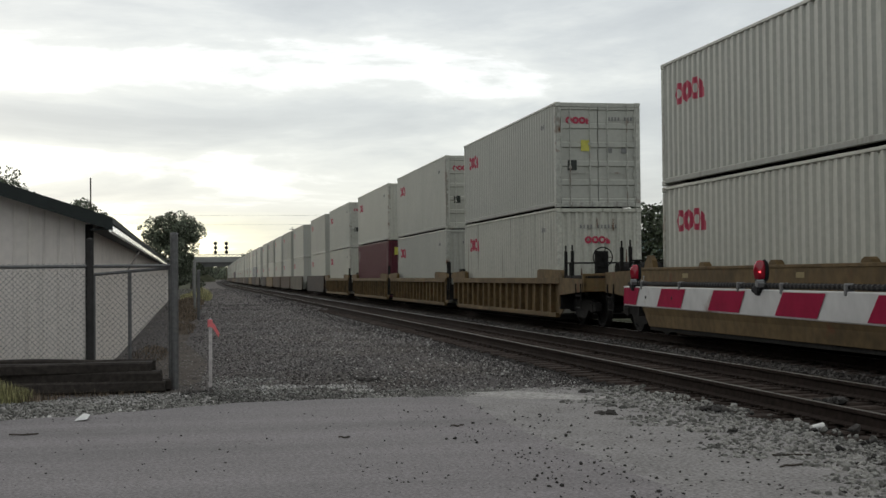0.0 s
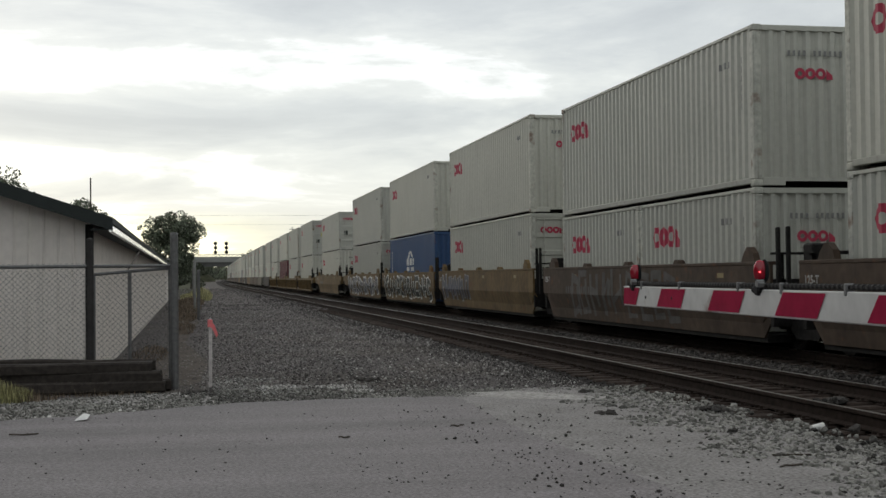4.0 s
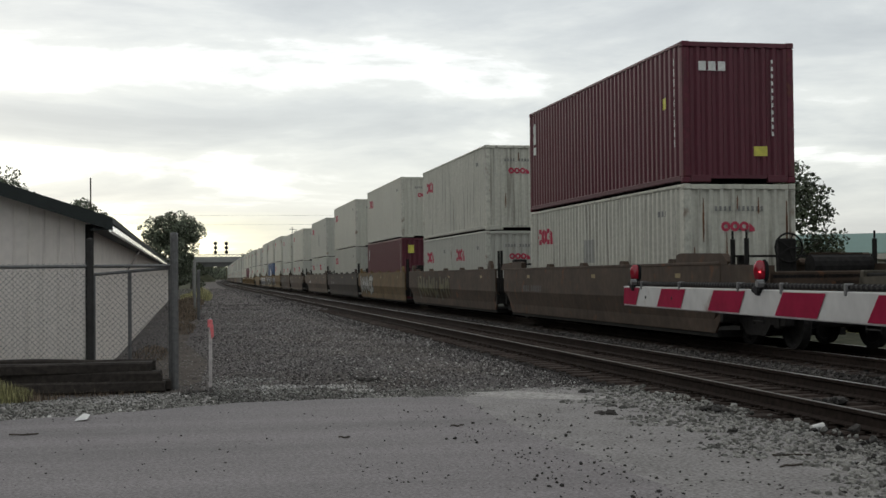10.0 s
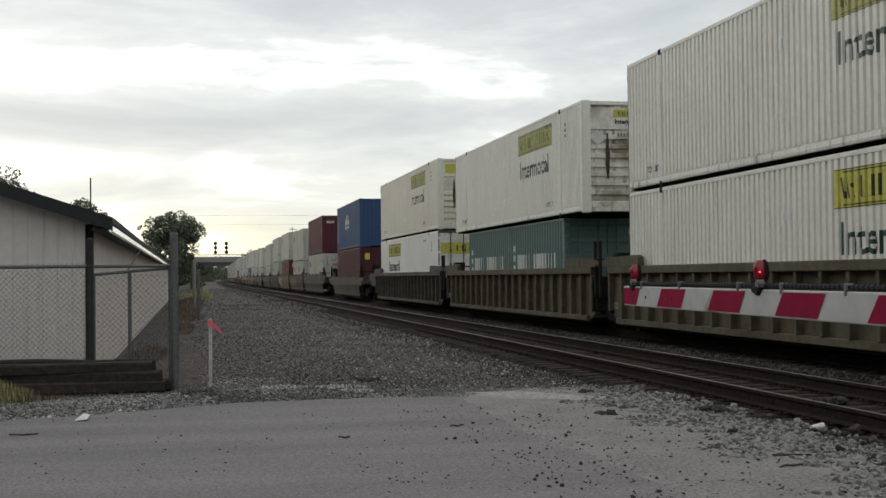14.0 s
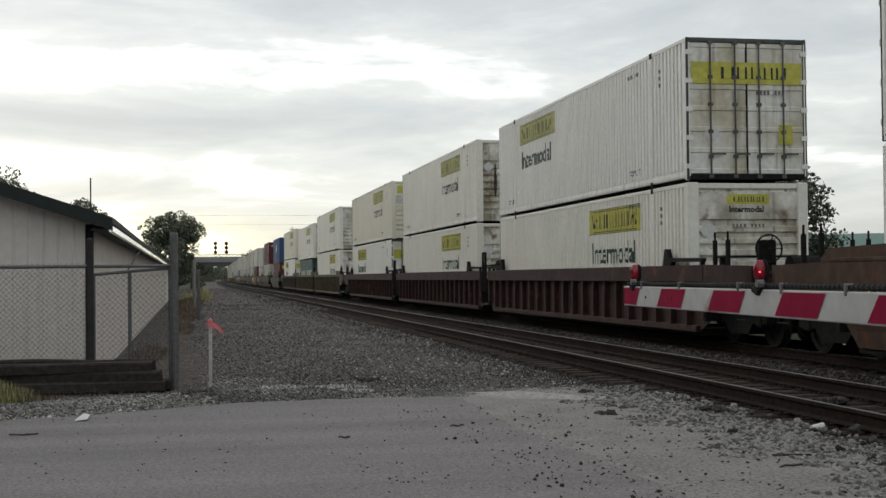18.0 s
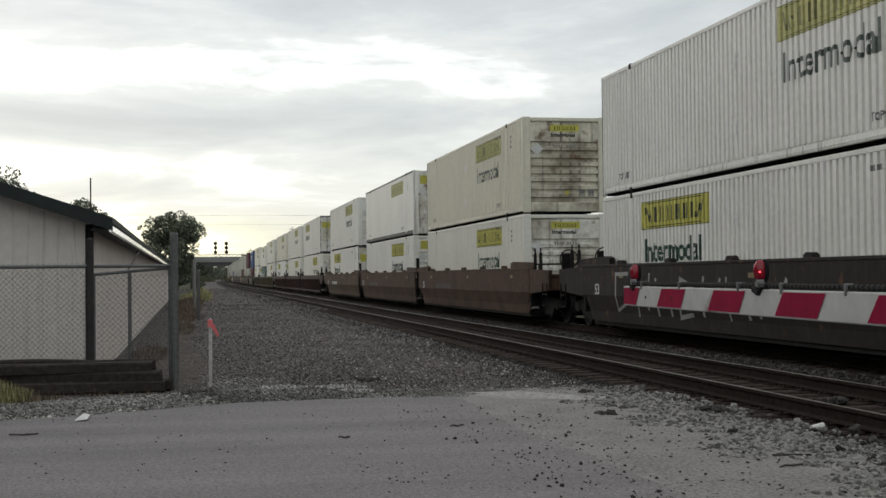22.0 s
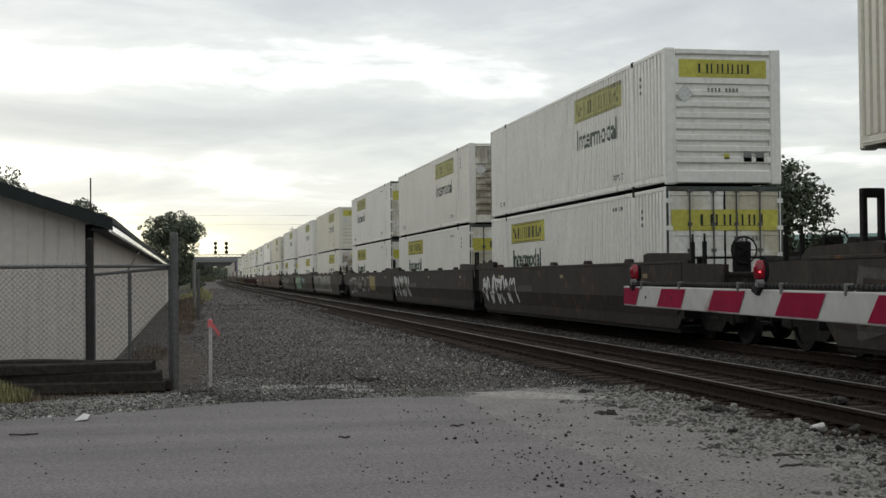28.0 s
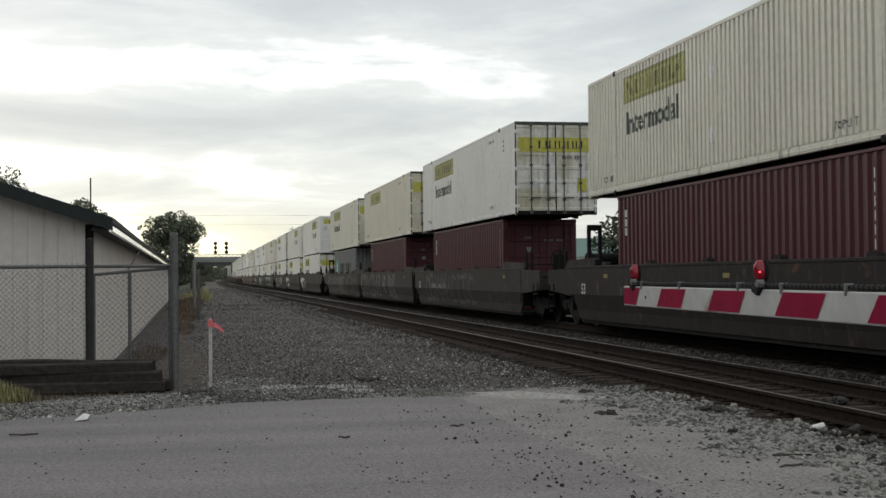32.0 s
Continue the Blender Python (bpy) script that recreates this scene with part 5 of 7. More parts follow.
    for sy, coupled in ((1, front_end), (-1, rear_end)):
        e = sy * hl
        end = sy * (pitch / 2)
        bulk = sorted((e - sy * 0.12, e))
        K.put("bulkhead", Solid().box(-1.42, 1.42, bulk[0], bulk[1], 0.42, top - 0.25, 0.01), STEEL_DARK)
        if coupled:
            far = sy * (pitch / 2 + 1.55)
            a, b = sorted((e, far))
            K.put("end_platform", Solid().box(-1.42, 1.42, a, b, 1.22, 1.32, 0.02).box(-0.28, 0.28, a, b, 0.62, 1.22, 0.03), STEEL_DARK)
            K.put("end_sill", Solid().box(-1.46, 1.46, *sorted((far, far - sy * 0.14)), 0.90, 1.36, 0.02), WELL)
            for sx in (-1, 1):
                K.put("side_sill", Solid().prism([(e, 0.80), (far, 0.92), (far, top - 0.04), (e, top)], *sorted((sx * 1.46, sx * 1.36)), "x"), WELL)
                for yy in (0.45, 1.05):
                    y = e + sy * yy
                    K.put("handrail", Solid().pipe([(sx * 1.40, y, 1.1), (sx * 1.40, y, 2.10)], 0.022).box(sx * 1.40 - 0.04, sx * 1.40 + 0.04, y - 0.02, y + 0.02, 1.1, 1.95), STEEL_DARK)
                K.put("ladder", Solid().pipe([(sx * 1.47, far - sy * 0.2, 0.45), (sx * 1.47, far - sy * 0.2, 1.1)], 0.018).pipe([(sx * 1.47, far - sy * 0.62, 0.45), (sx * 1.47, far - sy * 0.62, 1.1)], 0.018)
                      .pipe([(sx * 1.47, far - sy * 0.2, 0.5), (sx * 1.47, far - sy * 0.62, 0.5)], 0.018).pipe([(sx * 1.47, far - sy * 0.2, 0.8), (sx * 1.47, far - sy * 0.62, 0.8)], 0.018), STEEL_DARK)
            K.put("cross_walk", Solid().box(-1.35, 1.35, *sorted((e + sy * 0.35, e + sy * 0.6)), 1.62, 1.66).box(-1.3, -1.2, *sorted((e + sy * 0.4, e + sy * 0.5)), 1.1, 1.62).box(1.2, 1.3, *sorted((e + sy * 0.4, e + sy * 0.5)), 1.1, 1.62), STEEL_DARK)
            if sy > 0 and stack in (31, 34):
                y = pitch / 2 - 2.05
                K.put("end_frame", Solid().box(-1.44, -1.36, y - 0.06, y + 0.06, 1.3, 2.50, 0.015).box(-1.16, -1.08, y - 0.06, y + 0.06, 1.3, 2.50, 0.015).box(-1.44, -1.08, y - 0.06, y + 0.06, 2.42, 2.56, 0.015), STEEL_DARK, "upright loop-shaped guard")
                K.put("end_drum", Solid().rod((-1.30, y + 0.55, 1.70), (0.2, y + 0.55, 1.70), 0.17, 14), STEEL_DARK, "dark lying drum")
            K.put("coupler", Solid().box(-0.13, 0.13, *sorted((far, far + sy * 0.42)), 0.74, 0.98, 0.04).box(-0.2, 0.2, *sorted((far + sy * 0.3, far + sy * 0.62)), 0.70, 1.02, 0.07), STEEL_DARK, "worn steel knuckle coupler")
            truck_items(K, sy * (pitch / 2 + 0.15))
            if sy < 0 or tag % 2:
                y = e + sy * 0.95
                c = (-0.55, y, 1.78)
                br = Solid().ring(c, 0.26, 0.018, "y", 18).box(-0.72, -0.38, y + 0.03, y + 0.2, 1.12, 1.95, 0.03)
                for i in range(5):
                    a5 = 1.2566 * i
                    br.rod(c, (c[0] + 0.26 * math.cos(a5), y, c[2] + 0.26 * math.sin(a5)), 0.012, 5)
                K.put("brake_wheel", br, STEEL_DARK, "dark hand brake wheel on its stand")
                K.put("air_tank", Solid().rod((-0.2, y + sy * 0.1, 1.45), (0.95, y + sy * 0.1, 1.45), 0.2, 14).box(0.0, 0.1, y - 0.05, y + 0.2, 1.1, 1.4).box(0.7, 0.8, y - 0.05, y + 0.2, 1.1, 1.4), STEEL_DARK)
        else:
            a, b = sorted((e, end - sy * 0.03))
            K.put("end_platform", Solid().box(-1.05, 1.05, a, b, 0.78, 0.98, 0.02), STEEL_DARK)
            K.put("cross_walk", Solid().box(-1.35, 1.35, *sorted((e - sy * 0.25, e + sy * 0.05)), top + 0.16, top + 0.20).box(-1.3, -1.22, *sorted((e - sy * 0.1, e)), top - 0.3, top + 0.16).box(1.22, 1.3, *sorted((e - sy * 0.1, e)), top - 0.3, top + 0.16), STEEL_DARK)
            if sy < 0:
                truck_items(K, end)
                for sx in (-1, 1):
                    for yy in (0.12, 0.5):
                        y = e + sy * yy
                        K.put("handrail", Solid().box(sx * 1.38 - 0.035, sx * 1.38 + 0.035, y - 0.035, y + 0.035, 0.8, top + 0.62, 0.012), STEEL_DARK)
                K.put("brake_box", Solid().box(-0.95, -0.55, *sorted((e + sy * 0.15, e + sy * 0.5)), top - 0.1, top + 0.34, 0.03), STEEL_DARK)
    return K


def scrawl(seed, y0, y1, z0, z1, n, width, mat, hw=1.47):
    """Spray-painted loops on a side plate that cannot be read."""
    rng = random.Random(seed)
    path = []
    for k in range(n):
        cy, cz = y0 + (y1 - y0) * (k + 0.5) / n, (z0 + z1) / 2
        ry, rz = (y1 - y0) / n * rng.uniform(0.35, 0.65), (z1 - z0) / 2 * rng.uniform(0.7, 1.0)
        a0, da = rng.uniform(0, 6.28), rng.uniform(3.0, 6.5)
        path += [(cy + ry * math.cos(a0 + da * i / 9) + rng.uniform(-0.05, 0.05), cz + rz * math.sin(a0 * 1.7 + da * 1.3 * i / 9)) for i in range(10)]
    s = Solid()
    for i, (y, z) in enumerate(path):
        (ya, za), (yb, zb) = path[max(0, i - 1)], path[min(len(path) - 1, i + 1)]
        d = math.hypot(yb - ya, zb - za) or 1
        w = width * rng.uniform(0.6, 1.3)
        for sgn in (-1, 1):
            q = max(0.28, min(1.44, z + sgn * (yb - ya) / d * w))
            s.v.append((-hw - 0.004 if q > 0.84 else -hw + 0.10 * (0.84 - q) / 0.38 - 0.006, y - sgn * (zb - za) / d * w, q))
    s.f = [(2 * i, 2 * i + 2, 2 * i + 3, 2 * i + 1) for i in range(len(path) - 1)]
    return mark("graffiti", s, mat, "sprayed paint scrawl")


def on_plate(s, proud, hw=1.47):
    """Lays a flat marking on a well car's bent side plate."""
    me = bpy.data.meshes.new("cut")
    me.from_pydata(s.v, [], s.f)
    bm = bmesh.new(); bm.from_mesh(me)
    bpy.data.meshes.remove(me)
    for z in (0.84, 0.46):
        bmesh.ops.bisect_plane(bm, geom=bm.verts[:] + bm.edges[:] + bm.faces[:], plane_co=(0, 0, z), plane_no=(0, 0, 1))
    bm.verts.index_update()
    o = Solid()
    for v in bm.verts:
        z = v.co.z
        o.v.append((-hw + 0.10 * min(1, max(0, (0.84 - z) / 0.38)) + 0.03 * max(0, (0.46 - z) / 0.25) - proud + v.co.x, v.co.y, z))
    o.f = [tuple(v.index for v in f.verts) for f in bm.faces]
    bm.free()
    return o


def throw_up(seed, y0, y1, z0, z1, n, fill, edge, width=0.035):
    """Angular sprayed letter shapes that cannot be read, with outlines; from y1 (the leading side) back to y0."""
    rng = random.Random(seed)
    body, rim = Solid(), Solid()
    w, h = (y1 - y0) / n, z1 - z0
    count = [0]

    def stroke(ya, za, yb, zb, t):
        d = math.hypot(yb - ya, zb - za) or 1
        uy, uz = (yb - ya) / d, (zb - za) / d
        for so, more in ((rim, width * rng.uniform(0.7, 1.4)), (body, 0.0)):
            if so is body and not fill:
                continue
            p = []
            for cy, cz, sg in ((ya, za, -1), (yb, zb, 1)):
                for sd in (-1, 1):
                    k = (t / 2 + more) * rng.uniform(0.8, 1.2)
                    p.append((-0.0004 * count[0], cy + sg * uy * more - sd * uz * k, min(1.48, max(0.23, cz + sg * uz * more + sd * uy * k))))
            if so.v:
                # a hairline drip keeps the piece one sprayed run
                so.f.append((len(so.v) - 1, len(so.v), len(so.v) + 1))
                q = so.v[-1]
                so.v.append((q[0], q[1] + 0.004, q[2]))
                so.add(p, [(0, 1, 3, 2)])
            else:
                so.add(p, [(0, 1, 3, 2)])
        count[0] = (count[0] + 1) % 24
    for k in range(n):
        cy, cz = y1 - w * (k + 0.5), (z0 + z1) / 2 + rng.uniform(-0.05, 0.05)
        t = min(0.24, w * rng.uniform(0.20, 0.34)) if fill else rng.uniform(0.02, 0.05)
        sl = rng.uniform(-0.12, 0.22) * w
        hi, lo = cz + h * rng.uniform(0.38, 0.5), cz - h * rng.uniform(0.38, 0.5)
        a, b = cy + w * rng.uniform(0.2, 0.4), cy - w * rng.uniform(0.2, 0.4)
        stroke(a, lo, a - sl, hi, t)
        form = rng.randrange(4)
        if form != 1:
            stroke(b, lo + rng.uniform(0, 0.3) * h, b - sl, hi - rng.uniform(0, 0.2) * h, t)
        if form in (0, 2):
            m = rng.uniform(0.1, 0.9)
            stroke(a - sl * m, lo + (hi - lo) * m, b - sl * m, lo + (hi - lo) * rng.uniform(0.1, 0.9), t * 0.8)
        if form in (1, 3):
            stroke(a - sl, hi - t / 3, b - sl, hi - rng.uniform(0, 0.25) * h, t * 0.9)
            stroke(a, lo + t / 3, b, lo + rng.uniform(0, 0.25) * h, t * 0.9)
    out = [mark("graffiti", on_plate(rim, 0.006), edge, "sprayed outlines")]
    return out + ([mark("graffiti", on_plate(body, 0.018), fill, "fat sprayed letters")] if fill else [])


def painted_field(seed, y0, y1, z0, z1, mat):
    """A roughly sprayed patch of one colour."""
    rng = random.Random(seed)
    n = 24
    s = Solid()
    for i in range(n + 1):
        y = y1 + (y0 - y1) * i / n
        s.v += [(0.0, y, max(0.22, z0 + rng.uniform(-0.04, 0.12))), (0.0, y, min(1.5, z1 + rng.uniform(-0.08, 0.03)))]
    s.f = [(2 * i, 2 * i + 2, 2 * i + 3, 2 * i + 1) for i in range(n)]
    return [mark("graffiti", on_plate(s, 0.005), mat, "sprayed colour field")]


def plate_text(word, y, z, h, mat=None):
    mat = mat or WHITE_MARK
    s = moved(lettering(word, h, mat), -1.475, y, z)
    return mark("lettering", s, mat, "white stencilled lettering")


def plate_bars(y, z, n, w=0.09, h=0.17, gap=0.05, mat=None):
    s = bars(y, z, n, w, h, gap, (4,))
    s.v = [(-1.475, b, c) for _, b, c in s.v]
    return mark("stencil", s, mat or WHITE_MARK)


# ---------------------------------------------------------------- the train, platform by platform
H96, H86 = 2.896, 2.591
KITS = {"g": iso_kit(12.192, H96), "g8": iso_kit(12.192, H86 + 0.001), "old": iso_kit(12.192, H96, True), "t": iso_kit(6.058, H86), "j": domestic_kit(), "jd": domestic_kit(False, True), "p": domestic_kit(True)}
GREY = [(0.43, 0.43, 0.378), (0.39, 0.392, 0.35), (0.475, 0.47, 0.41), (0.425, 0.425, 0.378)]
MAROON, MAROON2, BLUE, GREEN = (0.090, 0.014, 0.026), (0.088, 0.015, 0.024), (0.032, 0.078, 0.185), (0.098, 0.165, 0.152)
SLATE, WHITE, WHITE2 = (0.225, 0.23, 0.235), (0.82, 0.81, 0.765), (0.80, 0.785, 0.715)
grey40, grey20 = grey_marks(12.192, H96), grey_marks(6.058, H86)
grey86, grey_patched = grey_marks(12.192, H86), grey_marks(12.192, H96, False, (-0.26, 0.41, 0.9, 0.9))
grey_st = grey40 + sticker_mark(12.192, H96)
red40, tex40 = red_marks(12.192, H96), red_marks(12.192, H96, True)
blue40, blue40b = blue_marks(12.192, H96, 0.1), blue_marks(12.192, H96, 0.36)
green20, star40 = green_marks(6.058, H86), star_marks(12.192, H96)
jb_side, jb_old = {t: yellow_marks(53, t) for t in (False, True)}, {t: yellow_marks(53, t, YELLOW_OLD) for t in (False, True)}
jb_plain, plate_side = yellow_marks(53, False, YELLOW_OLD, False), yellow_marks("plate", True, YELLOW_OLD, False)
jb_big, jb_small = yellow_end_marks(True), yellow_end_marks(False)
stain_mark = [front_stain(3, 0.62, 0.9, 2.05, 0.07)]
# rust runs down the front walls
rust_runs = [front_stain(70 + i, x, z - l, z, w, 6.096, RUST_RUN, "rust run") for i, (x, z, l, w) in enumerate(
    ((-1.02, 2.55, 1.5, 0.030), (-0.78, 1.75, 0.55, 0.022), (-0.70, 0.95, 0.5, 0.03), (-0.40, 2.62, 0.35, 0.02), (-0.36, 1.10, 0.6, 0.022), (0.06, 2.66, 0.3, 0.02), (0.30, 1.9, 0.7, 0.018), (0.52, 1.25, 0.5, 0.026), (0.80, 2.6, 0.9, 0.024), (1.0, 1.6, 1.0, 0.03)))]
grey_rusted = grey_marks(12.192, H96, False, (0.5, 0.42, 1.36, 0.58)) + rust_runs
grey_runs = grey40 + rust_runs[1:8:2]

# container kinds: kit, length, height, colour, marks, label, half turn (front wall to the rear)
def box_kind(code, upper):
    signs = jb_old if upper else jb_side
    return {
        "Gd": ("g", 12.192, H96, GREY[0], grey40, "pale grey corrugated shipping container with red ring marks", False),
        "G8": ("g8", 12.192, H86, GREY[3], grey86, "pale grey lower-built shipping container with red ring marks", False),
        "Gs": ("g", 12.192, H96, GREY[1], grey_st, "pale grey shipping container with a yellow door sticker", False),
        "Gf": ("g", 12.192, H96, GREY[2], grey40, "pale grey corrugated shipping container with red ring marks", True),
        "Gg": ("g", 12.192, H96, GREY[3], grey40, "grey corrugated shipping container with faint marks", True),
        "Gp": ("g", 12.192, H96, GREY[3], grey_patched, "grey shipping container with a touched-up paint patch", True),
        "Gr": ("old", 12.192, H96, GREY[2], grey_rusted, "white shipping container with rust runs and a grey paint patch", True),
        "Go": ("old", 12.192, H96, GREY[2], grey_runs, "rust-stained white shipping container with red ring marks", True),
        "R": ("g", 12.192, H96, MAROON, red40, "dark red corrugated shipping container", True),
        "Rd": ("g", 12.192, H96, MAROON, red40, "dark red shipping container with its doors to the rear", False),
        "R2": ("g", 12.192, H96, MAROON2, red40, "faded red corrugated shipping container", True),
        "T": ("g", 12.192, H96, MAROON, tex40, "dark maroon container with white brand bars", True),
        "B": ("g", 12.192, H96, BLUE, blue40, "blue shipping container with a white globe device", True),
        "Bu": ("g", 12.192, H96, BLUE, blue40b, "blue shipping container with a white globe device", True),
        "S": ("g", 12.192, H96, SLATE, star40, "slate grey container with a white star device", True),
        "Jd": ("j", 16.154, H96, WHITE, signs[False] + jb_big, "white ribbed inland container with yellow sign panels", False),
        "Jn": ("j", 16.154, H96, WHITE2, jb_plain + jb_big, "white ribbed inland container, worn, with yellow panel", False),
        "Jf": ("j", 16.154, H96, WHITE, signs[True] + jb_big, "white ribbed inland container with yellow sign panels", True),
        "Jq": ("j", 16.154, H96, WHITE, signs[True] + jb_small, "white ribbed inland container with a small yellow end sign", True),
        "Js": ("jd", 16.154, H96, WHITE2, signs[True] + jb_small, "white inland container with a small yellow end sign", True),
        "P": ("p", 16.154, H96, WHITE, plate_side + jb_big, "smooth white plate-sided inland container with dark rails", True),
    }[code]


CREAM = (16, 19, 24, 27, 31, 32, 34)


def load(code, yc, z, n=-1):
    """Puts a container, or two short ones for a code of two letters, with its middle at yc along the train. Returns its height."""
    if code in ("tt", "cc"):
        for sy in (1, -1):
            col, mk, lab = (GREY[1], grey20, "short pale grey container with red ring marks") if code == "tt" else (GREEN, green20, "short faded green shipping container")
            ob = KITS["t"].set_up("shipping_container", lab, "shipping container", "containers on the train", col, extra=mk)
            runs(ob, yc + sy * 3.067, z, False if code == "cc" else sy < 0)
            if code == "tt":
                RUNNERS[-1] = (ob, yc + sy * 3.067, z, True)
        return H86
    kit, L, H, col, mk, lab, turn = box_kind(code, z > 2)
    # shade low on the stack, put into the lower boxes' colour
    low_shade = 1.0 if z > 2 or code[0] == "J" else 0.91 + 0.06 * math.sin(yc)
    col = tuple(c * low_shade for c in col)
    if z > 2 and n in CREAM:
        col = (col[0] * 0.91, col[1] * 0.89, col[2] * 0.81)
    if code[0] == "J" and n in (16, 17, 20, 25):
        mk = mk + stain_mark if z > 2 else mk
    ob = KITS[kit].set_up("shipping_container", lab, "shipping container", "containers on the train", col, extra=mk)
    runs(ob, yc, z, turn)
    return H


TAN, TAN2, BROWN, BROWN2, BLACKISH, GREYTAN = (0.112, 0.074, 0.032), (0.055, 0.037, 0.026), (0.068, 0.037, 0.024), (0.022, 0.0165, 0.015), (0.0185, 0.015, 0.0145), (0.078, 0.069, 0.053)
OLIVE = (0.088, 0.074, 0.047)
REDBROWN = (0.042, 0.020, 0.018)
DUSTY = (0.036, 0.030, 0.026)
# leading edge of the upper box, upper, lower, ribbed, colour, chord height, front coupled, rear coupled, scrawl colours
TRAIN = [
    (94.54, "Gd", "Gf", 1, TAN, 1.26, 0, 0, ""), (77.81, "Gf", "R", 1, TAN, 1.26, 0, 0, ""), (62.47, "Gd", "Gg", 1, TAN, 1.26, 0, 0, ""),
    (46.68, "Gs", "Go", 1, TAN, 1.26, 0, 1, ""), (26.32, "G8", "Gf", 0, TAN, 1.42, 1, 1, ""),
    (6.37, "Gg", "Gs", 0, TAN, 1.45, 1, 0, "M"), (-9.16, "Gf", "B", 0, TAN, 1.46, 0, 0, "K"), (-24.71, "Gf", "Gd", 0, TAN, 1.48, 0, 0, "m"),
    (-40.26, "Gg", "tt", 0, TAN2, 1.48, 0, 0, "u"), (-55.75, "Gf", "tt", 0, TAN2, 1.48, 0, 1, ""),
    (-77.0, "Gp", "tt", 0, TAN2, 1.50, 1, 0, ""), (-94.95, "Gf", "Gg", 0, BROWN2, 1.50, 0, 0, ""), (-112.72, "Gf", "R", 0, TAN, 1.50, 0, 0, "P"),
    (-130.87, "Go", "tt", 0, TAN2, 1.50, 0, 0, "o"), (-148.95, "T", "Gr", 0, TAN2, 1.50, 0, 1, ""),
    (-172.02, "Bu", "R2", 0, GREYTAN, 1.30, 1, 1, ""),
    (-193.72, "Jf", "Jd", 1, GREYTAN, 1.52, 1, 0, ""), (-213.44, "Js", "cc", 1, OLIVE, 1.52, 0, 0, ""), (-233.13, "Js", "Js", 1, OLIVE, 1.52, 0, 1, ""),
    (-256.44, "Jf", "Jd", 1, REDBROWN, 1.50, 1, 0, ""), (-276.15, "Js", "Js", 1, REDBROWN, 1.50, 0, 0, ""), (-295.73, "Jd", "Js", 1, REDBROWN, 1.50, 0, 1, ""),
    (-319.35, "Jq", "Jd", 0, BROWN, 1.50, 1, 0, ""), (-339.09, "P", "Jf", 0, BROWN, 1.50, 0, 0, ""), (-358.73, "Js", "Js", 0, BROWN, 1.50, 0, 1, ""),
    (-382.52, "Jf", "Jd", 0, BLACKISH, 1.52, 1, 0, "l"), (-402.3, "Jf", "Jf", 0, BLACKISH, 1.52, 0, 0, "n"), (-422.2, "Jf", "Js", 0, BLACKISH, 1.52, 0, 1, "Z"),
    (-445.85, "Jd", "Jd", 0, BLACKISH, 1.52, 1, 0, "q"), (-464.55, "Js", "Jd", 0, BLACKISH, 1.52, 0, 0, "W"), (-484.15, "Jf", "Jd", 0, BROWN2, 1.54, 0, 1, "W"),
    (-508.31, "Jd", "S", 0, DUSTY, 1.54, 1, 0, "v"), (-527.28, "Jn", "Rd", 0, DUSTY, 1.52, 0, 0, "L"), (-546.65, "Jd", "Rd", 0, DUSTY, 1.50, 0, 1, "u"),
    (-570.29, "Jd", "R2", 0, BLACKISH, 1.50, 1, 0, ""),
]
SPRAY = {"w": WHITE_MARK, "W": WHITE_MARK, "k": BLACK_MARK, "g": GREY_MARK, "d": GREY_MARK, "n": material("green_spray", (0.045, 0.20, 0.09), 0.6, spread=0.2, grain=8, bump=0),
         "r": material("orange_spray", (0.26, 0.06, 0.02), 0.6, spread=0.2, grain=8, bump=0), "t": TEAL_MARK,
         "s": material("slate_spray", (0.075, 0.078, 0.105), 0.6, spread=0.25, grain=6, bump=0), "o": material("olive_spray", (0.085, 0.075, 0.03), 0.6, spread=0.25, grain=6, bump=0),
         "y": material("dull_yellow_spray", (0.22, 0.17, 0.04), 0.6, spread=0.25, grain=6, bump=0), "f": material("ghost_of_old_spray", (0.062, 0.058, 0.054), 0.7, spread=0.35, grain=5, bump=0), "p": material("faded_white_spray", (0.30, 0.30, 0.285), 0.6, spread=0.25, grain=6, bump=0)}
WELL_KITS = {}


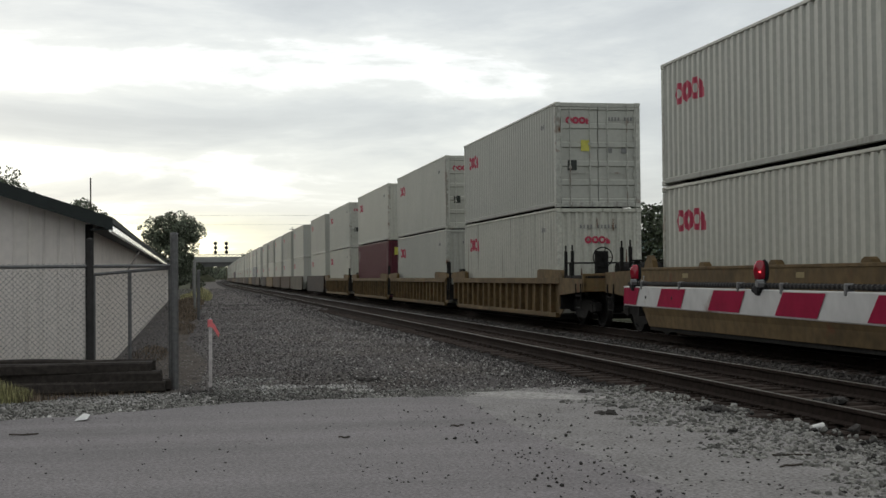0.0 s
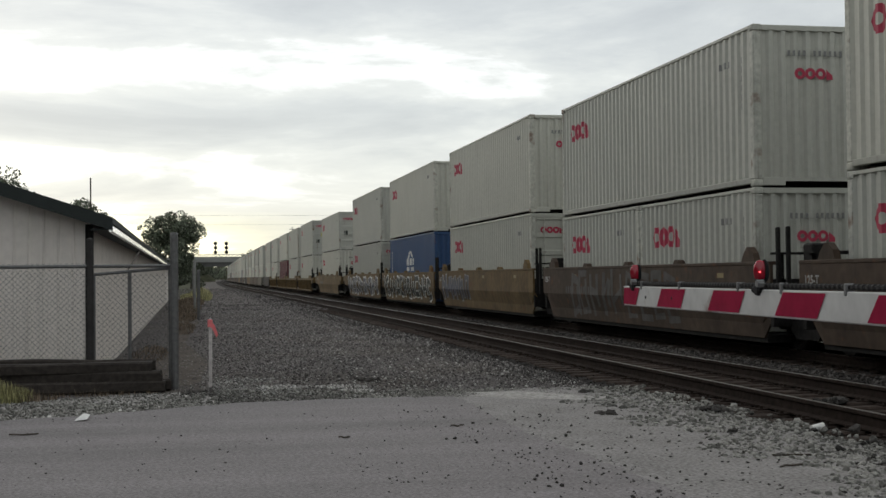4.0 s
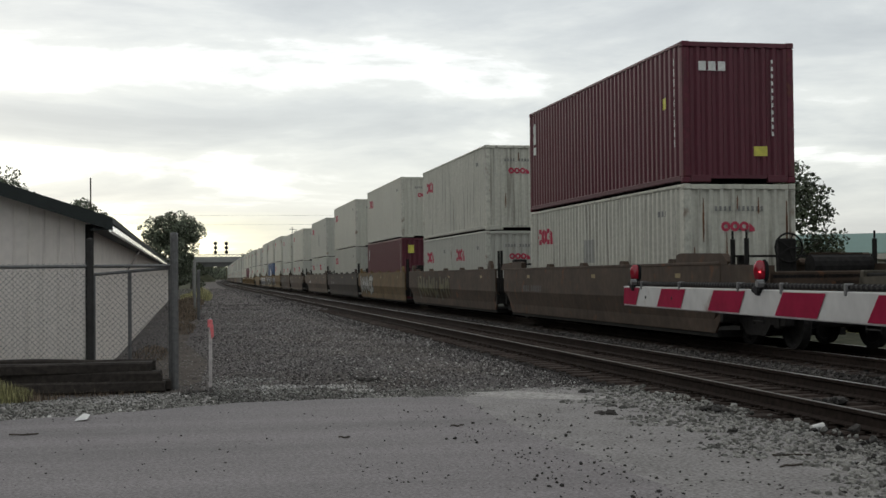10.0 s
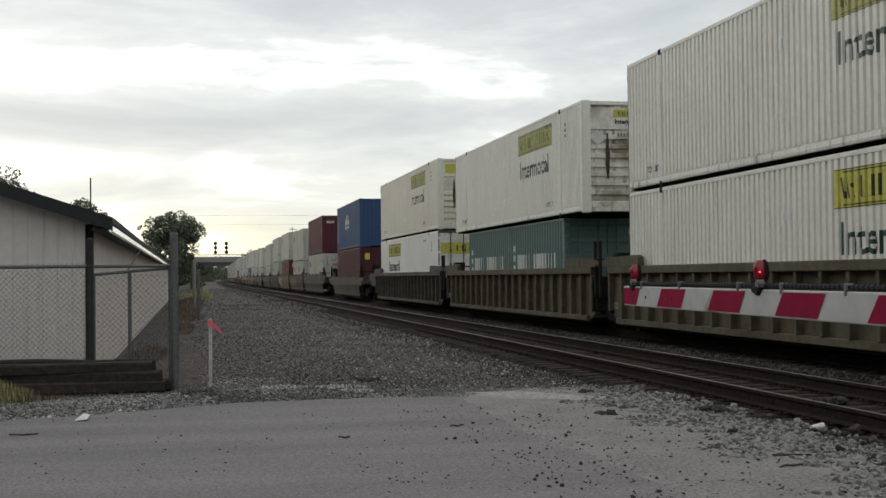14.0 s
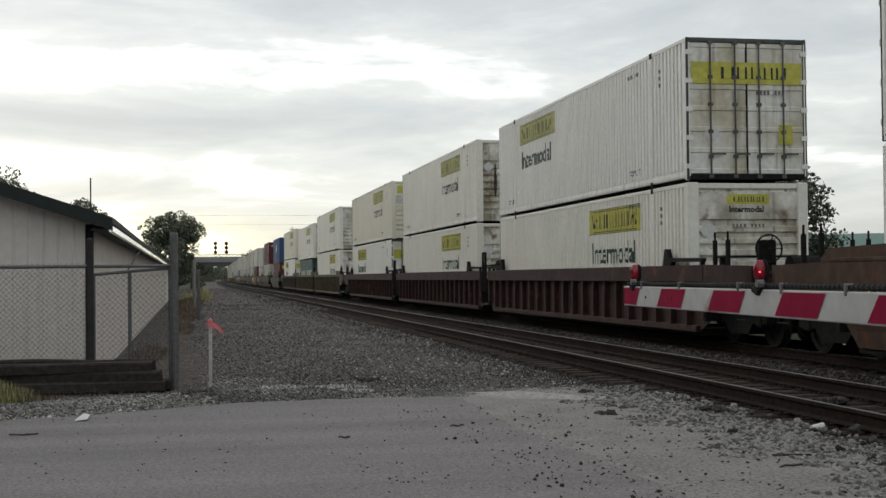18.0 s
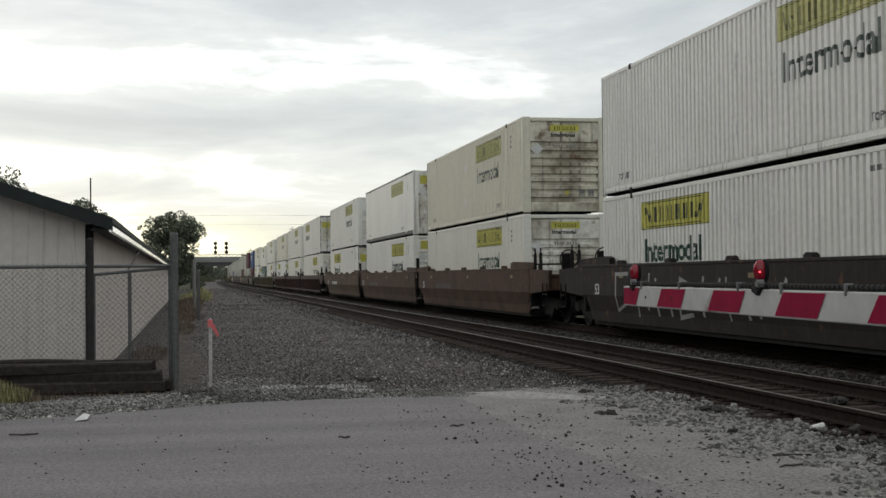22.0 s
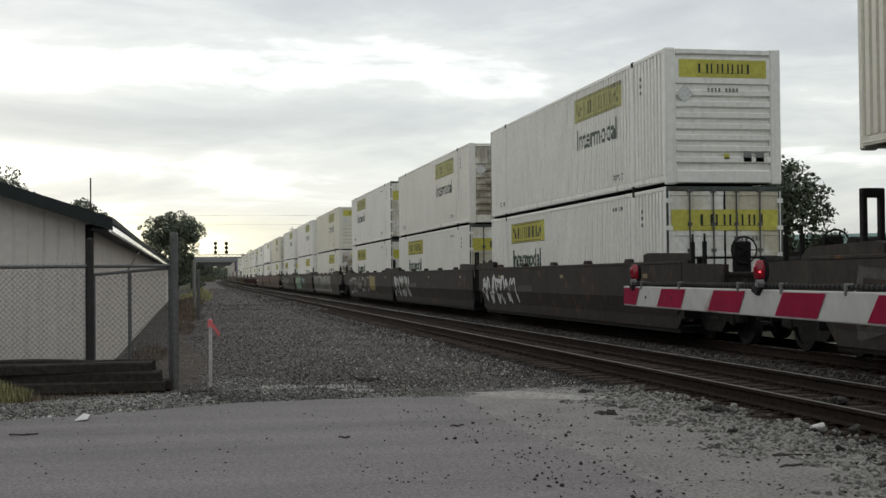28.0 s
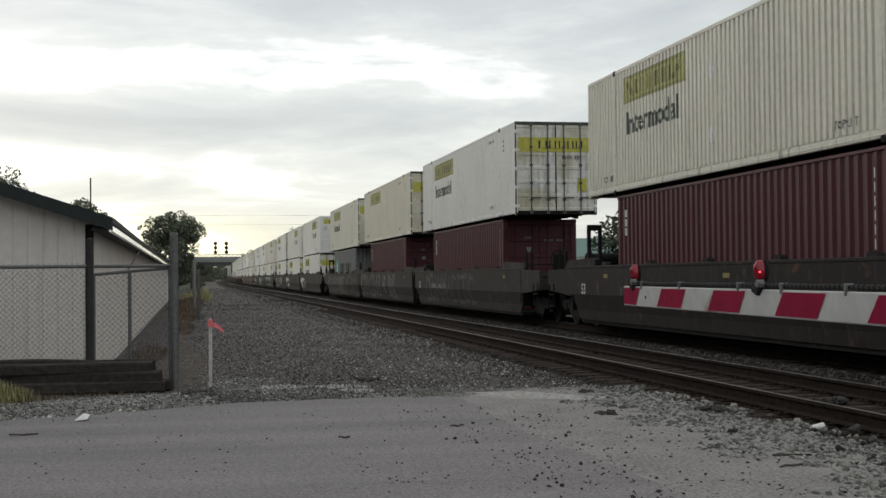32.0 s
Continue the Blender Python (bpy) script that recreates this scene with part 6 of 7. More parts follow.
def build_train():
    for i, (u, up, lo, ribbed, col, high, fe, re_, spray) in enumerate(TRAIN):
        L = 16.154 if up[0] in "JP" else 12.192
        yc = u - L / 2
        pitch = 19.68 if L > 13 else (18.0 if 10 <= i <= 14 else 15.5 if i != 15 else 15.9)
        key = (pitch, ribbed, fe, re_, high, i > 13, 19 <= i <= 21, i if i in (15, 31, 33, 34) else 0)
        if key not in WELL_KITS:
            WELL_KITS[key] = well_kit(pitch, ribbed, fe, re_, i, high, i)
        extra = []
        hl = pitch / 2
        ink = SPRAY
        fancy = {
            "M": lambda: throw_up(51, -hl + 1.0, hl - 1.2, 0.36, 1.36, 11, ink["s"], ink["w"], 0.055),
            "K": lambda: throw_up(52, -hl + 1.0, hl - 1.0, 0.36, 1.36, 13, ink["k"], ink["w"], 0.045),
            "m": lambda: throw_up(53, 1.5, hl - 1.2, 0.45, 1.36, 6, ink["s"], ink["p"], 0.035),
            "P": lambda: throw_up(54, hl - 7.0, hl - 1.5, 0.40, 1.40, 6, ink["p"], ink["k"], 0.06),
            "o": lambda: throw_up(55, -1.0, hl - 3.0, 0.45, 1.38, 6, ink["o"], ink["k"], 0.025),
            "l": lambda: throw_up(56, -2.0, hl - 3.0, 0.42, 1.36, 7, None, ink["p"], 0.025),
            "n": lambda: painted_field(61, hl - 7.4, hl - 2.0, 0.30, 1.40, ink["n"]) + throw_up(57, hl - 7.2, hl - 2.2, 0.42, 1.30, 5, None, ink["p"], 0.03) + [scrawl(62, -2.0, 1.2, 0.5, 1.3, 5, 0.05, ink["t"])],
            "Z": lambda: painted_field(63, -4.0, hl - 1.0, 0.30, 1.42, ink["p"]) + throw_up(58, -3.8, hl - 1.2, 0.30, 1.42, 14, ink["k"], ink["w"], 0.03),
            "q": lambda: painted_field(64, -3.4, -1.2, 0.6, 1.4, ink["y"]) + throw_up(59, -1.0, hl - 2.0, 0.40, 1.36, 8, None, ink["p"], 0.03),
            "v": lambda: throw_up(65, -hl + 1.5, hl - 1.6, 0.34, 1.42, 12, None, ink["f"], 0.07) + painted_field(66, -1.0, 1.6, 0.3, 1.4, ink["f"]),
            "u": lambda: throw_up(67, -3.0, hl - 3.0, 0.36, 1.40, 9, None, ink["f"], 0.06),
            "L": lambda: throw_up(60, 0.6, hl - 1.3, 0.32, 1.44, 9, ink["f"], ink["p"], 0.022) + throw_up(68, -1.3, 0.0, 0.4, 1.42, 2, None, ink["p"], 0.02) + throw_up(69, -4.6, -2.0, 0.30, 1.46, 4, ink["f"], ink["p"], 0.03)}
        for k, c in enumerate(spray):
            if c in fancy:
                extra += fancy[c]()
            elif c in "wkWt":
                extra.append(scrawl(100 + i * 7 + k, hl - 5.8, hl - 1.2, 0.4, 1.35, 9, 0.05 if c != "W" else 0.065, SPRAY[c]))
                if L < 13 and i < 8:
                    extra.append(scrawl(300 + i * 7 + k, -hl + 2.0, hl - 6.0, 0.4, 1.35, 10, 0.05, SPRAY[c]))
            else:
                extra.append(scrawl(100 + i * 7 + k, -1.0 if c != "n" else 0.5, 4.5, 0.4, 1.35, 7, 0.07, SPRAY[c]))
        if ribbed and i in (17, 18):
            extra.append(plate_text("125", hl - 1.15, 0.55, 0.2, ink["p"]))
        if not ribbed:
            extra.append(plate_bars(5.25 if L > 13 else 6.1 if pitch > 17 else 5.0, 0.87, 11, 0.17 if L > 13 else 0.12, 0.17, 0.10 if L > 13 else 0.07, WHITE_MARK if i == 22 else ink["p"] if i in (10, 33) else ink["f"]))
            for yy in (hl - 3.4, -0.6, -hl + 2.8):
                extra.append(plate_bars(yy, 1.25, 1, 0.3, 0.09, 0.05, STICKER_BROWN if i < 31 else ink["y"]))
            if L < 13 and i < 10:
                extra.append(plate_text("125-T", hl - 0.72, 1.15, 0.2, ink["p"]))
            if L > 13 and i > 21:
                extra.append(plate_text("53", hl - 1.6, 0.86, 0.36))
        lab = {TAN: "yellow-tan rusty well car platform", TAN2: "faded tan rusty well car platform", BROWN: "brown well car platform", BROWN2: "dirty dark brown well car platform", REDBROWN: "dark red-brown well car platform", OLIVE: "olive-tan rusty well car platform",
               BLACKISH: "grimy black-brown well car platform", DUSTY: "dusty grey-brown well car platform", GREYTAN: "grey-tan well car platform"}[col]
        if ribbed:
            lab = lab.replace("platform", "platform, ribbed sides")
        if spray:
            lab += " with graffiti"
        runs(WELL_KITS[key].set_up("well_car", lab + " on rails", "railway car", "well cars of the train", col, extra=extra), yc, RT)
        deep = {15: 0.08, 31: 0.07, 33: 0.03}.get(i, 0.0)
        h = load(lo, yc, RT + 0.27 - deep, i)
        load(up, yc, RT + 0.27 - deep + h + 0.02, i)


# the head of the train, far along the line: the same boxes with fewer pieces
def far_box_kit(L):
    K, W, H = Kit(), 2.438, H96
    hl, hw = L / 2, W / 2
    side = corrugated(folds(-hl + 0.15, hl - 0.15, 0.56, 0.25, 0.25), -hw + 0.012, -hw + 0.05, 0.15, H - 0.06, -hw + 0.08)
    K.put("side_panel", side, PAINT)
    K.put("side_panel", turned(side), PAINT)
    s = Solid().box(-hw, hw, -hl, hl, 0.0, 0.15, 0.02).box(-hw, hw, -hl, hl, H - 0.06, H, 0.02)
    for sx in (-1, 1):
        for sy in (-1, 1):
            s.box(*sorted((sx * hw, sx * (hw - 0.15))), *sorted((sy * hl, sy * (hl - 0.15))), 0.15, H - 0.06)
    K.put("frame", s, PAINT)
    K.put("door", Solid().box(-hw + 0.15, hw - 0.15, -hl + 0.03, -hl + 0.08, 0.15, H - 0.06).box(-0.02, 0.02, -hl + 0.0, -hl + 0.031, 0.15, H - 0.06), PAINT)
    K.put("front_wall", Solid().box(-hw + 0.15, hw - 0.15, hl - 0.08, hl - 0.03, 0.15, H - 0.06), PAINT)
    return K


def far_well_kit(pitch):
    K = Kit()
    hl = pitch / 2 - 0.6
    for sx in (-1, 1):
        K.put("side_plate", Solid().prism([(-hl, 0.5), (-hl + 0.5, 0.22), (hl - 0.5, 0.22), (hl, 0.5), (hl, 1.45), (-hl, 1.45)], *sorted((sx * 1.47, sx * 1.36)), "x"), WELL)
    K.put("well_floor", Solid().box(-1.36, 1.36, -hl + 0.4, hl - 0.4, 0.22, 0.27), STEEL_DARK)
    K.put("end_platform", Solid().box(-1.0, 1.0, -pitch / 2, pitch / 2, 0.8, 0.95), STEEL_DARK)
    K.put("truck", Solid().box(-1.05, 1.05, -pitch / 2 - 1.1, -pitch / 2 + 1.1, 0.0, 0.75, 0.2), STEEL_DARK)
    return K


def build_train_head():
    rng = random.Random(12)
    bk, wk = far_box_kit(12.192), far_well_kit(15.5)
    fm = grey_marks(12.192, H96, True)
    u, n = 110.0, 0
    while u < 640:
        yc = u - 6.096
        runs(wk.set_up("well_car", "tan and grey well car platform on rails", "railway car", "well cars of the train", rng.choice([TAN, TAN2, GREYTAN, BROWN2])), yc, RT)
        for z in (RT + 0.27, RT + 0.27 + H96 + 0.02):
            col = rng.choice(GREY + GREY + [MAROON, SLATE])
            if z > 2:
                col = rng.choice(GREY)
            # random factor that lowers each far box's colour
            dirt = rng.uniform(0.68, 0.95)
            runs(bk.set_up("shipping_container", "pale grey steel shipping container" if col in GREY else "dark steel shipping container on the train", "shipping container", "containers on the train", tuple(c * dirt for c in col),
                           extra=fm if col in GREY else ()), yc, z)
        n += 1
        u += 20.0 if n % 5 == 1 else 15.5


build_train()
build_train_head()


# ---------------------------------------------------------------- level crossing gate
def build_gate():
    g = thing("crossing_gate", "lowered red and white striped crossing gate arm with lamps", "crossing gate")
    tip, root = Vector((3.4526, 10.04, 1.264)), Vector((2.79, 1.22, 1.256))
    d = (root - tip).normalized()
    Ltot = (root - tip).length
    m = Matrix.Translation(tip) @ Matrix.Rotation(math.atan2(d.y, d.x), 4, "Z")
    inv = g

    def gp(name, s, mat, label="", parent=None, smooth=False):
        s.v = [tuple(m @ Vector(v)) for v in s.v]
        return part(name, s, mat, parent or inv, label, smooth)
    h = 0.077
    # local x runs from the tip to the root; the face towards the camera is at -y ... the far face at +y
    arm = gp("arm", Solid().box(0, Ltot, -0.018, 0.018, -h, h, 0.006), GATE_WHITE, "white sheeted gate arm")
    side = 1 if (m.to_3x3() @ Vector((0, 1, 0))).dot(Vector(EYE) - tip) > 0 else -1
    lean = 0.125
    for k in range(8):
        a, b = (0.004, 0.374) if k == 0 else (0.955 + 1.168 * (k - 1), 1.54 + 1.168 * (k - 1))
        zb, zt, f = -0.066, 0.065, side * 0.0215
        p = [(a, f, zb), (b, f, zb), (b + lean * 0.9, f, zt), (a + (lean if k else 0.02), f, zt)]
        q = [(c[0], -c[1], c[2]) for c in p]
        gp("stripe", Solid().add(p + q, [(0, 1, 2, 3), (7, 6, 5, 4)]), GATE_RED, "red sheeting stripe", arm)
    gp("cable", Solid().pipe([(0.1 + 0.4 * i, 0.0, h + 0.020 + 0.004 * math.sin(2.1 * i)) for i in range(int(Ltot / 0.4))], 0.013, 8), PLASTIC_BLACK, "black lamp cable")
    wrap = Solid()
    for i in range(int(Ltot / 0.055)):
        wrap.rod((0.14 + 0.055 * i, 0.0, h + 0.020), (0.16 + 0.055 * i, 0.0, h + 0.023), 0.0165, 7)
    gp("cable_wrap", wrap, POST_DARK, "spiral wrap of the cable")
    for x, z in ((0.65, -0.004), (1.33, 0.0)):
        gp("bolt_hole", Solid().rod((x, side * 0.0185, z), (x, side * 0.0235, z), 0.012, 8), PLASTIC_BLACK, "", arm)
    for x in (0.527, 1.497, 2.69, 3.384, 4.219, 5.4, 6.6):
        gp("clip", Solid().box(x - 0.016, x + 0.016, -0.024, 0.024, h - 0.022, h + 0.040, 0.006), GALV, "grey cable clip", arm)
    for x, lit in ((0.285, False), (3.02, True)):
        bx = Solid().box(x - 0.085, x + 0.075, -0.03, 0.03, h - 0.022, h + 0.022, 0.014).box(x - 0.03, x + 0.05, -0.034, 0.034, h - 0.035, h + 0.03, 0.012).rod((x, 0, h + 0.02), (x, 0, h + 0.06), 0.03, 10)
        lamp = gp("lamp", bx, PLASTIC_BLACK, "gate lamp on a black bracket")
        mm = Matrix.Translation((x, 0, h + 0.105)) @ Matrix.Rotation(radians(90), 4, "X")
        gp("lamp_body", Solid().lathe([(0.012, -0.06), (0.03, -0.052), (0.048, -0.03), (0.052, 0.0), (0.048, 0.03), (0.03, 0.052), (0.012, 0.06)], 18, mm @ Matrix.Diagonal((0.52, 1.26, 0.66, 1))), LENS, "dark red glass lamp lens", lamp, True)
        gp("lamp_back", Solid().lathe([(0.02, -0.06), (0.042, -0.056), (0.055, -0.035), (0.054, -0.02), (0.02, -0.02)], 16, Matrix.Translation((x, -side * 0.006, h + 0.105)) @ Matrix.Rotation(radians(90) * (1 if side < 0 else -1), 4, "X") @ Matrix.Diagonal((0.52, 1.24, 0.70, 1))), PLASTIC_BLACK, "black lamp back", lamp, True)
        gp("bolt", Solid().rod((x + 0.10, side * 0.02, h + 0.035), (x + 0.10, side * 0.06, h + 0.035), 0.022, 8), GALV, "", lamp)
        if lit:
            gp("bulb", Solid().lathe([(0.002, -0.005), (0.0055, -0.003), (0.0055, 0.003), (0.002, 0.005)], 10, Matrix.Translation((x + 0.031, side * 0.014, h + 0.10)) @ Matrix.Rotation(radians(90), 4, "Y")), LENS_LIT, "glowing red bulb", lamp)
    # the mast that carries the arm, beside the road
    rx, ry = root.x, root.y
    s = Solid().rod((rx, ry - 0.35, -0.02), (rx, ry - 0.35, 1.9), 0.065, 14).box(rx - 0.2, rx + 0.2, ry - 0.55, ry - 0.15, 0.0, 0.05, 0.01)
    part("mast", s, GALV, g, "galvanised gate mast")
    part("gate_mechanism", Solid().box(rx - 0.16, rx + 0.16, ry - 0.28, ry + 0.14, 1.0, 1.48, 0.03), GALV, g, "grey gate mechanism box")


# ---------------------------------------------------------------- metal building, fence, timbers, stake
def build_shed():
    b = thing("metal_building", "long low cream metal building with a dark green roof", "building")
    xc, y0, y1 = -1.37, 19.42, 98.0
    eave, wide = 2.21, 14.0
    ridge_x = xc - wide / 2
    slope = 0.325
    ridge = eave + slope * wide / 2
    # walls
    s = Solid()
    s.prism([(y0, -0.16), (y1, -0.16), (y1, eave + 0.1), (y0, eave + 0.1)], xc - 0.12, xc, "x")
    side = part("wall", s, WALL_PANEL, b, "cream metal side wall")
    s = Solid()
    s.prism([(xc - wide, -0.16), (xc - 0.12, -0.16), (xc - 0.12, eave + 0.1), (ridge_x, ridge + 0.1), (xc - wide, eave + 0.1)], y0, y0 + 0.12, "y")
    front = part("wall", s, WALL_PANEL, b, "cream metal gable wall")
    s = Solid()
    s.prism([(xc - wide, -0.16), (xc - 0.12, -0.16), (xc - 0.12, eave + 0.1), (ridge_x, ridge + 0.1), (xc - wide, eave + 0.1)], y1 - 0.12, y1, "y")
    part("wall", s, WALL_PANEL, b)
    part("wall", Solid().box(xc - wide, xc - wide + 0.12, y0 + 0.12, y1 - 0.12, -0.16, eave + 0.1), WALL_PANEL, b)
    # upright ribs of the siding
    rib = Solid().prism([(-0.022, 0.0), (-0.012, -0.02), (0.012, -0.02), (0.022, 0.0)], 0.0, 1.0, "z")
    x = xc - 0.25
    while x > xc - wide + 0.2:
        top = eave + 0.05 + slope * min(xc - x, x - (xc - wide))
        r = Solid(); r.v = [(a + x, bb + y0, -0.16 + c * (top + 0.16)) for a, bb, c in rib.v]; r.f = rib.f
        part("siding_rib", r, WALL_PANEL, front)
        x -= 0.205
    y = y0 + 0.3
    while y < y0 + 60:
        r = Solid(); r.v = [(xc - bb, y + a, -0.16 + c * (eave + 0.16)) for a, bb, c in rib.v]; r.f = rib.f
        part("siding_rib", r, WALL_PANEL, side)
        y += 0.3
    # roof: two slopes with an overhang, raised seams on the near slope, trims and gutter
    over, lift = 0.32, 0.02
    for sgn in (1, -1):
        xe = xc + over if sgn > 0 else xc - wide - over
        ze = eave - slope * over + 0.1 + lift
        r = part("roof", Solid().prism([(ridge_x, ridge + 0.1 + lift), (xe, ze), (xe, ze + 0.09), (ridge_x, ridge + 0.2 + lift)], y0 - 0.35, y1 + 0.3, "y"), ROOF_GREEN, b, "dark green metal roof slope")
        part("rake_trim", Solid().prism([(ridge_x, ridge + 0.02), (xe, ze - 0.10), (xe, ze + 0.07), (ridge_x, ridge + 0.2 + lift)], y0 - 0.39, y0 - 0.352, "y"), ROOF_GREEN, r, "dark green rake trim")
        if sgn > 0:
            part("gutter", Solid().prism([(xe - 0.05, ze - 0.12), (xe + 0.0, ze - 0.11), (xe - 0.02, ze - 0.012), (xe - 0.05, ze - 0.012)], y0 - 0.35, y1 + 0.3, "y"), GUTTER, r, "pale metal gutter catching the light")
            part("soffit", Solid().box(xc, xe - 0.055, y0 - 0.3, y1, ze - 0.09, ze - 0.065), ROOF_GREEN, r)
    part("downspout", Solid().pipe([(xc + 0.0, y0 - 0.04, 0.0), (xc + 0.0, y0 - 0.04, eave - 0.05)], 0.035, 8), STEEL_DARK, b, "dark downspout")
    part("corner_trim", Solid().box(xc - 0.085, xc + 0.012, y0 - 0.012, y0 + 0.085, -0.16, eave + 0.02), STEEL_DARK, b, "dark corner trim")
    part("eave_brace", Solid().rod((xc + 0.0, 29.5, 1.55), (xc + 0.30, 29.5, 2.05), 0.03, 6), GUTTER, b, "pale diagonal brace")


def chain_link(x0, x1, y, z0, z1, step=0.07, r=0.0019):
    s = Solid()
    h = z1 - z0

    def wire(a, b):
        (xa, za), (xb, zb) = a, b
        d = math.hypot(xb - xa, zb - za) or 1
        nx, nz = -(zb - za) / d * r, (xb - xa) / d * r
        s.add([(xa - nx, y, za - nz), (xb - nx, y, zb - nz), (xb + nx, y, zb + nz), (xa + nx, y, za + nz),
               (xa, y - r, za), (xb, y - r, zb)], [(0, 1, 5, 4), (4, 5, 2, 3), (3, 2, 1, 0)])
    k = x0 - h
    while k < x1:
        a, b = max(k, x0), min(k + h, x1)
        if b > a:
            wire((a, z0 + a - k), (b, z0 + b - k))
            wire((a, z1 - (a - k)), (b, z1 - (b - k)))
        k += step
    return s


def build_fence():
    f = thing("chain_link_fence", "grey chain-link fence with steel posts before the building", "fence")
    y = 17.25
    part("top_rail", Solid().rod((-9.0, y, 1.60), (-0.2, y, 1.605), 0.022, 8), GALV, f)
    part("mesh", chain_link(-9.0, -1.27, y + 0.02, 0.0, 1.645), WIRE, f, "chain-link wire mesh")
    for x in (-9.0, -6.6, -4.0):
        part("post", Solid().rod((x, y, -0.06), (x, y, 1.65), 0.03, 10), GALV, f)
    part("gate_post", Solid().rod((-1.235, y, -0.16), (-1.235, y, 1.93), 0.045, 12).lathe([(0.05, 1.93), (0.04, 1.96), (0.0, 1.97)], 12, Matrix.Translation((-1.235, y, 0))), POST_DARK, f, "thick dark gate post")
    part("gate_post", Solid().rod((-0.18, y - 0.1, -0.16), (-0.18, y - 0.1, 2.0), 0.05, 12).lathe([(0.055, 2.0), (0.04, 2.03), (0.0, 2.035)], 12, Matrix.Translation((-0.18, y - 0.1, 0))), GALV, f, "tall grey corner post")
    gate = part("gate_frame", Solid().pipe([(-1.19, y + 0.04, 0.08), (-1.19, y + 0.04, 1.50), (-0.24, y + 0.04, 1.575), (-0.24, y + 0.04, 0.1), (-1.19, y + 0.04, 0.08)], 0.02, 8), GALV, f, "sagging gate frame")
    part("stile", Solid().rod((-0.745, y + 0.04, 0.08), (-0.745, y + 0.04, 1.54), 0.024, 8), GALV, gate)
    part("mesh", chain_link(-1.16, -0.24, y + 0.05, 0.08, 1.5), WIRE, gate, "chain-link wire mesh")
    # further posts of the boundary along the track
    for yy in (48, 62, 80, 105, 140):
        p = thing("fence_post", "weathered grey post beside dry weeds", "post", "posts along the boundary")
        xx = {48: 0.35, 62: 0.28, 80: 0.3, 105: 0.35, 140: 0.6}[yy]
        part("shaft", Solid().rod((xx, yy, -0.16), (xx, yy, 2.25 if yy in (62, 105) else 1.7), 0.06, 10), CONCRETE if yy in (62,) else GALV, p)
        part("cap", Solid().lathe([(0.07, 0), (0.05, 0.04), (0.0, 0.05)], 10, Matrix.Translation((xx, yy, 2.25 if yy in (62, 105) else 1.7))), GALV, p)


def build_timbers():
    rng = random.Random(6)
    rows = ((16.72, 0.095, -0.30, 6.5), (16.98, 0.095, -0.22, 6.6), (17.0, 0.095, -0.6, 7.0), (16.74, 0.222, -0.34, 6.2), (16.98, 0.222, -0.40, 6.4), (16.80, 0.345, -0.46, 6.0), (17.04, 0.345, -0.42, 6.4))
    for i, (y, z, xr, ln) in enumerate(rows):
        t = Solid().box(-ln, 0, -0.115, 0.115, -0.065, 0.075, 0.022)
        # warped by age: bowed along its length, worn at the edges
        bow, dip = rng.uniform(-0.035, 0.035), rng.uniform(-0.02, 0.012)
        cut = [-ln * k / 9 for k in range(10)]
        t = Solid()
        for k, xx in enumerate(cut):
            e, c = rng.uniform(-0.008, 0.008), math.sin(math.pi * k / 9)
            w0, w1, hh = 0.108 + rng.uniform(-0.006, 0.008), 0.108 + rng.uniform(-0.006, 0.008), 0.07 + rng.uniform(-0.010, 0.006)
            pr = [(-w0, -0.05), (-w0 + 0.016, -0.066), (w1 - 0.016, -0.066), (w1, -0.05), (w1, hh - 0.022), (w1 - 0.024, hh), (-w0 + 0.024, hh + e), (-w0, hh - 0.022)]
            t.v += [(xx + (rng.uniform(-0.02, 0.02) if k in (0, 9) else 0), u + bow * c, z + dip * c) for u, z in pr]
        t.f = [(8 * k + j, 8 * k + (j + 1) % 8, 8 * k + 8 + (j + 1) % 8, 8 * k + 8 + j) for k in range(9) for j in range(8)]
        t.f += [tuple(range(8))[::-1], tuple(range(72, 80))]
        ob = plain("timber", t, TIMBER, "old blackened timber beam stacked before the fence", "timber beam", group="stacked timbers")
        ob.matrix_basis = pose(xr, y if i != 2 else 17.22, z, rng.uniform(-5, 5), (0.1, 0.0, 0.2, 0.75, 0.35, 0.2, 0.95)[i], rng.uniform(-1.6, 1.6))


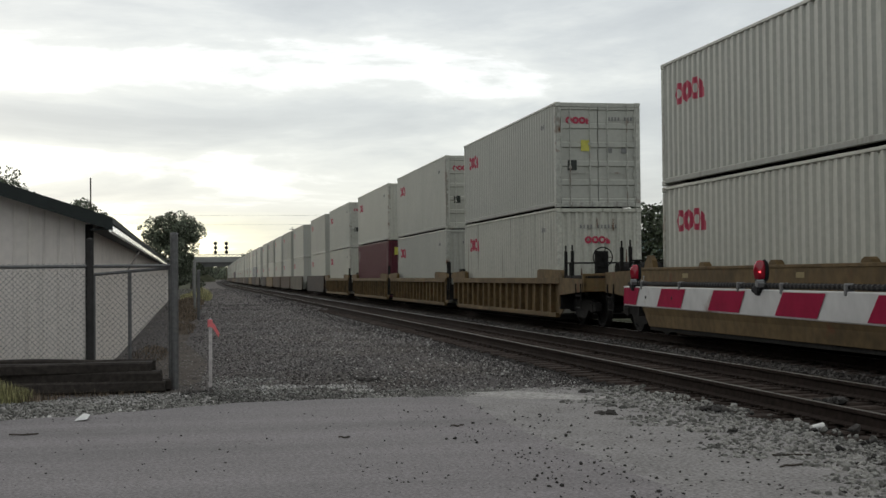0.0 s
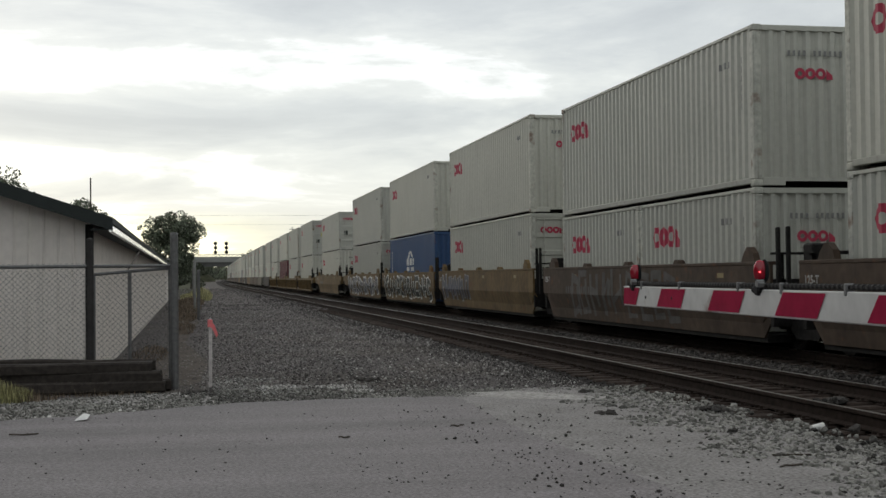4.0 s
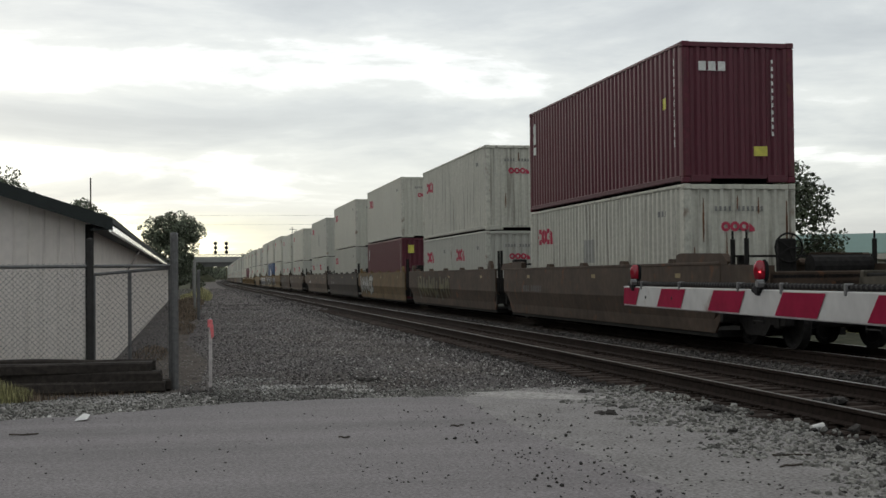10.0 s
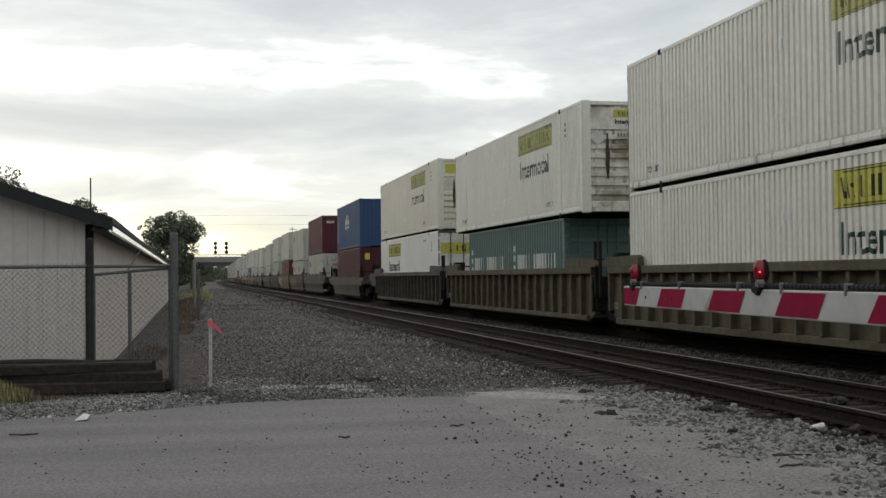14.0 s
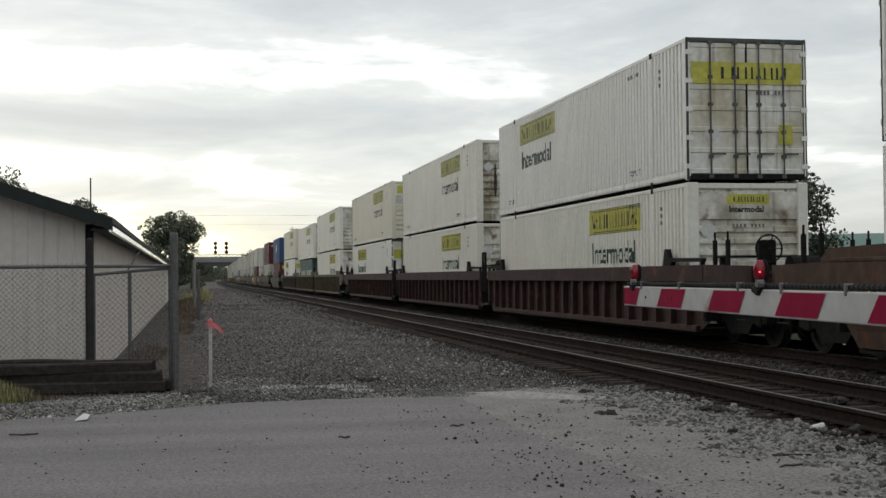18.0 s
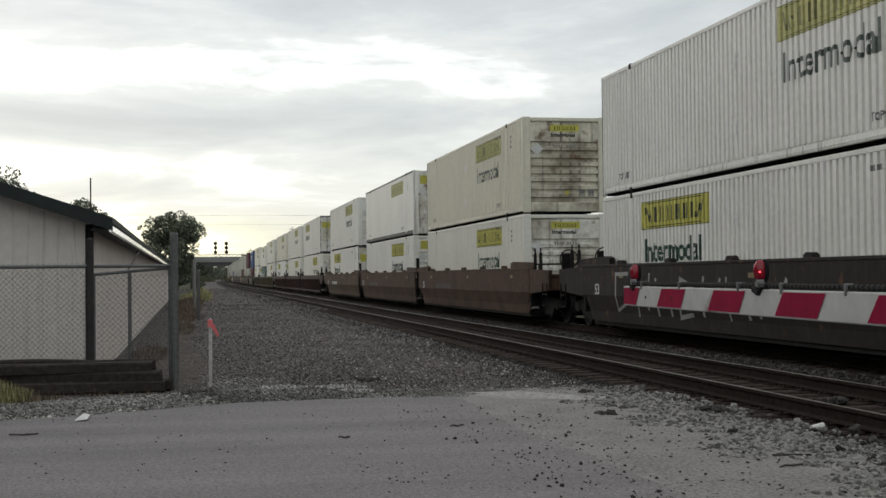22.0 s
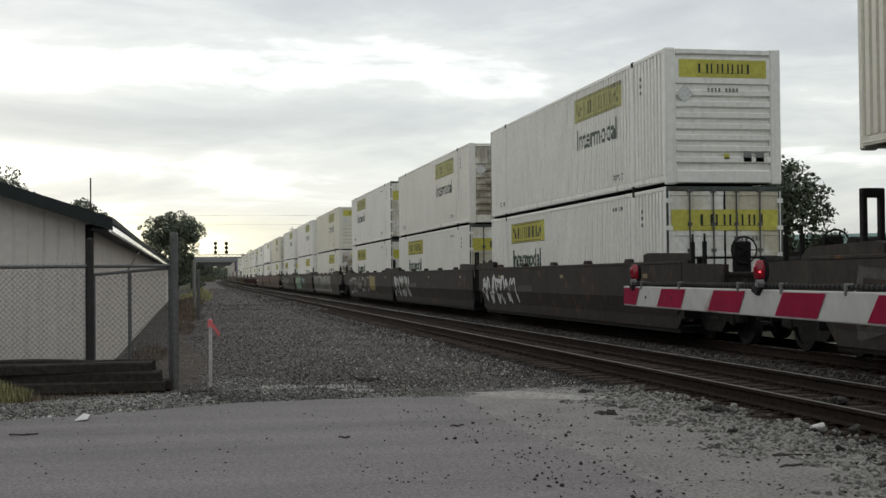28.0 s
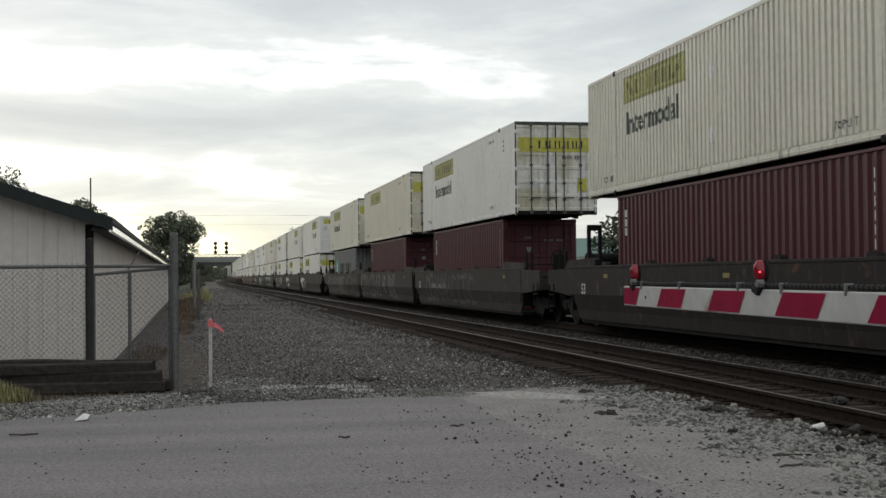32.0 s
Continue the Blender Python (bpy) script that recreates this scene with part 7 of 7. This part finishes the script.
def build_stake():
    s = thing("survey_stake", "pale wooden survey stake with a pink ribbon", "stake")
    x, y = 0.27, 17.33
    part("stick", Solid().prism([(x - 0.022, -0.16), (x + 0.022, -0.16), (x + 0.030, 0.90), (x + 0.005, 0.93), (x - 0.015, 0.90)], y - 0.012, y + 0.012, "y"), STAKE_WOOD, s, "pale painted stick")
    r = part("ribbon", Solid().box(x - 0.031, x + 0.034, y - 0.020, y + 0.020, 0.80, 0.90, 0.008), PINK, s, "pink ribbon tied round the stick")
    # one loose end that flutters
    tail = new("ribbon_tail", Solid().add([(0, -0.003, 0.0), (0.05, -0.01, -0.012), (0.10, 0.005, -0.05), (0.165, 0.012, -0.10), (0.165, 0.012, -0.145), (0.10, 0.005, -0.10), (0.05, -0.01, -0.07), (0, -0.003, -0.06),
                                           (0, 0.003, 0.0), (0.05, -0.004, -0.012), (0.10, 0.011, -0.05), (0.165, 0.018, -0.10), (0.165, 0.018, -0.145), (0.10, 0.011, -0.10), (0.05, -0.004, -0.07), (0, 0.003, -0.06)],
                                          [(0, 1, 6, 7), (1, 2, 5, 6), (2, 3, 4, 5), (8, 15, 14, 9), (9, 14, 13, 10), (10, 13, 12, 11)]).mesh("ribbon_tail", PINK))
    tail.parent = s
    tail.matrix_basis = pose(x + 0.02, y - 0.02, 0.87)
    return tail, (x + 0.02, y - 0.02, 0.87)


def tuft(name, n, cx, cy, rx, ry, z, h, mat, label, seed, lean=0.35):
    rng = random.Random(seed)
    s = Solid()
    for _ in range(n):
        a, r = rng.uniform(0, 6.28), math.sqrt(rng.random())
        x, y = cx + rx * r * math.cos(a), cy + ry * r * math.sin(a)
        hh = h * rng.uniform(0.4, 1.0) * (1.1 - 0.5 * r)
        b, w = rng.uniform(0, 6.28), rng.uniform(0.003, 0.008) * (1 + h) * (1 + max(0, cy - 20) * 0.012)
        dx, dy = math.cos(b), math.sin(b)
        lx, ly = dx * hh * rng.uniform(0, lean), dy * hh * rng.uniform(0, lean)
        s.add([(x - dy * w, y + dx * w, z), (x + dy * w, y - dx * w, z), (x + lx * 0.4 + dy * w * 0.7, y + ly * 0.4 - dx * w * 0.7, z + hh * 0.6),
               (x + lx * 0.4 - dy * w * 0.7, y + ly * 0.4 + dx * w * 0.7, z + hh * 0.6), (x + lx, y + ly, z + hh)], [(0, 1, 2, 3), (3, 2, 4)])
    return plain(name, s, mat, label, "grass", "stuff")


# ---------------------------------------------------------------- trees
def tree(x, y, h, w, seed, leaf, label, leaves=5200, trunk=0.28, leaf_size=0.16, low=0.18):
    rng = random.Random(seed)
    t = thing("tree", label, "tree", at=pose(x, y, -0.2))
    s = Solid()
    clumps = []
    s.rod((0, 0, 0), (0.1, 0, h * 0.35), trunk, 9, trunk * 0.7)
    s.rod((0.1, 0, h * 0.35), (-0.1, 0.1, h * 0.75), trunk * 0.7, 8, trunk * 0.25)
    n = 17
    for i in range(n):
        a = 2.4 * i + rng.uniform(-0.5, 0.5)
        z0 = h * rng.uniform(low + 0.05, 0.7)
        f = math.sin(math.pi * min(1, max(0.12, (z0 / h - low + 0.12) / 0.85)))
        r = w / 2 * rng.uniform(0.55, 1.0) * (0.55 + 0.45 * f)
        z1 = min(h * 0.95, z0 + r * rng.uniform(0.25, 0.8))
        e = (r * math.cos(a), r * math.sin(a), z1)
        s.rod((0, 0, z0), (e[0] * 0.55, e[1] * 0.55, z0 + (z1 - z0) * 0.4), trunk * 0.35, 6, trunk * 0.2)
        s.rod((e[0] * 0.55, e[1] * 0.55, z0 + (z1 - z0) * 0.4), e, trunk * 0.2, 5, trunk * 0.06)
        clumps += [(e, rng.uniform(0.13, 0.24) * w), ((e[0] * 0.6, e[1] * 0.6, z0 + (z1 - z0) * 0.6), rng.uniform(0.14, 0.22) * w)]
        for _ in range(2):
            clumps.append(((e[0] + rng.uniform(-0.16, 0.16) * w, e[1] + rng.uniform(-0.16, 0.16) * w, z1 + rng.uniform(-0.08, 0.12) * h), rng.uniform(0.06, 0.13) * w))
    for _ in range(5):
        clumps.append(((rng.uniform(-0.2, 0.2) * w, rng.uniform(-0.2, 0.2) * w, h * rng.uniform(0.78, 0.93)), rng.uniform(0.1, 0.17) * w))
    part("trunk", s, BARK, t, "dark branching trunk")
    nr = np.random.RandomState(seed)
    tot = sum(r * r for _, r in clumps)
    V = []
    for c, r in clumps:
        k = max(8, int(leaves * r * r / tot))
        d = nr.normal(size=(k, 3)); d /= np.linalg.norm(d, axis=1)[:, None]
        p = np.array(c) + d * (r * nr.uniform(0.25, 1.0, k) ** 0.5)[:, None] * np.array((1, 1, 0.75))
        a, b = nr.normal(size=(k, 3)), nr.normal(size=(k, 3))
        a /= np.linalg.norm(a, axis=1)[:, None]
        b -= a * (a * b).sum(1)[:, None]; b /= np.linalg.norm(b, axis=1)[:, None]
        sz = (leaf_size * nr.uniform(0.5, 1.3, k))[:, None]
        V.append(np.stack([p - a * sz, p + b * sz * 0.55, p + a * sz, p - b * sz * 0.55], 1))
    V = np.concatenate(V).reshape(-1, 3)
    V[:, 2] = np.maximum(V[:, 2], 0.3)
    cr = Solid()
    cr.v = V.tolist()
    cr.f = [(4 * i, 4 * i + 1, 4 * i + 2, 4 * i + 3) for i in range(len(V) // 4)]
    me = bpy.data.meshes.new("crown"); me.from_pydata(cr.v, [], cr.f); me.materials.append(leaf)
    o = new("crown", me); o.parent = t
    tagged(o, "uneven leafy crown with gaps")
    return t


# ---------------------------------------------------------------- far things
def build_overpass():
    b = thing("overpass", "grey concrete road bridge over the railway", "bridge")
    y = 560.0
    cx = TRAIN_X + bend(y)
    part("deck", Solid().box(cx - 75, cx + 110, y, y + 12, 8.2, 9.4), CONCRETE, b, "pale concrete deck edge")
    for k in range(4):
        part("girder", Solid().box(cx - 75, cx + 110, y + 0.8 + 3.2 * k, y + 1.4 + 3.2 * k, 6.4, 8.2), CONCRETE_DK, b, "dark girder")
    part("parapet", Solid().box(cx - 75, cx + 110, y, y + 0.3, 9.4, 10.4), CONCRETE, b)
    for x in (-34, -14, 12, 34):
        for k in (2.5, 9.5):
            part("pier", Solid().rod((cx + x, y + k, -0.2), (cx + x, y + k, 6.4), 0.75, 12), CONCRETE_DK, b)
        part("pier_cap", Solid().box(cx + x - 0.8, cx + x + 0.8, y + 0.4, y + 11.6, 5.5, 6.4), CONCRETE_DK, b)
    part("abutment", Solid().prism([(cx - 75, -0.2), (cx - 16, -0.2), (cx - 26, 6.4), (cx - 75, 6.4)], y - 2, y + 14, "y"), CONCRETE_DK, b)


def build_embankment():
    """A low wooded bank that closes the view under the bridge."""
    nr = np.random.RandomState(5)
    s = Solid()
    xs = np.linspace(-160, 12, 60)
    for k, (dy, f) in enumerate(((0, 0.0), (5, 0.75), (9, 1.0), (30, 1.0))):
        s.v += [(float(x), 600 + dy, -0.2 + f * float(5.6 + nr.uniform(-0.8, 0.8)) * min(1.0, float(14 - x) / 8)) for x in xs]
    n = len(xs)
    s.f = [(r * n + i, r * n + i + 1, (r + 1) * n + i + 1, (r + 1) * n + i) for r in range(3) for i in range(n - 1)]
    plain("embankment", s, VERGE, "dark scrub-covered bank beyond the bridge", "ground", "structure")


build_embankment()


def build_hill():
    """A low wooded rise that closes the view along the line."""
    nr = np.random.RandomState(6)
    xs = np.linspace(-320, 41, 70)
    s = Solid()
    for dy, f in ((0, 0.0), (8, 0.7), (20, 1.0), (90, 1.0)):
        s.v += [(float(x), 1330 + dy, -0.2 + f * float(13.0 + nr.uniform(-1.2, 1.2))) for x in xs]
    n = len(xs)
    s.f = [(r * n + i, r * n + i + 1, (r + 1) * n + i + 1, (r + 1) * n + i) for r in range(3) for i in range(n - 1)]
    plain("far_hill", s, VERGE, "low dark wooded rise far along the line", "hill", "structure")


build_hill()


def build_signals():
    s = thing("signal_bridge", "steel signal bridge with black three-lamp heads", "railway signal")
    y = 330.0
    part("post", Solid().rod((-1.6, y, -0.2), (-1.6, y, 7.3), 0.16, 10), GALV, s)
    part("post", Solid().rod((17.6, y, -0.2), (17.6, y, 7.3), 0.16, 10), GALV, s)
    t = Solid()
    for z in (6.7, 7.3):
        t.rod((-1.6, y, z), (17.6, y, z), 0.07, 6)
    for i in range(16):
        x = -1.6 + 1.2 * i
        t.rod((x, y, 6.7), (x + 0.6, y, 7.3), 0.035, 5).rod((x + 0.6, y, 7.3), (x + 1.2, y, 6.7), 0.035, 5)
    part("truss", t, GALV, s)
    for x in (6.6, 9.3):
        part("mast", Solid().rod((x, y, 7.3), (x, y, 10.4), 0.07, 8), STEEL_DARK, s)
        for z in (7.9, 9.0, 10.1):
            m = Matrix.Translation((x, y - 0.15, z)) @ Matrix.Rotation(radians(90), 4, "X")
            part("signal_head", Solid().lathe([(0.05, -0.1), (0.46, -0.06), (0.46, 0.0), (0.16, 0.03), (0.15, 0.25), (0.05, 0.25)], 14, m), STEEL_DARK, s, "black round signal head")


def build_lines():
    for x, y, z in ((-12.2, 172.0, 14.6), (34.0, 420.0, 17.0), (28.0, 360.0, 15.5)):
        p = thing("utility_pole", "thin wooden utility pole with a crossarm", "utility pole", at=pose(x, y, -0.2))
        part("shaft", Solid().rod((0, 0, 0), (0, 0, z), 0.13 if x < 0 else 0.17, 8, 0.09), BARK, p)
        if x > 0:
            part("crossarm", Solid().box(-0.9, 0.9, -0.06, 0.06, z - 0.7, z - 0.55), BARK, p)
    for z0, y in ((27.5, 520.0), (24.0, 522.0)):
        w = Solid()
        pts = [(-90 + 12 * i, y, z0 - 1.5 * math.sin(math.pi * i / 20)) for i in range(21)]
        plain("overhead_wire", w.pipe(pts, 0.022, 4), STEEL_DARK, "thin overhead power line against the sky", "power line")
    for x, z in ((-90, 27.7), (150, 27.7)):
        p = thing("power_pole", "tall far power line pole", "power pole", at=pose(x, 521.0, -0.2))
        part("shaft", Solid().rod((0, 0, 0), (0, 0, z), 0.3, 8, 0.2), BARK, p)
        part("crossarm", Solid().box(-1.2, 1.2, -1.3, 1.3, z - 3.8, z - 3.5), BARK, p)


def build_far_side():
    # teal-roofed open shed and a low pale wall beyond the train
    b = thing("roofed_shed", "long low shed with a teal green metal roof", "building", at=pose(50, 88, -0.16, 0, 0, 64))
    n = 30
    part("roof", Solid().prism([(-6, 2.75), (0, 4.25), (6, 2.75), (6, 2.9), (0, 4.42), (-6, 2.9)], -30, 30, "y"), TEAL_ROOF, b, "teal green metal roof")
    part("fascia", Solid().box(5.95, 6.05, -30, 30, 2.45, 2.85).box(-6.05, -5.95, -30, 30, 2.45, 2.85), TAN_WALL, b, "pale fascia board")
    for x in (-5.7, 5.7):
        for i in range(11):
            part("post", Solid().box(x - 0.09, x + 0.09, -29.8 + 5.95 * i, -29.6 + 5.95 * i, 0, 2.6), GALV, b)
    part("wall", Solid().box(-5.6, -5.4, -29, 29, 0, 2.5), TAN_WALL, b, "pale back wall")
    w = thing("long_low_building", "low pale building far beyond the tracks", "building", at=pose(62, 190, -0.16, 0, 0, -14))
    part("wall", Solid().box(-12, 12, -60, 60, 0, 4.2), TAN_WALL, w)
    part("roof", Solid().box(-12.4, 12.4, -60.4, 60.4, 4.2, 4.5), TEAL_ROOF, w)


build_gate()
build_shed()
build_fence()
build_timbers()
RIBBON = build_stake()
tuft("grass_tuft", 2200, -2.2, 15.85, 0.42, 0.35, -0.02, 0.34, GRASS, "green and yellow grass tuft at the road's edge", 1)
tuft("dry_weeds", 420, -2.0, 15.9, 0.5, 0.3, -0.02, 0.26, DRY, "dry brown weeds among the roadside grass", 4)
tuft("dry_weeds", 160, -1.1, 16.4, 0.75, 0.12, 0.0, 0.12, DRY, "dry brown weeds before the timbers", 2)
for k, (wx, wy, wr, wl, wh, mt) in enumerate(((-0.75, 26.0, 0.35, 3.5, 0.16, DRY), (-0.15, 40.0, 0.35, 5.0, 0.16, DRY), (-0.1, 52.0, 0.45, 7.0, 0.26, DRY), (0.0, 66.0, 0.6, 9.0, 0.38, DRY), (0.15, 80.0, 0.75, 11.0, 0.5, DRY), (0.3, 96.0, 0.9, 12.0, 0.6, GRASS))):
    tuft("dry_weeds", 700 + 120 * k, wx, wy, wr, wl, -0.07, wh, mt, "sparse dry weeds along the fence line", 80 + k, 0.7)
tuft("dry_weeds", 1800, 1.0, 112.0, 0.8, 26.0, -0.16, 1.0, GRASS, "rank weeds along the boundary", 8)
# row added partly to keep light from behind out under the cars
tuft("trackside_weeds", 9000, 17.6, 60.0, 0.9, 55.0, -0.17, 1.15, GRASS, "tall rank weeds along the far track", 15)
tree(-2.05, 165.0, 9.8, 6.8, 11, LEAF_DARK, "broad dark green tree beside the railway", 20000, 0.3, 0.13, 0.40)
tree(-4.6, 163.0, 6.6, 4.4, 19, LEAF_DARK, "dense dark bush under the broad tree", 9000, 0.14, 0.14, 0.0)
tree(-1.3, 160.0, 6.6, 3.6, 16, LEAF_DARK, "low dark bush beside the railway", 12000, 0.12, 0.14, 0.0)
tree(-9.0, 128.0, 9.4, 6.4, 12, LEAF_DARK, "round green tree behind the metal building", 12000, 0.3, 0.15)
tree(-18.9, 124.0, 13.0, 8.6, 13, LEAF_DARK, "tall loose tree behind the metal building", 9000, 0.3, 0.15)
tree(0.3, 190.0, 5.0, 3.4, 14, LEAF, "small green shrub tree beside the railway", 2500, 0.12, 0.16, 0.02)
tree(26.5, 60.0, 8.0, 7.6, 21, LEAF, "leafy tree beyond the train", 9000, 0.26, 0.13, 0.05)
tree(30.5, 63.0, 7.4, 5.4, 22, LEAF, "leafy tree beyond the train", 6500, 0.24, 0.12, 0.1)
tree(22.8, 64.0, 5.4, 5.0, 23, LEAF, "bushy young tree beyond the train", 5000, 0.18, 0.12, 0.02)
tree(60.0, 560.0, 14.0, 14.0, 31, LEAF_DARK, "far dark tree by the bridge", 2500, 0.4, 0.5)
tree(29.0, 640.0, 15.6, 10.0, 35, LEAF_PALE, "far pale green tree beyond the bridge", 3000, 0.4, 0.4)
tree(36.0, 600.0, 15.0, 16.0, 32, LEAF_DARK, "far dark tree by the bridge", 2500, 0.4, 0.5)
tree(-14.0, 420.0, 11.0, 12.0, 33, LEAF_DARK, "far dark tree beside the line", 2500, 0.4, 0.4, 0.02)
tree(-30.0, 500.0, 13.0, 18.0, 34, LEAF_DARK, "far dark tree beside the line", 2500, 0.4, 0.5, 0.02)
for tx, ty, th, tw, ts in ((-6, 700, 11, 18, 41), (6, 720, 10, 18, 42), (42, 710, 12, 20, 43), (-28, 690, 12, 20, 44), (52, 730, 13, 24, 45), (80, 700, 13, 24, 46)):
    tree(tx, ty, th, tw, ts, LEAF_DARK, "far dark tree beyond the bridge", 2000, 0.4, 0.7, 0.0)


def build_far_woods(seed, n, x0, x1, y0, low, gap):
    """A dark belt of woods that closes the view beyond the bridge; gap: where the line passes."""
    nr = np.random.RandomState(seed)
    x = nr.uniform(x0, x1, n)
    x = x[np.abs(x - gap) > 9]
    n = len(x)
    top = low + 2.5 * np.sin(x * 0.05) + 1.6 * np.sin(x * 0.17 + 1)
    p = np.stack([x, nr.uniform(y0, y0 + 20, n), top * nr.uniform(0.0, 1.0, n) ** 0.7], 1)
    a, b = nr.normal(size=(n, 3)), nr.normal(size=(n, 3))
    a /= np.linalg.norm(a, axis=1)[:, None]; b /= np.linalg.norm(b, axis=1)[:, None]
    v = np.stack([p - a * 1.3, p + b * 0.9, p + a * 1.3, p - b * 0.9], 1).reshape(-1, 3)
    v[:, 2] = np.maximum(v[:, 2], -0.1)
    s = Solid(); s.v = v.tolist(); s.f = [(4 * i, 4 * i + 1, 4 * i + 2, 4 * i + 3) for i in range(n)]
    plain("far_woods", s, LEAF_DARK, "dark belt of far woods beyond the bridge", "woods", "stuff")


def build_sky_blocker():
    """Leaf belt behind the metal building, beside the camera: unseen, blocks low sky light."""
    nr = np.random.RandomState(91)
    n = 12000
    y = nr.uniform(-60, 108, n)
    top = 12.0 + 1.5 * np.sin(y * 0.21) + 1.0 * np.sin(y * 0.55 + 1)
    p = np.stack([nr.uniform(-25, -18, n), y, top * nr.uniform(0.0, 1.0, n) ** 0.8], 1)
    a, b = nr.normal(size=(n, 3)), nr.normal(size=(n, 3))
    a /= np.linalg.norm(a, axis=1)[:, None]; b /= np.linalg.norm(b, axis=1)[:, None]
    v = np.stack([p - a * 0.7, p + b * 0.5, p + a * 0.7, p - b * 0.5], 1).reshape(-1, 3)
    v[:, 2] = np.maximum(v[:, 2], -0.1)
    s = Solid(); s.v = v.tolist(); s.f = [(4 * i, 4 * i + 1, 4 * i + 2, 4 * i + 3) for i in range(n)]
    plain("tree_belt", s, LEAF_DARK, "unseen leaf belt that blocks low sky light", "trees", "stuff")


build_sky_blocker()
build_far_woods(77, 5200, -260, 330, 780, 7.5, 22)
build_far_woods(78, 4200, -180, 36, 1300, 9.0, 60)
build_overpass()
build_signals()
build_lines()
build_far_side()

# litter by the track
rng_twig = random.Random(8)
for tx, ty, ln, ang in ((-1.5, 12.6, 0.26, 8), (1.35, 11.6, 0.10, -20), (4.35, 9.0, 0.2, 12), (2.5, 12.2, 0.12, 4), (4.6, 9.5, 0.3, -8)):
    pts = [(ln * (i / 4 - 0.5), rng_twig.uniform(-0.02, 0.02), 0.010 + rng_twig.uniform(0, 0.012)) for i in range(5)]
    tw = plain("twig", Solid().pipe(pts, 0.008, 6).pipe([pts[2], (pts[2][0] + 0.04, pts[2][1] + 0.04, 0.02)], 0.005, 5), BARK, "dark dry twig lying on the asphalt", "twig")
    tw.matrix_basis = pose(tx, ty, 0.0, 0, 0, ang)
cup = thing("foam_cup", "white foam cup lying on the gravel", "cup", at=pose(5.55, 10.95, 0.04, 0, 86, 12))
part("wall", Solid().lathe([(0.024, -0.06), (0.034, 0.06), (0.036, 0.062), (0.036, 0.067), (0.032, 0.067), (0.022, -0.052)], 16), CUP, cup)
part("base", Solid().lathe([(0.0, -0.058), (0.023, -0.058), (0.023, -0.052), (0.0, -0.052)], 14), CUP, cup)
plain("paper_scrap", Solid().add([(-1.15, 13.75, 0.006), (-1.02, 13.72, 0.02), (-1.0, 13.9, 0.05), (-1.1, 13.95, 0.012), (-1.06, 13.84, 0.075)], [(0, 1, 4), (1, 2, 4), (2, 3, 4), (3, 0, 4)]), CUP,
      "crumpled white paper scrap on the road", "paper")


# ---------------------------------------------------------------- what moves
def motions():
    for ob, y0, z, half in RUNNERS:
        walk(ob, run_rows(y0, z, half))
    tail, at = RIBBON
    rows = []
    for i in range(65):
        t = 0.5 * i
        rows.append((t, pose(*at, 8 * math.sin(2.3 * t), 25 + 28 * math.sin(1.7 * t) * math.sin(0.41 * t + 1), 20 * math.sin(3.1 * t + 0.4))))
    walk(tail, rows)


motions()
